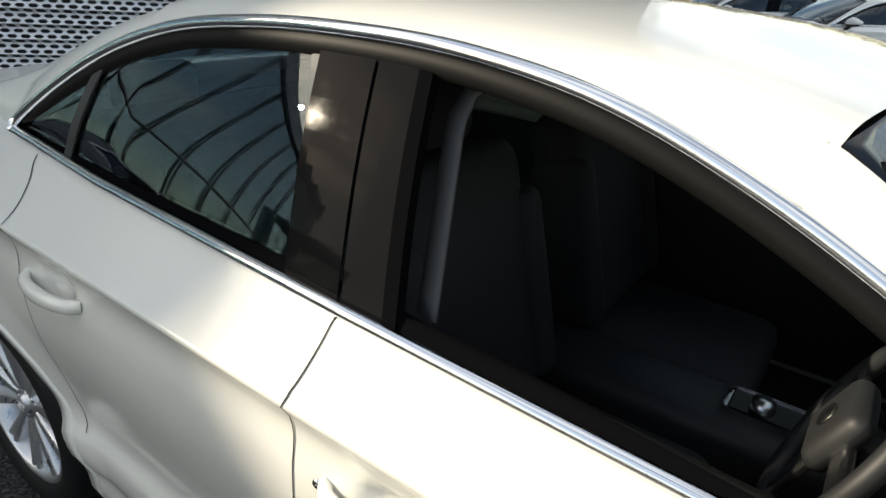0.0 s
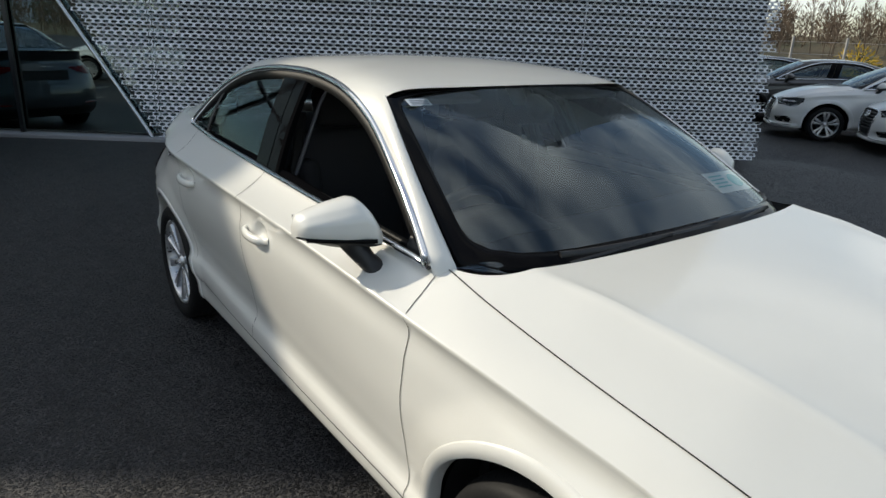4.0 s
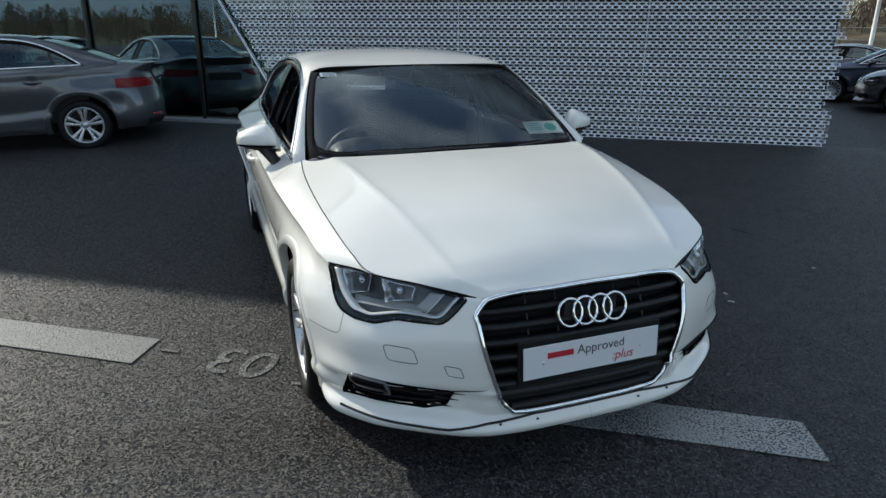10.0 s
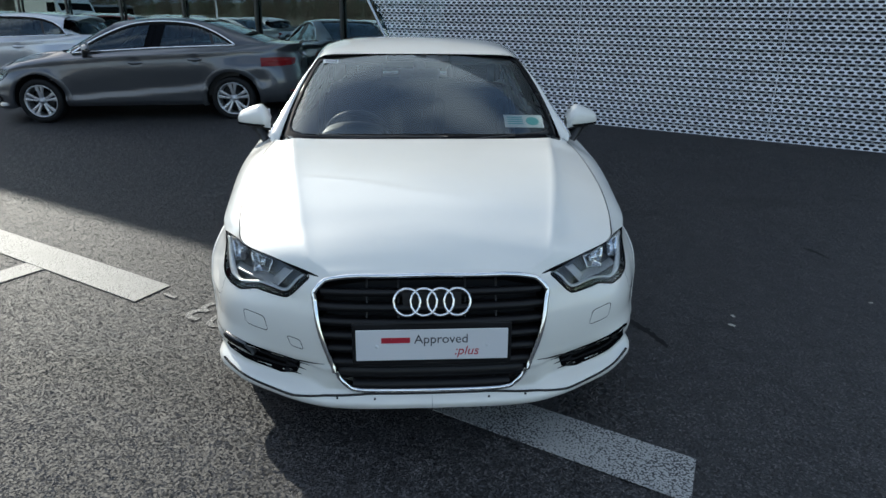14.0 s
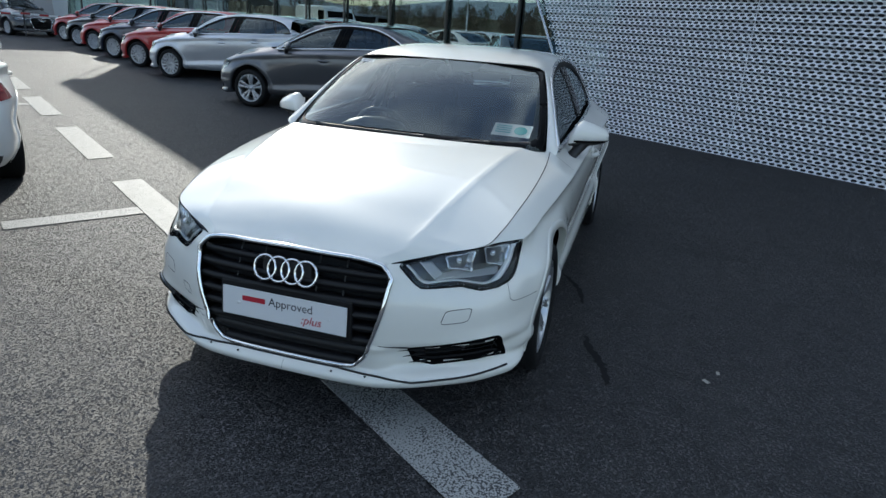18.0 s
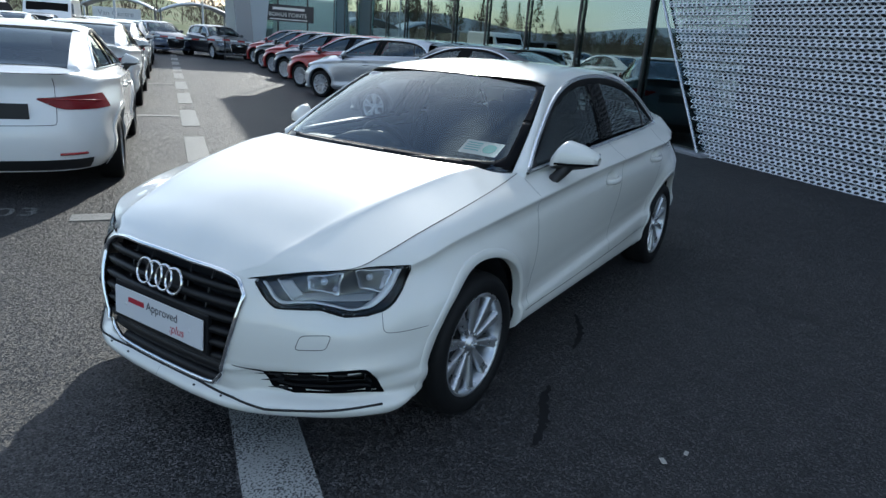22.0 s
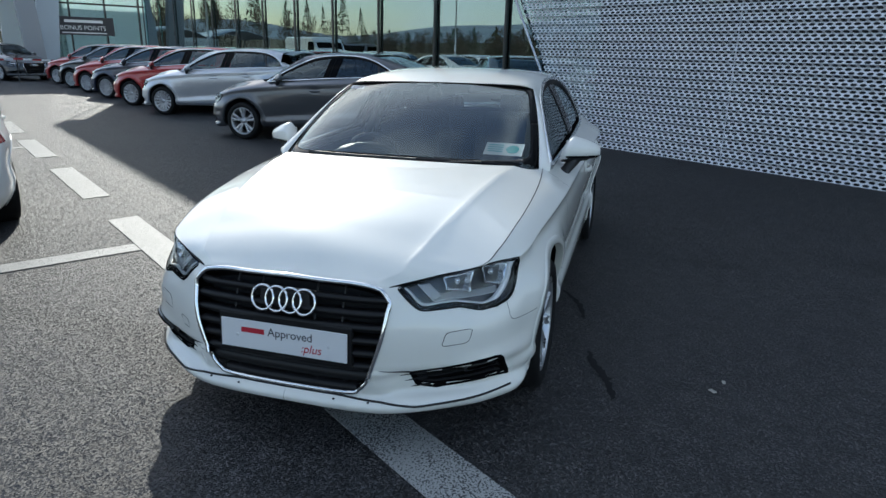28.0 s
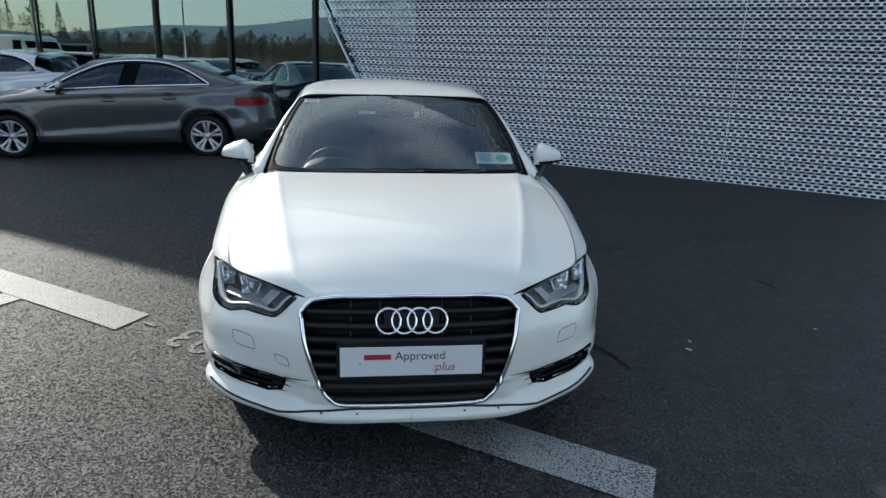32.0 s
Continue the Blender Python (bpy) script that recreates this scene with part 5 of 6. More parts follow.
def nose(root, fine):
    """Grille with chrome frame and slats, the lip, the cowl, the tail's dark apron and badge rings."""
    gr = empty("grille")
    gr.parent = root
    n = 30 if fine else 10
    qh = np.r_[np.linspace(0, 0.28, n // 2), np.linspace(0.29, 0.4075, n)]
    lim = GRILLE(qh)
    top = np.concatenate([on_skin(qh[::-1], lim[::-1, 1], 0.004, -1), on_skin(qh[1:], lim[1:, 1], 0.004, 1)])
    low = np.concatenate([on_skin(qh[::-1][:-1], lim[::-1, 0][:-1], 0.004, 1), on_skin(qh, lim[:, 0], 0.004, -1)])
    tube("grille_frame", np.concatenate([top, low[:-1]]), 0.0092, CHROME, gr, "polished chrome grille frame", 8, True)
    wv = np.linspace(0, 1, 8)
    # near-black sheet standing for the shaded depth behind the slats
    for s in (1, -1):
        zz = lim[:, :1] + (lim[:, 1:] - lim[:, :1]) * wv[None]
        csheet("grille_back", on_skin(qh[:, None] + 0 * zz, zz, -0.07, s), HOLLOW_SHADE, gr, "", s > 0)
    for z0 in np.arange(0.272, 0.682, 0.0505):
        ok = qh[(GRILLE(qh)[:, 0] < z0 + 0.004) & (GRILLE(qh)[:, 1] > z0 + 0.012)]
        if len(ok) < 3:
            continue
        qq = np.linspace(-ok[-1], ok[-1], 2 * n)
        rows = []
        for dz, off in ((-0.004, -0.05), (-0.013, -0.012), (0.004, -0.004), (0.014, -0.016), (0.018, -0.05)):
            p = on_skin(np.abs(qq), z0 + dz, off, 1)
            p[:, 1] *= np.sign(qq)
            rows.append(p)
        csheet("grille_slat", np.array(rows), SLAT, gr, "", False)
    if fine:
        for q0 in (0.115, 0.225):
            for s in (1, -1):
                zz = np.linspace(0.26, 0.675, 12)
                tube("grille_rib", on_skin(np.full(12, q0), zz, -0.03, s), 0.004, TRIM, gr, "", 5)
    # four plain rings
    for k in range(4):
        y0 = (k - 1.5) * 0.0568
        a = np.linspace(0, 2 * math.pi, 37 if fine else 17)[:-1]
        ring = np.stack([2.160 - 0.012 * np.sin(a), y0 + 0.0445 * np.cos(a), 0.599 + 0.0445 * np.sin(a)], -1)
        tube("badge_ring", ring, 0.0054, CHROME, gr, "chrome badge ring", 8, True)
        rr = np.stack([-2.232 + 0.0 * a + 0.25 * (0.03 * np.sin(a)), y0 * 0.62 + 0.028 * np.cos(a), 0.845 + 0.028 * np.sin(a)], -1)
        tube("rear_badge_ring", rr, 0.004, CHROME, root, "", 6, True)
    if fine:
        box("badge_mount", (0.03, 0.20, 0.06), (2.132, 0, 0.599), TRIM, gr)
    # dark groove above the lip, with small dark boxes laid on for shaded notches
    qq = np.linspace(-0.88, 0.88, 60 if fine else 20)
    lip = on_skin(np.abs(qq), np.interp(np.abs(qq), [0, 0.2, 0.37, 0.497, 0.66, 0.775, 0.9], [0.251, 0.251, 0.244, 0.226, 0.230, 0.237, 0.242]), 0.002, 1)
    lip[:, 1] *= np.sign(qq)
    tube("lip_groove", lip, 0.0045, GAP, root, "", 5)
    if fine:
        for q0 in (0.20, 0.33):
            for s in (1, -1):
                box("lip_clip", (0.006, 0.007, 0.005), tuple(on_skin(q0, 0.240, 0.002, s)), GAP, root)
    # cowl below the windscreen, wipers
    c = np.linspace(-1, 1, 25)
    rows = [np.stack([x0 - 0.07 * np.abs(c) ** 2 - 0.18 * np.abs(c) ** 8, c * 0.705, np.full(25, z0)], -1) for x0, z0 in ((1.09, 0.922), (1.045, 0.918), (0.99, 0.945))]
    csheet("cowl_panel", np.array(rows), TRIM, root)
    if fine:
        for y0, y1, dx in ((-0.50, 0.12, 0.0), (0.13, 0.64, -0.02)):
            yy = np.linspace(y0, y1, 12)
            xw = 1.045 - 0.07 * (yy / 0.705) ** 2 - 0.15 * np.abs(yy / 0.705) ** 8 + dx
            tube("wiper_blade", np.stack([xw - 0.01, yy, 0.955 + 0.0 * yy], -1), 0.009, TRIM, root, "", 6, False, 1.4)
            tube("wiper_arm", np.stack([np.interp(yy, [y0, y1], [xw[0] + 0.025, xw[7]]), yy, np.interp(yy, [y0, y1], [0.945, 0.972])], -1)[:8], 0.006, TRIM, root, "", 6)
    # tail: dark apron and plate bar
    qq = np.linspace(-0.74, 0.74, 30)
    rows = []
    for z0 in (0.235, 0.28, 0.325):
        r = on_skin(CHORD[-1] - np.abs(qq), z0, 0.004, 1)
        r[:, 1] *= np.sign(qq)
        rows.append(r)
    csheet("rear_apron", np.array(rows), TRIM, root, "", True)
    pr = on_skin(CHORD[-1] - 0.001, 0.71, 0.008, 1)
    box("plate_bar", (0.012, 0.54, 0.12), tuple(pr), TRIM, root, "dark blank plate holder")


def dealer_plate(root):
    """White show plate in place of the number plate; the maker's name is a plain bar."""
    pl = empty("show_plate")
    pl.parent = root
    pl.matrix_local = pose(2.180, 0, 0.449, 86, 0, 90)
    box("plate_board", (0.522, 0.112, 0.006), (0, 0, 0), PLATE, pl, "white show plate", 0.002)
    box("plate_back", (0.55, 0.15, 0.02), (0, 0, -0.018), SLAT, pl, "", 0.004)
    box("name_bar", (0.098, 0.020, 0.0006), (-0.125, 0.018, 0.0034), INK_RED, pl, "red bar in place of the maker's name")
    words("lettering", "Approved", 0.046, pose(-0.062, 0.006, 0.0034), INK_DARK, pl)
    words("lettering", ":plus", 0.046, pose(0.075, -0.038, 0.0034), INK_RED, pl, 0.25)
    for k in (-1, 1):
        lathe("plate_screw", [(0.001, 0.002), (0.006, 0.002), (0.007, 0.0)], PLATE, pl, "", 10, pose(0.19 * k, -0.004, 0.003, 90, 0, 0))


# ---- the yard: u runs along the building's face, v away from it ----
LOT = pose(-5.9, 0.16, 0, 0, 0, 55.72)


def lot(u, v, z=0.0, rz=0.0, ry=0.0):
    return LOT @ pose(u, -v, z, 0, ry, rz)


def rise(u, v):
    """The yard climbs towards the building's face."""
    return 0.225 * np.clip((3.4 - np.asarray(v, float)) / 3.4, 0, 1) * (1 - step(7.3, 9.5, u))


def spaced(lo, hi, fine_lo, fine_hi, d):
    a = np.arange(fine_lo, fine_hi + d, d)
    left = fine_lo - np.geomspace(d, fine_lo - lo, 14)[::-1]
    right = a[-1] + np.geomspace(d, hi - a[-1], 14)
    return np.r_[left, a, right]


gu, gv = spaced(-900, 900, -30, 14, 0.5), spaced(-900, 900, -3, 14, 0.425)
U, V = np.meshgrid(gu, gv, indexing="ij")
ground = sheet("ground", np.stack([U, -V, rise(U, V) * (V > -0.4)], -1), ASPHALT)
ground.matrix_world = LOT
tagged(ground, "dark grey asphalt car park with coarse chippings", "ground", kind="structure")


def mark(name, u0, u1, v0, v1, material, skew=0.0, label="white painted road line, cracked and worn"):
    """A painted bar on the asphalt, its ends cut on the slant."""
    nu = max(2, int((u1 - u0) / 0.25))
    us, vs = np.linspace(0, 1, nu), np.array([v0, v1])
    p = np.stack([np.stack([u0 + (u1 - u0) * us + skew * k, np.full(nu, -vv), rise(u0 + (u1 - u0) * us, np.full(nu, vv)) + 0.004], -1) for k, vv in enumerate(vs)], 1)
    ob = slab(name, p, 0.003, material, None, "", False)
    ob.matrix_world = LOT
    return tagged(ob, label, "road marking", "road lines of the yard", "structure")


for k in range(-9, 2):
    u0 = 0.40 + 2.93 * k
    mark("road_line", u0, u0 + 1.93, 6.28, 6.53, LINE_SPECK if k == 1 else LINE, 0.03)
for u0 in (1.29, -4.72, -10.6, -16.5):
    mark("bay_line", u0, u0 + 0.19, 6.535, 7.42 if u0 > 0 else 9.0, LINE, 0.03)

# worn bay number on the asphalt, read from the building's side
num = words("bay_number", "03", 0.34, LOT @ pose(3.02, -6.275, 0.0045, 0, 0, 180), LINE_WORN)
tagged(num, "faded white bay number painted on asphalt", "road marking", kind="structure")
for u0, v0, w, h in ((3.12, 6.38, 0.13, 0.03), (3.16, 6.49, 0.15, 0.025), (2.40, 6.36, 0.10, 0.025)):
    mark("faded_mark", u0, u0 + w, v0, v0 + h, LINE_WORN, 0.0, "nearly worn-off white paint mark")
num2 = words("bay_number", "03", 0.34, LOT @ pose(1.30, -7.98, 0.0045, 0, 0, 90), LINE_WORN)
tagged(num2, "faded white bay number painted on asphalt", "road marking", kind="structure")

TAR = mat("tar_black", (0.008, 0.008, 0.009), 0.6, spec=0.2)
SCRAP = mat("pale_scrap", (0.42, 0.40, 0.36), 0.8)


def tar_streak(a, b, wide, seed):
    """A smear of black tar between two places on the asphalt."""
    r = np.random.default_rng(seed)
    a, b = np.array(a), np.array(b)
    d = (b - a) / np.linalg.norm(b - a)
    n = np.array([-d[1], d[0]])
    t = np.linspace(0, 1, 26)
    c = a + (b - a) * t[:, None] + n * (0.02 * np.sin(5 * t + seed) + r.normal(0, 0.004, 26))[:, None]
    w = wide * (0.15 + np.sin(math.pi * t) ** 0.5) * r.uniform(0.45, 1.0, 26)
    p = np.stack([np.c_[c - n * w[:, None] / 2, np.full(26, 0.0022)], np.c_[c + n * w[:, None] / 2, np.full(26, 0.0022)]], 1)
    return tagged(sheet("tar_streak", p, TAR), "black tar smear on the asphalt", "stain", "tar smears", "structure")


for k, (a, b, w) in enumerate((((-0.58, 2.72), (0.19, 2.80), 0.055), ((0.92, 1.07), (1.41, 1.19), 0.05), ((0.04, 0.84), (0.50, 1.00), 0.04), ((-1.73, 2.37), (-1.17, 2.53), 0.05), ((-2.9, 2.9), (-2.3, 2.88), 0.05))):
    tar_streak(a, b, w, 3 + k)
for k, (x0, y0, sz) in enumerate(((1.06, 1.70, 0.016), (1.17, 1.64, 0.02), (0.9, 2.6, 0.012), (2.2, 2.4, 0.010), (2.9, -1.6, 0.012), (3.3, 1.2, 0.010))):
    sc = part("scrap", box_bm((sz * 1.8, sz, 0.004), (0, 0, 0.003), 0.0015), SCRAP)
    sc.matrix_world = pose(x0, y0, 0.001, 0, 0, 40 * k)
    tagged(sc, "small pale scrap lying on the asphalt", "litter", "scraps on the asphalt")

# ---- building: glazed hall, perforated metal screen ----
METAL = mat("screen_aluminium", (0.6, 0.61, 0.63), 0.45, 0.25)
feed(METAL, "Base Color", graded(METAL, tex(METAL, "Noise", 1.3, 4).outputs["Fac"], [(0.3, (0.66, 0.67, 0.70)), (0.7, (0.76, 0.77, 0.79))]))
BACKING = mat("dark_backing", (0.035, 0.037, 0.042), 0.8)
WALL_GREY = mat("building_grey", (0.30, 0.31, 0.33), 0.6)
FLOOR_TILE = mat("hall_floor", (0.22, 0.22, 0.22), 0.25)
HALL_WHITE = mat("hall_white", (0.72, 0.72, 0.70), 0.6)
SILL = mat("sill_stone", (0.26, 0.26, 0.27), 0.6)
MULLION = mat("mullion_black", (0.012, 0.013, 0.014), 0.35)
FACADE = clear_glass("facade_glass", (0.76, 0.87, 0.86), 0.0, 3.5, (0.76, 0.98, 1.0))
DOWNLIGHT = mat("downlight", (1, 1, 1), 0.5)
DOWNLIGHT.node_tree.nodes["Principled BSDF"].inputs["Emission Color"].default_value = (1, 0.93, 0.82, 1)
DOWNLIGHT.node_tree.nodes["Principled BSDF"].inputs["Emission Strength"].default_value = 22

TOP, Z0 = 8.0, 0.225
FOLD = 0.113
screen = empty("wall_screen", LOT, "perforated folded aluminium screen wall", "wall", kind="structure")


def fold_v(z):
    """How far the folded sheet stands out at a height."""
    t = ((z - Z0) / FOLD) % 1.0
    return np.where(t < 0.72, 0.050 * (1 - t / 0.72), 0.050 * (t - 0.72) / 0.28)


def diag(z):
    """The slanting end of the screen."""
    return -0.604 * (z - Z0)


def screen_panel(u_lo, u_hi, z_lo, z_hi, slanted, ragged):
    """Honeycomb sheet: every opening is cut, with its own rim."""
    cw, rh = (u_hi - u_lo) / round((u_hi - u_lo) / 0.0885), FOLD / 3
    hole = np.array([(0.40, 0), (0.22, 0.36), (-0.22, 0.36), (-0.40, 0), (-0.22, -0.36), (0.22, -0.36)])
    rect = np.array([(0.5, 0), (0.5, 0.5), (-0.5, 0.5), (-0.5, 0), (-0.5, -0.5), (0.5, -0.5)])
    cells = []
    for r in range(int(round((z_hi - z_lo) / rh))):
        zc = z_lo + (r + 0.5) * rh
        lo = diag(zc) + 0.05 if slanted else u_lo
        hi = u_hi + (0.05 * ((r // 3) % 2) + 0.02 * math.sin(r // 3) if ragged else 0)
        k0 = math.ceil((lo - u_lo) / cw) if slanted else 0
        k1 = int((hi - u_lo) / cw + 0.01)
        uc = u_lo + (np.arange(k0, k1) + 0.5 + 0.5 * (r % 2)) * cw
        cells.append(np.stack([uc, np.full_like(uc, zc)], -1))
    c = np.concatenate(cells)
    n = len(c)
    def ring(shape, back):
        uu = c[:, None, 0] + shape[None, :, 0] * cw
        zz = c[:, None, 1] + shape[None, :, 1] * rh
        return np.stack([uu, -(fold_v(np.clip(zz, c[:, None, 1] - rh * 0.499, c[:, None, 1] + rh * 0.499)) - back), zz], -1)
    v = np.concatenate([ring(rect, 0), ring(hole, 0), ring(hole, 0.006)], 1)
    f = []
    base = np.arange(n)[:, None] * 18
    for i in range(6):
        j = (i + 1) % 6
        f.append(base + np.array([i, j, 6 + j, 6 + i]))
        f.append(base + np.array([6 + i, 6 + j, 12 + j, 12 + i]))
    ob = solid("screen_panel", v.reshape(-1, 3), np.concatenate(f), METAL, screen, "", False)
    return ob


joints = [0.05, 2.45, 4.84, 7.02]
screen_panel(-2.95, 0.04, Z0, 4.97, True, False)
for a, b in zip(joints, joints[1:]):
    screen_panel(a, b, Z0, 4.97, False, b > 7)
upper = np.stack([np.stack([np.array([diag(z), 7.05]), np.array([-0.03, -0.03]), np.array([z, z])], -1) for z in (4.97, TOP)], 0)
slab("upper_sheet", upper, 0.02, METAL, screen)
zz = np.linspace(Z0 - 0.02, TOP, 30)
tube("edge_strip", np.stack([diag(zz) + 0.0, np.full(30, -0.045), zz], -1), 0.022, SATIN, screen, "bright metal edge strip", 6)
box("backing", (12.2, 0.05, TOP), (0.95, 0.32, TOP / 2), BACKING, screen)
box("end_return", (0.05, 6.0, TOP), (6.93, 3.3, TOP / 2), WALL_GREY, screen)
for u0 in joints[1:3]:
    box("panel_joint", (0.010, 0.006, 4.7), (u0, -0.022, 2.6), METAL, screen)

hall = empty("glazed_hall", LOT, "glazed showroom hall with black mullions", "building", kind="structure")
for k in range(12):
    u0 = -1.46 - 1.862 * k
    box("mullion", (0.045, 0.035, TOP - 0.3), (u0, -0.02, TOP / 2 + 0.1), MULLION, hall)
edges = [0.4] + [-1.46 - 1.862 * k for k in range(12)]
for a, b in zip(edges, edges[1:]):
    for z0, z1 in ((Z0 + 0.06, 3.18), (3.22, TOP - 0.2)):
        g = box("pane", (a - b - 0.02, 0.012, z1 - z0), ((a + b) / 2, 0.03, (z0 + z1) / 2), FACADE, hall)
        g.visible_shadow = False
box("transom", (22.0, 0.10, 0.05), (-10.7, 0.0, 3.2), MULLION, hall)
box("sill", (22.2, 0.30, 0.10), (-10.9, -0.02, Z0 - 0.02), SILL, hall, "pale stone sill", 0.01)
box("fascia", (22.2, 0.5, 0.5), (-10.9, 0.18, TOP - 0.1), WALL_GREY, hall)
box("hall_floor", (22.0, 14.0, 0.05), (-10.8, 7.2, Z0 + 0.02), FLOOR_TILE, hall)
box("hall_roof", (29.5, 18.0, 0.3), (-7.2, 9.4, TOP + 0.1), WALL_GREY, hall)
box("hall_back_wall", (22.0, 0.2, TOP), (-10.8, 14.2, TOP / 2), HALL_WHITE, hall)
box("hall_end_wall", (0.2, 14.0, TOP), (1.0, 7.3, TOP / 2), HALL_WHITE, hall)
# unseen opaque far end, added to keep the sun from leaking through the hall
box("hall_end_wall", (0.2, 14.0, TOP), (-21.95, 7.3, TOP / 2), HALL_WHITE, hall)
box("inner_ceiling", (22.0, 12.0, 0.1), (-10.8, 8.0, 3.55), HALL_WHITE, hall)
for k in range(5):
    tube("inner_column", [(-3.6 - 4.4 * k, 1.6, Z0), (-3.6 - 4.4 * k, 1.6, TOP)], 0.17, HALL_WHITE, hall, "", 16)
for u0 in range(10):
    for w0 in (2.2, 4.4, 6.6):
        box("downlight", (0.22, 0.10, 0.02), (-1.2 - 2.05 * u0, w0, 3.485), DOWNLIGHT, hall)
for k in range(15):
    box("spot_light", (0.12, 0.08, 0.05), (-0.8 - 1.05 * k, 10.5, 2.72), DOWNLIGHT, hall)
box("light_track", (16.0, 0.05, 0.05), (-8.2, 10.5, 2.78), MULLION, hall)
# paper notices behind the glass
for u0, z0, w, h in ((-1.93, 0.86, 0.29, 0.27), (-1.87, 1.38, 0.28, 0.38), (-2.97, 1.58, 0.34, 0.12), (-2.44, 1.68, 0.10, 0.06), (-6.1, 1.6, 0.5, 0.35), (-9.0, 1.7, 0.5, 0.35)):
    nt = box("window_notice", (w, 0.004, h), (0, 0, 0), PAPER, None)
    nt.matrix_world = lot(u0, -0.042, z0)
    tagged(nt, "white paper notice stuck behind shop glass", "notice", "notices on the glass")


# ---- cars of the yard ----
hero = car("saloon_car", pose(0, 0.0103, 0, 0.66, 0, -0.08), WHITE, "saloon", True, 10, dealer_plate, "ivory white four-door saloon with one window lowered", window_open=True, lean=0.0089)

# papers behind the windscreen
stk = empty("permit", pose(0.822, 0.525, 1.010, 0, 28.2, 0) @ pose(0, 0, 0, 0, 0, 90), "white and teal paper permit behind windscreen", "permit")
box("permit_sheet", (0.20, 0.105, 0.001), (0, 0, 0), PAPER, stk)
lathe("permit_seal", [(0.0005, 0.0012), (0.034, 0.0012)], INK_TEAL, stk, "teal round seal", 24, pose(0.045, 0, 0, 90, 0, 0))
for k in range(4):
    box("text_bar", (0.08, 0.006, 0.0008), (-0.045, 0.032 - 0.018 * k, 0.001), INK_TEAL, stk)
tag = empty("sticker", pose(0.352, -0.500, 1.262, 0, 29, 0) @ pose(0, 0, 0, 0, 0, 90), "small white sticker on windscreen top corner", "sticker")
box("sticker_sheet", (0.085, 0.035, 0.001), (0, 0, 0), PAPER, tag)
for k in range(3):
    box("text_bar", (0.065, 0.005, 0.0008), (0, 0.009 - 0.009 * k, 0.001), WALL_GREY, tag)

sal = car("saloon_car", lot(-3.40, 2.02, 0.05, 214, 1.6), GREY, "saloon", False, 10, None, "dark grey metallic saloon parked at the glass hall", "cars along the hall")
hatch = car("hatchback_car", lot(-8.0, 1.95, 0.045, 214, 1.6), SILVER, "hatch", False, 15, None, "silver grey hatchback parked at the glass hall", "cars along the hall")


def repaint(thing, colour, old):
    for o in (thing, *thing.children_recursive):
        if o.type == "MESH" and o.data.materials and o.data.materials[0] == old:
            o.material_slots[0].link = "OBJECT"
            o.material_slots[0].material = colour


def another(model, m, colour, old, label, group):
    t = copy_thing(model, m)
    repaint(t, colour, old)
    return tagged(t, label, "car", group)


another(sal, lot(-3.4, -3.4, 0.27, 180), WHITE_B, GREY, "white saloon shown on the hall floor", "cars in the hall")
another(hatch, lot(-0.15, -6.3, 0.27, 90), RED, SILVER, "red hatchback shown on the hall floor", "cars in the hall")
for u0, colour, word in ((-10.6, RED, "red"), (-13.2, NAVY, "dark blue"), (-15.7, RED, "red"), (-18.2, BLACK, "black"), (-20.7, RED, "red")):
    another(hatch, lot(u0, 1.95, 0.045, 214, 1.6), colour, SILVER, word + " hatchback parked at the glass hall", "cars along the hall")
for k, u0 in enumerate((-1.42, -7.4, -13.3, -19.2)):
    another(sal, lot(u0, 7.98, 0, 180), WHITE_B, GREY, "white saloon parked in a marked bay", "white cars in bays")
for u0, v0, rz, colour, old, model, word in ((-25.6, 4.5, 20, BLACK, SILVER, hatch, "black"), (-27.8, 7.0, 20, NAVY, SILVER, hatch, "dark blue"), (-30.5, 9.6, 20, BLACK, SILVER, hatch, "black")):
    another(model, lot(u0, v0, 0, rz), colour, old, word + " hatchback facing down the lane", "far cars")
for k in range(6):
    another(sal if k % 2 else hatch, lot(-4.5 - 5.7 * k, 11.6, 0, 180), (WHITE_B, WHITE_B, SILVER, WHITE_B, WHITE_B, NAVY)[k], GREY if k % 2 else SILVER, ("white", "white", "silver", "white", "white", "dark blue")[k] + " car in the second row", "far cars")
# beyond the end of the screen
for u0, v0, colour, old, model, word in ((11.75, -3.95, WHITE_B, GREY, sal, "white saloon"), (12.3, -1.95, WHITE_B, GREY, sal, "white saloon"), (11.9, -7.1, BLACK, GREY, sal, "black saloon"), (11.4, -9.8, NAVY, SILVER, hatch, "dark blue hatchback"), (10.6, -12.4, GREY, GREY, sal, "dark grey saloon")):
    another(model, lot(u0, v0, 0, 158), colour, old, word + " parked behind the screen wall", "cars behind the screen")


# ---- distance: fields, hills, woods, fences ----
def turf(name, low, high, dry):
    m = mat(name, low, 0.95)
    a, b = tex(m, "Noise", 0.12, 5, "World"), tex(m, "Noise", 2.5, 5, "World")
    c = graded(m, a.outputs["Fac"], [(0.35, low), (0.55, high), (0.7, dry)])
    feed(m, "Base Color", mixed(m, graded(m, b.outputs["Fac"], [(0.3, (0.55, 0.55, 0.55)), (0.7, (1.1, 1.1, 1.1))]), (0.02, 0.02, 0.01), c))
    relief(m, b.outputs["Fac"], 0.6, 0.15)
    return m


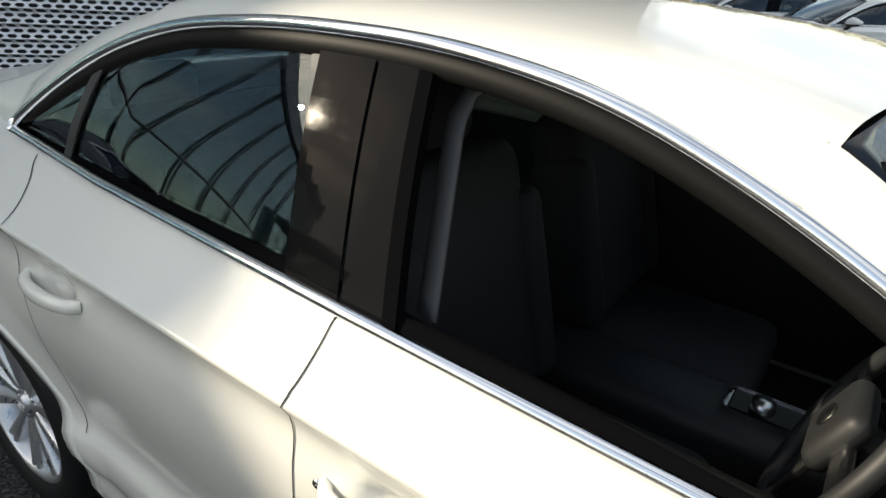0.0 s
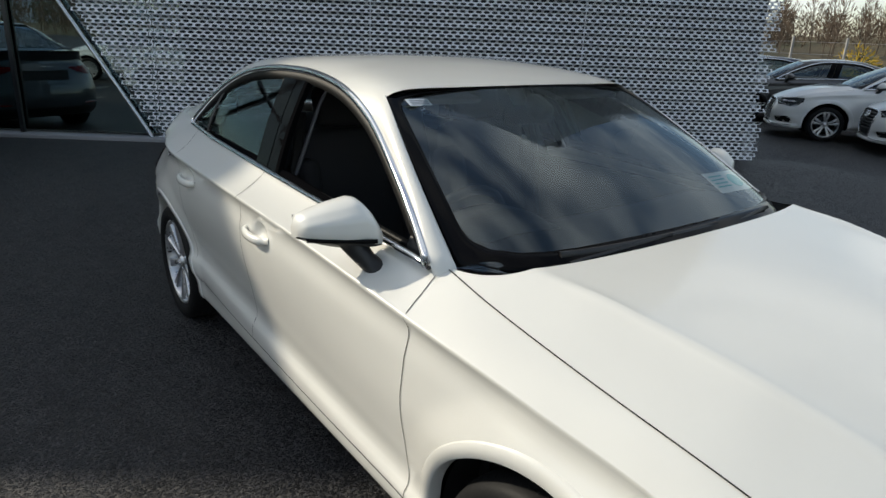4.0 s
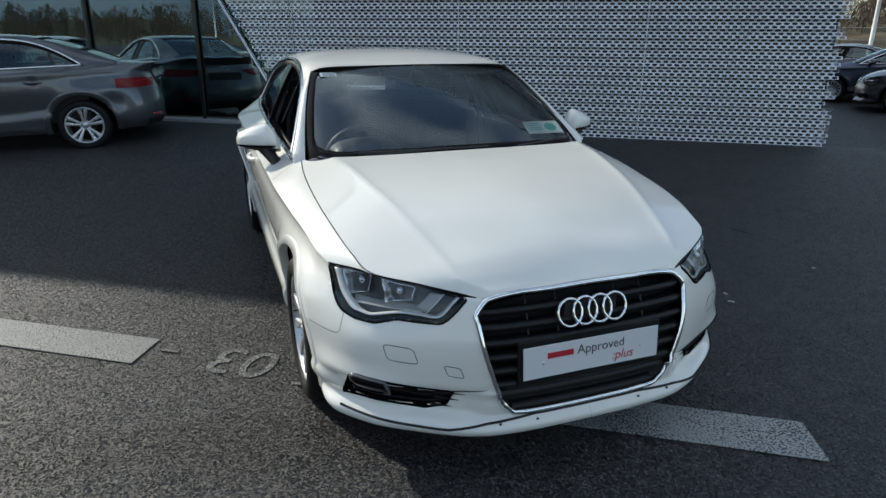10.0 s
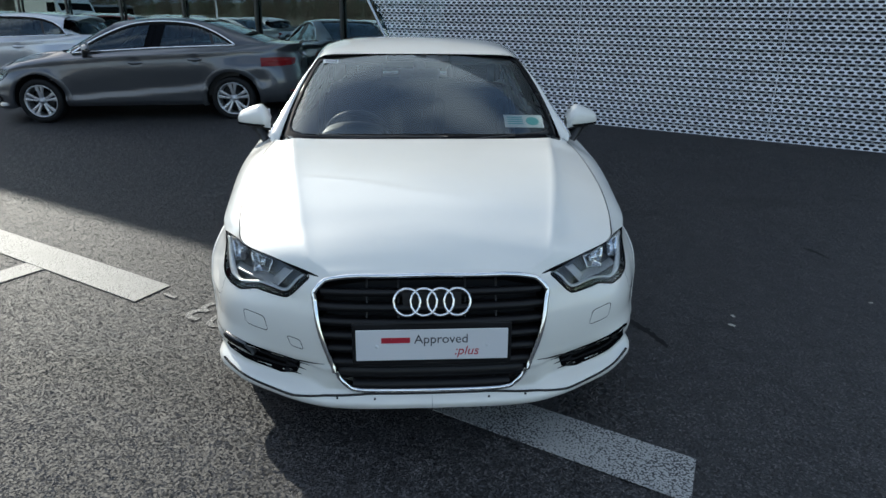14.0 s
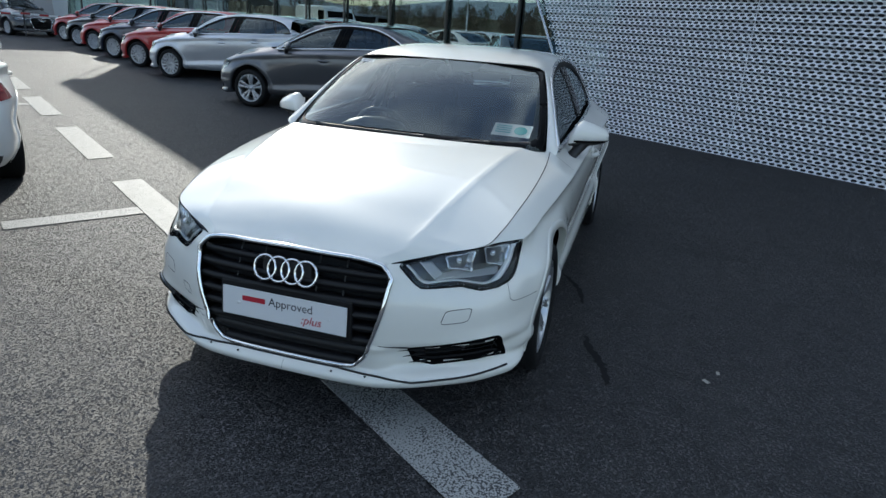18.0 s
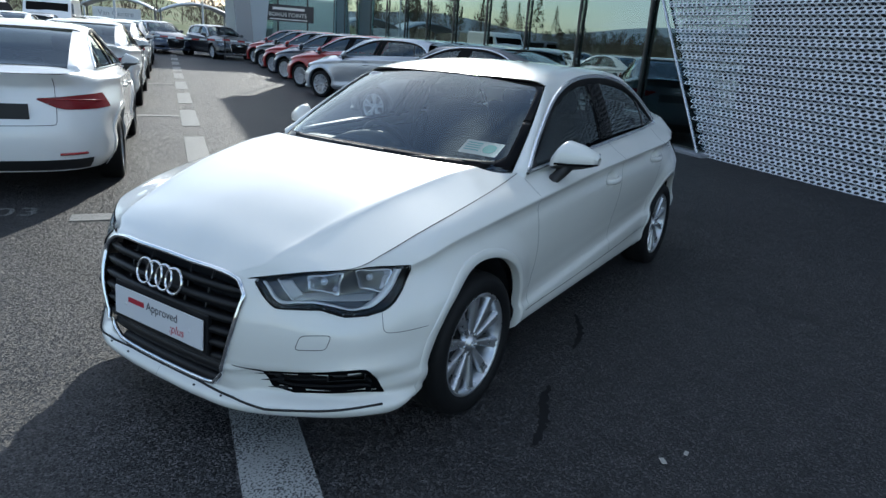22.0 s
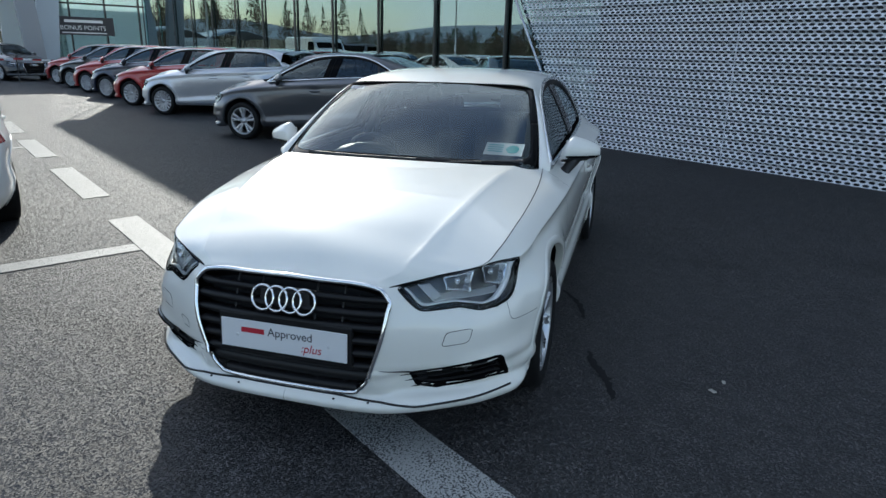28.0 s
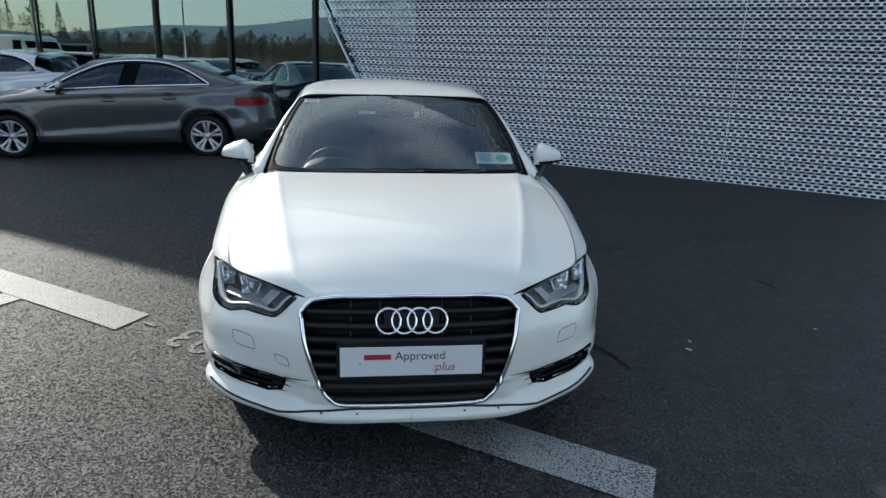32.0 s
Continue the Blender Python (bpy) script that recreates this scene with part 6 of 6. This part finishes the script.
GRASS = turf("field_grass", (0.07, 0.11, 0.03), (0.11, 0.15, 0.045), (0.16, 0.14, 0.07))
ROUGH = turf("rough_grass", (0.055, 0.06, 0.025), (0.10, 0.08, 0.043), (0.14, 0.11, 0.063))
# pale blue of distance haze, put into the hills' base colour
HAZE_HILL = mat("haze_hill", (0.16, 0.20, 0.25), 1.0)
feed(HAZE_HILL, "Base Color", graded(HAZE_HILL, tex(HAZE_HILL, "Noise", 0.01, 5, "World").outputs["Fac"], [(0.3, (0.13, 0.17, 0.22)), (0.7, (0.20, 0.25, 0.29))]))
BARK = mat("bark", (0.10, 0.075, 0.055), 0.9)
TWIG = mat("bare_twigs", (0.105, 0.075, 0.052), 0.9)
LEAF = mat("dark_foliage", (0.04, 0.06, 0.025), 0.8)
GORSE = mat("gorse_green", (0.06, 0.08, 0.025), 0.8)
GORSE_BLOOM = mat("gorse_bloom", (0.55, 0.36, 0.02), 0.7)
for mm in (TWIG, LEAF, GORSE):
    info = mm.node_tree.nodes.new("ShaderNodeNewGeometry")
    base = tuple(mm.node_tree.nodes["Principled BSDF"].inputs["Base Color"].default_value)[:3]
    feed(mm, "Base Color", graded(mm, info.outputs["Random Per Island"], [(0.0, tuple(0.55 * v for v in base)), (1.0, tuple(1.6 * v for v in base))]))
CONCRETE = mat("fence_concrete", (0.33, 0.32, 0.31), 0.85)
GALV = mat("galvanised", (0.48, 0.49, 0.50), 0.45, 0.7)

rng = np.random.default_rng(7)


def ring_land(name, r0, r1, height, material, a0, a1, label, steps=90, bands=10):
    """A stretch of land between two radii round the yard, rising outwards."""
    ang = np.radians(np.linspace(a0, a1, steps))
    w = np.linspace(0, 1, bands)
    p = []
    for k, a in enumerate(ang):
        wob = 0.75 + 0.25 * math.sin(3.1 * a + 1.0) + 0.22 * math.sin(9.7 * a) + 0.10 * math.sin(23.0 * a + 2)
        fade = min(1.0, 6 * k / steps, 6 * (steps - 1 - k) / steps)
        r = r0 + (r1 - r0) * w
        p.append(np.stack([r * math.cos(a), r * math.sin(a), -0.05 + height * max(0.05, wob) * fade * step(0, 1, w) + 0.01 * w], -1))
    ob = sheet(name, np.array(p), material)
    ob.matrix_world = LOT
    return tagged(ob, label, "land", kind="structure")


# angles run from the u axis towards the building's back (positive) or the open yard (negative)
ring_land("field", 70, 420, 44, GRASS, 128, 196, "green fields rising behind the car park")
ring_land("field", 90, 420, 9, ROUGH, 188, 240, "rough brown grass beyond the yard")
ring_land("backdrop_hills", 1500, 3200, 150, HAZE_HILL, 95, 265, "hills on the horizon, pale blue haze put into their colour", 140, 6)
ring_land("field", 62, 300, 5, ROUGH, -125, -20, "rough grass beyond the yard")


def wood(name, spots, tall, style, label):
    """Many trees as one: tapered trunks, limbs, and crowns of separate twigs or leaf tufts."""
    v, f, vb, fb = [], [], [], []

    def stick(a, b, ra, rb):
        a, b = np.array(a), np.array(b)
        t = (b - a) / (np.linalg.norm(b - a) + 1e-9)
        s = np.cross(t, (0.3, 0.9, 0.2))
        s /= np.linalg.norm(s)
        q = np.cross(t, s)
        k = len(vb)
        for c, r in ((a, ra), (b, rb)):
            for j in range(4):
                vb.append(c + r * (math.cos(j * math.pi / 2) * s + math.sin(j * math.pi / 2) * q))
        for j in range(4):
            fb.append((k + j, k + (j + 1) % 4, k + 4 + (j + 1) % 4, k + 4 + j))

    for (u0, w0, z0) in spots:
        h = tall * rng.uniform(0.65, 1.25)
        base, top = np.array((u0, w0, z0)), np.array((u0 + rng.normal(0, 0.2), w0 + rng.normal(0, 0.2), z0 + h))
        stick(base - (0, 0, 0.8), base + (top - base) * 0.9, 0.013 * h, 0.004 * h)
        for k in range(7):
            fr = rng.uniform(0.25, 0.8)
            a = rng.uniform(0, 6.28)
            st = base + (top - base) * fr
            stick(st, st + np.array((math.cos(a), math.sin(a), 0.9)) * h * 0.24 * (1.1 - fr), 0.008 * h, 0.003 * h)
        n = 170 if style == "bare" else 190
        for k in range(n):
            fr = rng.uniform(0.08, 1.0) if style != "conifer" else rng.uniform(0.12, 1.0)
            rad = h * (0.30 * math.sin(math.pi * min(1, 0.18 + 0.8 * fr)) if style != "conifer" else 0.22 * (1.05 - fr)) * math.sqrt(rng.uniform(0.05, 1))
            a = rng.uniform(0, 6.28)
            c = base + (top - base) * fr + np.array((math.cos(a) * rad, math.sin(a) * rad, rng.normal(0, 0.03 * h)))
            if style == "bare":
                d = np.array((math.cos(a) * 0.5, math.sin(a) * 0.5, rng.uniform(0.4, 1.4)))
                d *= h * rng.uniform(0.05, 0.11) / np.linalg.norm(d)
                s = np.cross(d, rng.normal(size=3))
                s *= h * 0.009 / (np.linalg.norm(s) + 1e-9)
            else:
                d = rng.normal(size=3)
                d *= h * rng.uniform(0.02, 0.045) / np.linalg.norm(d)
                s = np.cross(d, rng.normal(size=3))
                s *= h * rng.uniform(0.018, 0.03) / (np.linalg.norm(s) + 1e-9)
            k0 = len(v)
            v.extend((c - s, c - d * 0.2 + s, c + d + s * 0.3, c + d - s * 0.5))
            f.append((k0, k0 + 1, k0 + 2, k0 + 3))
    e = empty(name, LOT, label, "trees", kind="stuff")
    solid("crowns", np.array(v), f, TWIG if style == "bare" else LEAF, e, "", False)
    solid("trunks", np.array(vb), fb, BARK, e, "", False)
    return e


def bank_z(u, v):
    return 3.4 * step(-27, -58, v) * (0.8 + 0.2 * np.sin(0.3 * u))


U, V = np.meshgrid(np.linspace(4, 75, 50), np.linspace(-26, -75, 24), indexing="ij")
bank = sheet("grass_bank", np.stack([U, -V, 0.02 + bank_z(U, V) + 0.12 * np.sin(1.7 * U) * np.sin(1.1 * V) * step(-27, -32, V)], -1), ROUGH)
bank.matrix_world = LOT
tagged(bank, "rough grass bank behind the fence", "bank", kind="structure")
wood("scrub_wood", [(rng.uniform(8, 74), rng.uniform(40, 66), 2.0) for k in range(340)], 3.4, "bare", "bare brown scrub trees on the bank")
wood("dark_trees", [(rng.uniform(44, 60), rng.uniform(42, 50), 1.7) for k in range(12)], 4.6, "leafy", "dark evergreen trees on the bank")
wood("far_wood", [(-rng.uniform(70, 120), rng.uniform(-45, 40), 0.5) for k in range(70)], 5.2, "bare", "bare trees beyond the car park")
wood("conifer_row", [(-rng.uniform(110, 150), rng.uniform(-70, 60), 4.0) for k in range(60)], 8.0, "conifer", "dark conifers on the rising field")
wood("yard_trees", [(rng.uniform(-75, 45), -rng.uniform(62, 82), 0.3) for k in range(110)], 3.8, "bare", "bare trees along the far side of the yard")
wood("wood_edge", [(rng.uniform(-190, 60), -rng.uniform(84, 112), 0.6) for k in range(330)], 4.6, "bare", "dense bare wood beyond the yard")
wood("evergreen_belt", [(rng.uniform(-190, 60), -rng.uniform(96, 118), 0.8) for k in range(130)], 5.2, "leafy", "dark evergreens standing among the bare wood")


def gorse(m, size):
    """A gorse bush: woody stems, spiky green tufts and yellow bloom."""
    b = empty("gorse_bush", m, "green gorse bush with yellow flowers on the bank", "bush", "gorse on the bank")
    for nm, count, material, lift in (("foliage", 420, GORSE, 0.0), ("bloom", 340, GORSE_BLOOM, 0.12)):
        v, f = [], []
        for k in range(count):
            d = rng.normal(size=3)
            d[2] = abs(d[2]) * 0.8
            d /= np.linalg.norm(d)
            c = d * size * rng.uniform(0.55, 0.95) + (0, 0, lift * size)
            t = rng.normal(size=3) * size * 0.06
            s = np.cross(t, rng.normal(size=3)) / (size * 0.12 + 1e-6) * 0.6
            s *= size * 0.022 / (np.linalg.norm(s) + 1e-9)
            k0 = len(v)
            v.extend((c - s, c + s, c + t + d * size * 0.10 + s * 0.4, c + t + d * size * 0.10 - s * 0.4))
            f.append((k0, k0 + 1, k0 + 2, k0 + 3))
        tagged(solid(nm, np.array(v), f, material, b, "", False), kind="stuff")
    tube("stem", [(0, 0, -0.2), (0.05, 0, 0.4 * size), (0.1, 0.05, 0.8 * size)], 0.05, BARK, b, "", 6)
    return b


for u0, v0, sz in ((22.5, -27.5, 0.6), (25.0, -27.2, 0.8), (27.5, -28.5, 0.9), (31.0, -34.0, 1.6), (34.5, -33.0, 1.9), (29.0, -31.0, 1.1), (38.0, -36.0, 1.8), (20.0, -28.5, 0.45)):
    gorse(lot(u0, v0, float(bank_z(u0, v0))), sz)

fence = empty("mesh_fence", LOT, "wire mesh fence on grey posts", "fence")
run = [(5 + 2.3 * k * 0.87, 32.5 - 2.3 * k * 0.45) for k in range(16)]
for k, (uu, ww) in enumerate(run):
    box("fence_post", (0.09, 0.09, 2.3), (uu, ww, 1.12), CONCRETE, fence, "", 0.01)
for z0 in (0.3, 0.9, 1.5, 2.05):
    tube("fence_wire", [(uu, ww - 0.05, z0) for uu, ww in run], 0.006, GALV, fence, "", 4)

mast = empty("camera_mast", lot(14.6, -21.6, 0), "white steel mast with a security camera", "mast")
tube("pole", [(0, 0, 0), (0, 0, 5.2)], np.array([0.09, 0.06]), HALL_WHITE, mast, "", 12)
box("cabinet", (0.22, 0.16, 0.42), (-0.14, -0.05, 3.5), HALL_WHITE, mast, "", 0.02)
box("camera_housing", (0.45, 0.14, 0.12), (-0.15, -0.1, 4.5), HALL_WHITE, mast, "", 0.03)


def lamp_post(u0, v0, h=6.5):
    p = empty("street_lamp", lot(u0, v0), "grey steel lamp post in the car park", "lamp post", "lamp posts")
    tube("pole", [(0, 0, 0), (0, 0, h * 0.5), (0, 0, h)], np.array([0.085, 0.07, 0.05]), GALV, p, "", 10)
    for k in (-1, 1):
        tube("arm", [(0, 0, h - 0.1), (0.5 * k, 0, h + 0.05), (0.8 * k, 0, h + 0.05)], 0.03, GALV, p, "", 6)
        part("lantern", box_bm((0.42, 0.2, 0.10), (0.9 * k, 0, h + 0.04), 0.03), WALL_GREY, p)


for u0, v0 in ((-42, 9.6), (-50, 3.9), (-70, 14), (-9, 38), (-27, 41), (12, 40), (-46, 36)):
    lamp_post(u0, v0)

# ---- far end of the lane: arched shelters, signs, next showroom ----
SHELTER = mat("shelter_sheet", (0.40, 0.46, 0.52), 0.45)
for v0 in (9.9, 4.4, 15.4):
    sh = empty("car_shelter", lot(-53, v0, 0), "pale blue arched car shelter on posts", "shelter", "arched shelters")
    a = np.linspace(-1, 1, 17)
    top = np.stack([np.stack([np.full(17, x), a * 2.7, 2.95 - 0.75 * a**2 - 0.18 * (x / 3) ** 2], -1) for x in (-3, -1.5, 0, 1.5, 3)], 0)
    slab("canopy", top, 0.05, SHELTER, sh)
    for x in (-2.8, 2.8):
        for k in (-1, 1):
            tube("shelter_post", [(x, 2.55 * k, 0), (x, 2.55 * k, 2.3)], 0.06, GALV, sh, "", 8)
sign = empty("sign_board", lot(-44, 9.6, 0), "white trade sign board on legs", "sign")
box("board", (0.06, 2.9, 0.75), (0, 0, 1.62), PAPER, sign, "", 0.01)
words("lettering", "Van Centre", 0.46, pose(0.034, -1.15, 1.48, 90, 0, 90), WALL_GREY, sign)
for k in (-1, 1):
    box("leg", (0.06, 0.08, 1.3), (0, 1.2 * k, 0.65), GALV, sign)

BANNER = mat("banner_dark", (0.03, 0.032, 0.04), 0.5)
nxt = empty("next_showroom", LOT @ pose(-31, 0, 0), "grey and glass showroom at the lane's end", "building", kind="structure")
for k in range(9):
    box("mullion", (0.14, 0.07, 7.0), (0, -2.6 + 1.6 * k, 3.5), MULLION, nxt)
for k in range(8):
    g = box("pane", (0.012, 1.52, 6.6), (-0.03, -1.8 + 1.6 * k, 3.4), FACADE, nxt)
    g.visible_shadow = False
box("transom", (0.1, 12.8, 0.08), (0, 3.8, 3.3), MULLION, nxt)
box("back_wall", (0.2, 14, 7), (-9, 4.0, 3.5), HALL_WHITE, nxt)
box("roof_slab", (14.0, 15.0, 0.4), (-5.0, 4.0, 7.1), WALL_GREY, nxt)
box("floor_slab", (9.0, 13.0, 0.06), (-4.5, 3.8, 0.04), FLOOR_TILE, nxt)
part("leaning_pillar", box_bm((0.5, 0.75, 7.4), (2.6, -3.2, 3.6), 0.02, turn=Matrix.Rotation(radians(4), 4, "X")), WALL_GREY, nxt)
part("pillar_fin", box_bm((0.35, 0.9, 7.2), (1.0, -2.0, 3.5), 0.02, turn=Matrix.Rotation(radians(-6), 4, "X")), SHELTER, nxt)
ban = empty("banner", LOT @ pose(-30.8, -0.4, 2.25), "dark banner with white lettering on the showroom glass", "banner")
box("banner_sheet", (0.03, 2.6, 0.85), (0, 0, 0), BANNER, ban)
words("lettering", "BONUS POINTS", 0.29, pose(0.02, -1.12, -0.18, 90, 0, 90), PAPER, ban)
box("name_bar", (0.008, 1.7, 0.13), (0.019, -0.05, 0.22), PAPER, ban, "white bar in place of a maker's name")
box("small_print", (0.008, 2.0, 0.05), (0.019, -0.05, -0.32), PAPER, ban)

tape = empty("barrier_tape", LOT, "red and white tape barrier across the lane end", "barrier")
for k, (uu, vv) in enumerate(((-22.8, 7.2), (-22.9, 4.4), (-23.0, 1.8))):
    tube("barrier_post", [(uu, -vv, 0), (uu, -vv, 0.95)], 0.025, TRIM, tape, "", 8)
for k in range(18):
    vv = 7.2 - 0.3 * k
    box("tape_piece", (0.004, 0.29, 0.06), (-22.85, -vv + 0.15, 0.84 - 0.05 * math.sin(math.pi * (k % 9) / 9)), RED if k % 2 else PAPER, tape)


# ---- van and pickup behind the bays ----
def big_vehicle(name, m, colour, prof, glass, label):
    """A tall vehicle from its side profile; glass lists (x0, x1, z0, z1) of its side windows."""
    root = empty(name, m, label, name.split("_")[-1], "far vehicles")
    pr = np.array(prof)
    half = 0.92
    rows = [np.stack([pr[:, 0], np.full(len(pr), y), np.where(pr[:, 1] > 1.0, 1.0 + (pr[:, 1] - 1.0) * k, pr[:, 1])], -1) for y, k in ((-half, 0.94), (-half * 0.94, 1.0), (0, 1.02), (half * 0.94, 1.0), (half, 0.94))]
    sheet("body_shell", np.array(rows), colour, root)
    for s in (-1, 1):
        v = [(x, s * half, 1.0 + (z - 1.0) * 0.94 if z > 1 else z) for x, z in pr]
        solid("body_side", v, [tuple(range(len(v)))], colour, root, "", False)
        for x0, x1, z0, z1 in glass:
            box("side_window", (x1 - x0, 0.012, z1 - z0), ((x0 + x1) / 2, s * (half + 0.002), (z0 + z1) / 2), GLOSS, root)
        for x in (-1.45, 1.45):
            wheel_disc(root, 10, False, (x, s * 0.80, HUB_Z + 0.03), s)
    box("windscreen", (0.5, 1.6, 0.02), (glass[0][1] + 0.22, 0, (glass[0][2] + glass[0][3]) / 2 + 0.04), GLOSS, root, "", 0.0, Matrix.Rotation(radians(58), 4, "Y"))
    return root


VAN = [(-2.4, 0.35), (-2.45, 1.0), (-2.42, 2.0), (-2.3, 2.1), (0.7, 2.1), (1.05, 2.0), (1.65, 1.25), (2.3, 1.05), (2.45, 0.8), (2.45, 0.35)]
TRUCK = [(-2.5, 0.5), (-2.5, 1.12), (-0.75, 1.14), (-0.6, 1.75), (-0.3, 1.82), (0.55, 1.80), (1.15, 1.18), (2.2, 1.08), (2.45, 0.9), (2.45, 0.45)]
big_vehicle("panel_van", lot(-29.0, 11.4, 0, 0), WHITE_B, VAN, [(0.45, 1.15, 1.3, 1.85)], "white panel van parked behind the white saloons")
big_vehicle("pickup_truck", lot(-29.0, 14.2, 0, 60), BLACK, TRUCK, [(-0.45, 0.7, 1.25, 1.65)], "dark double-cab pickup truck across the yard")
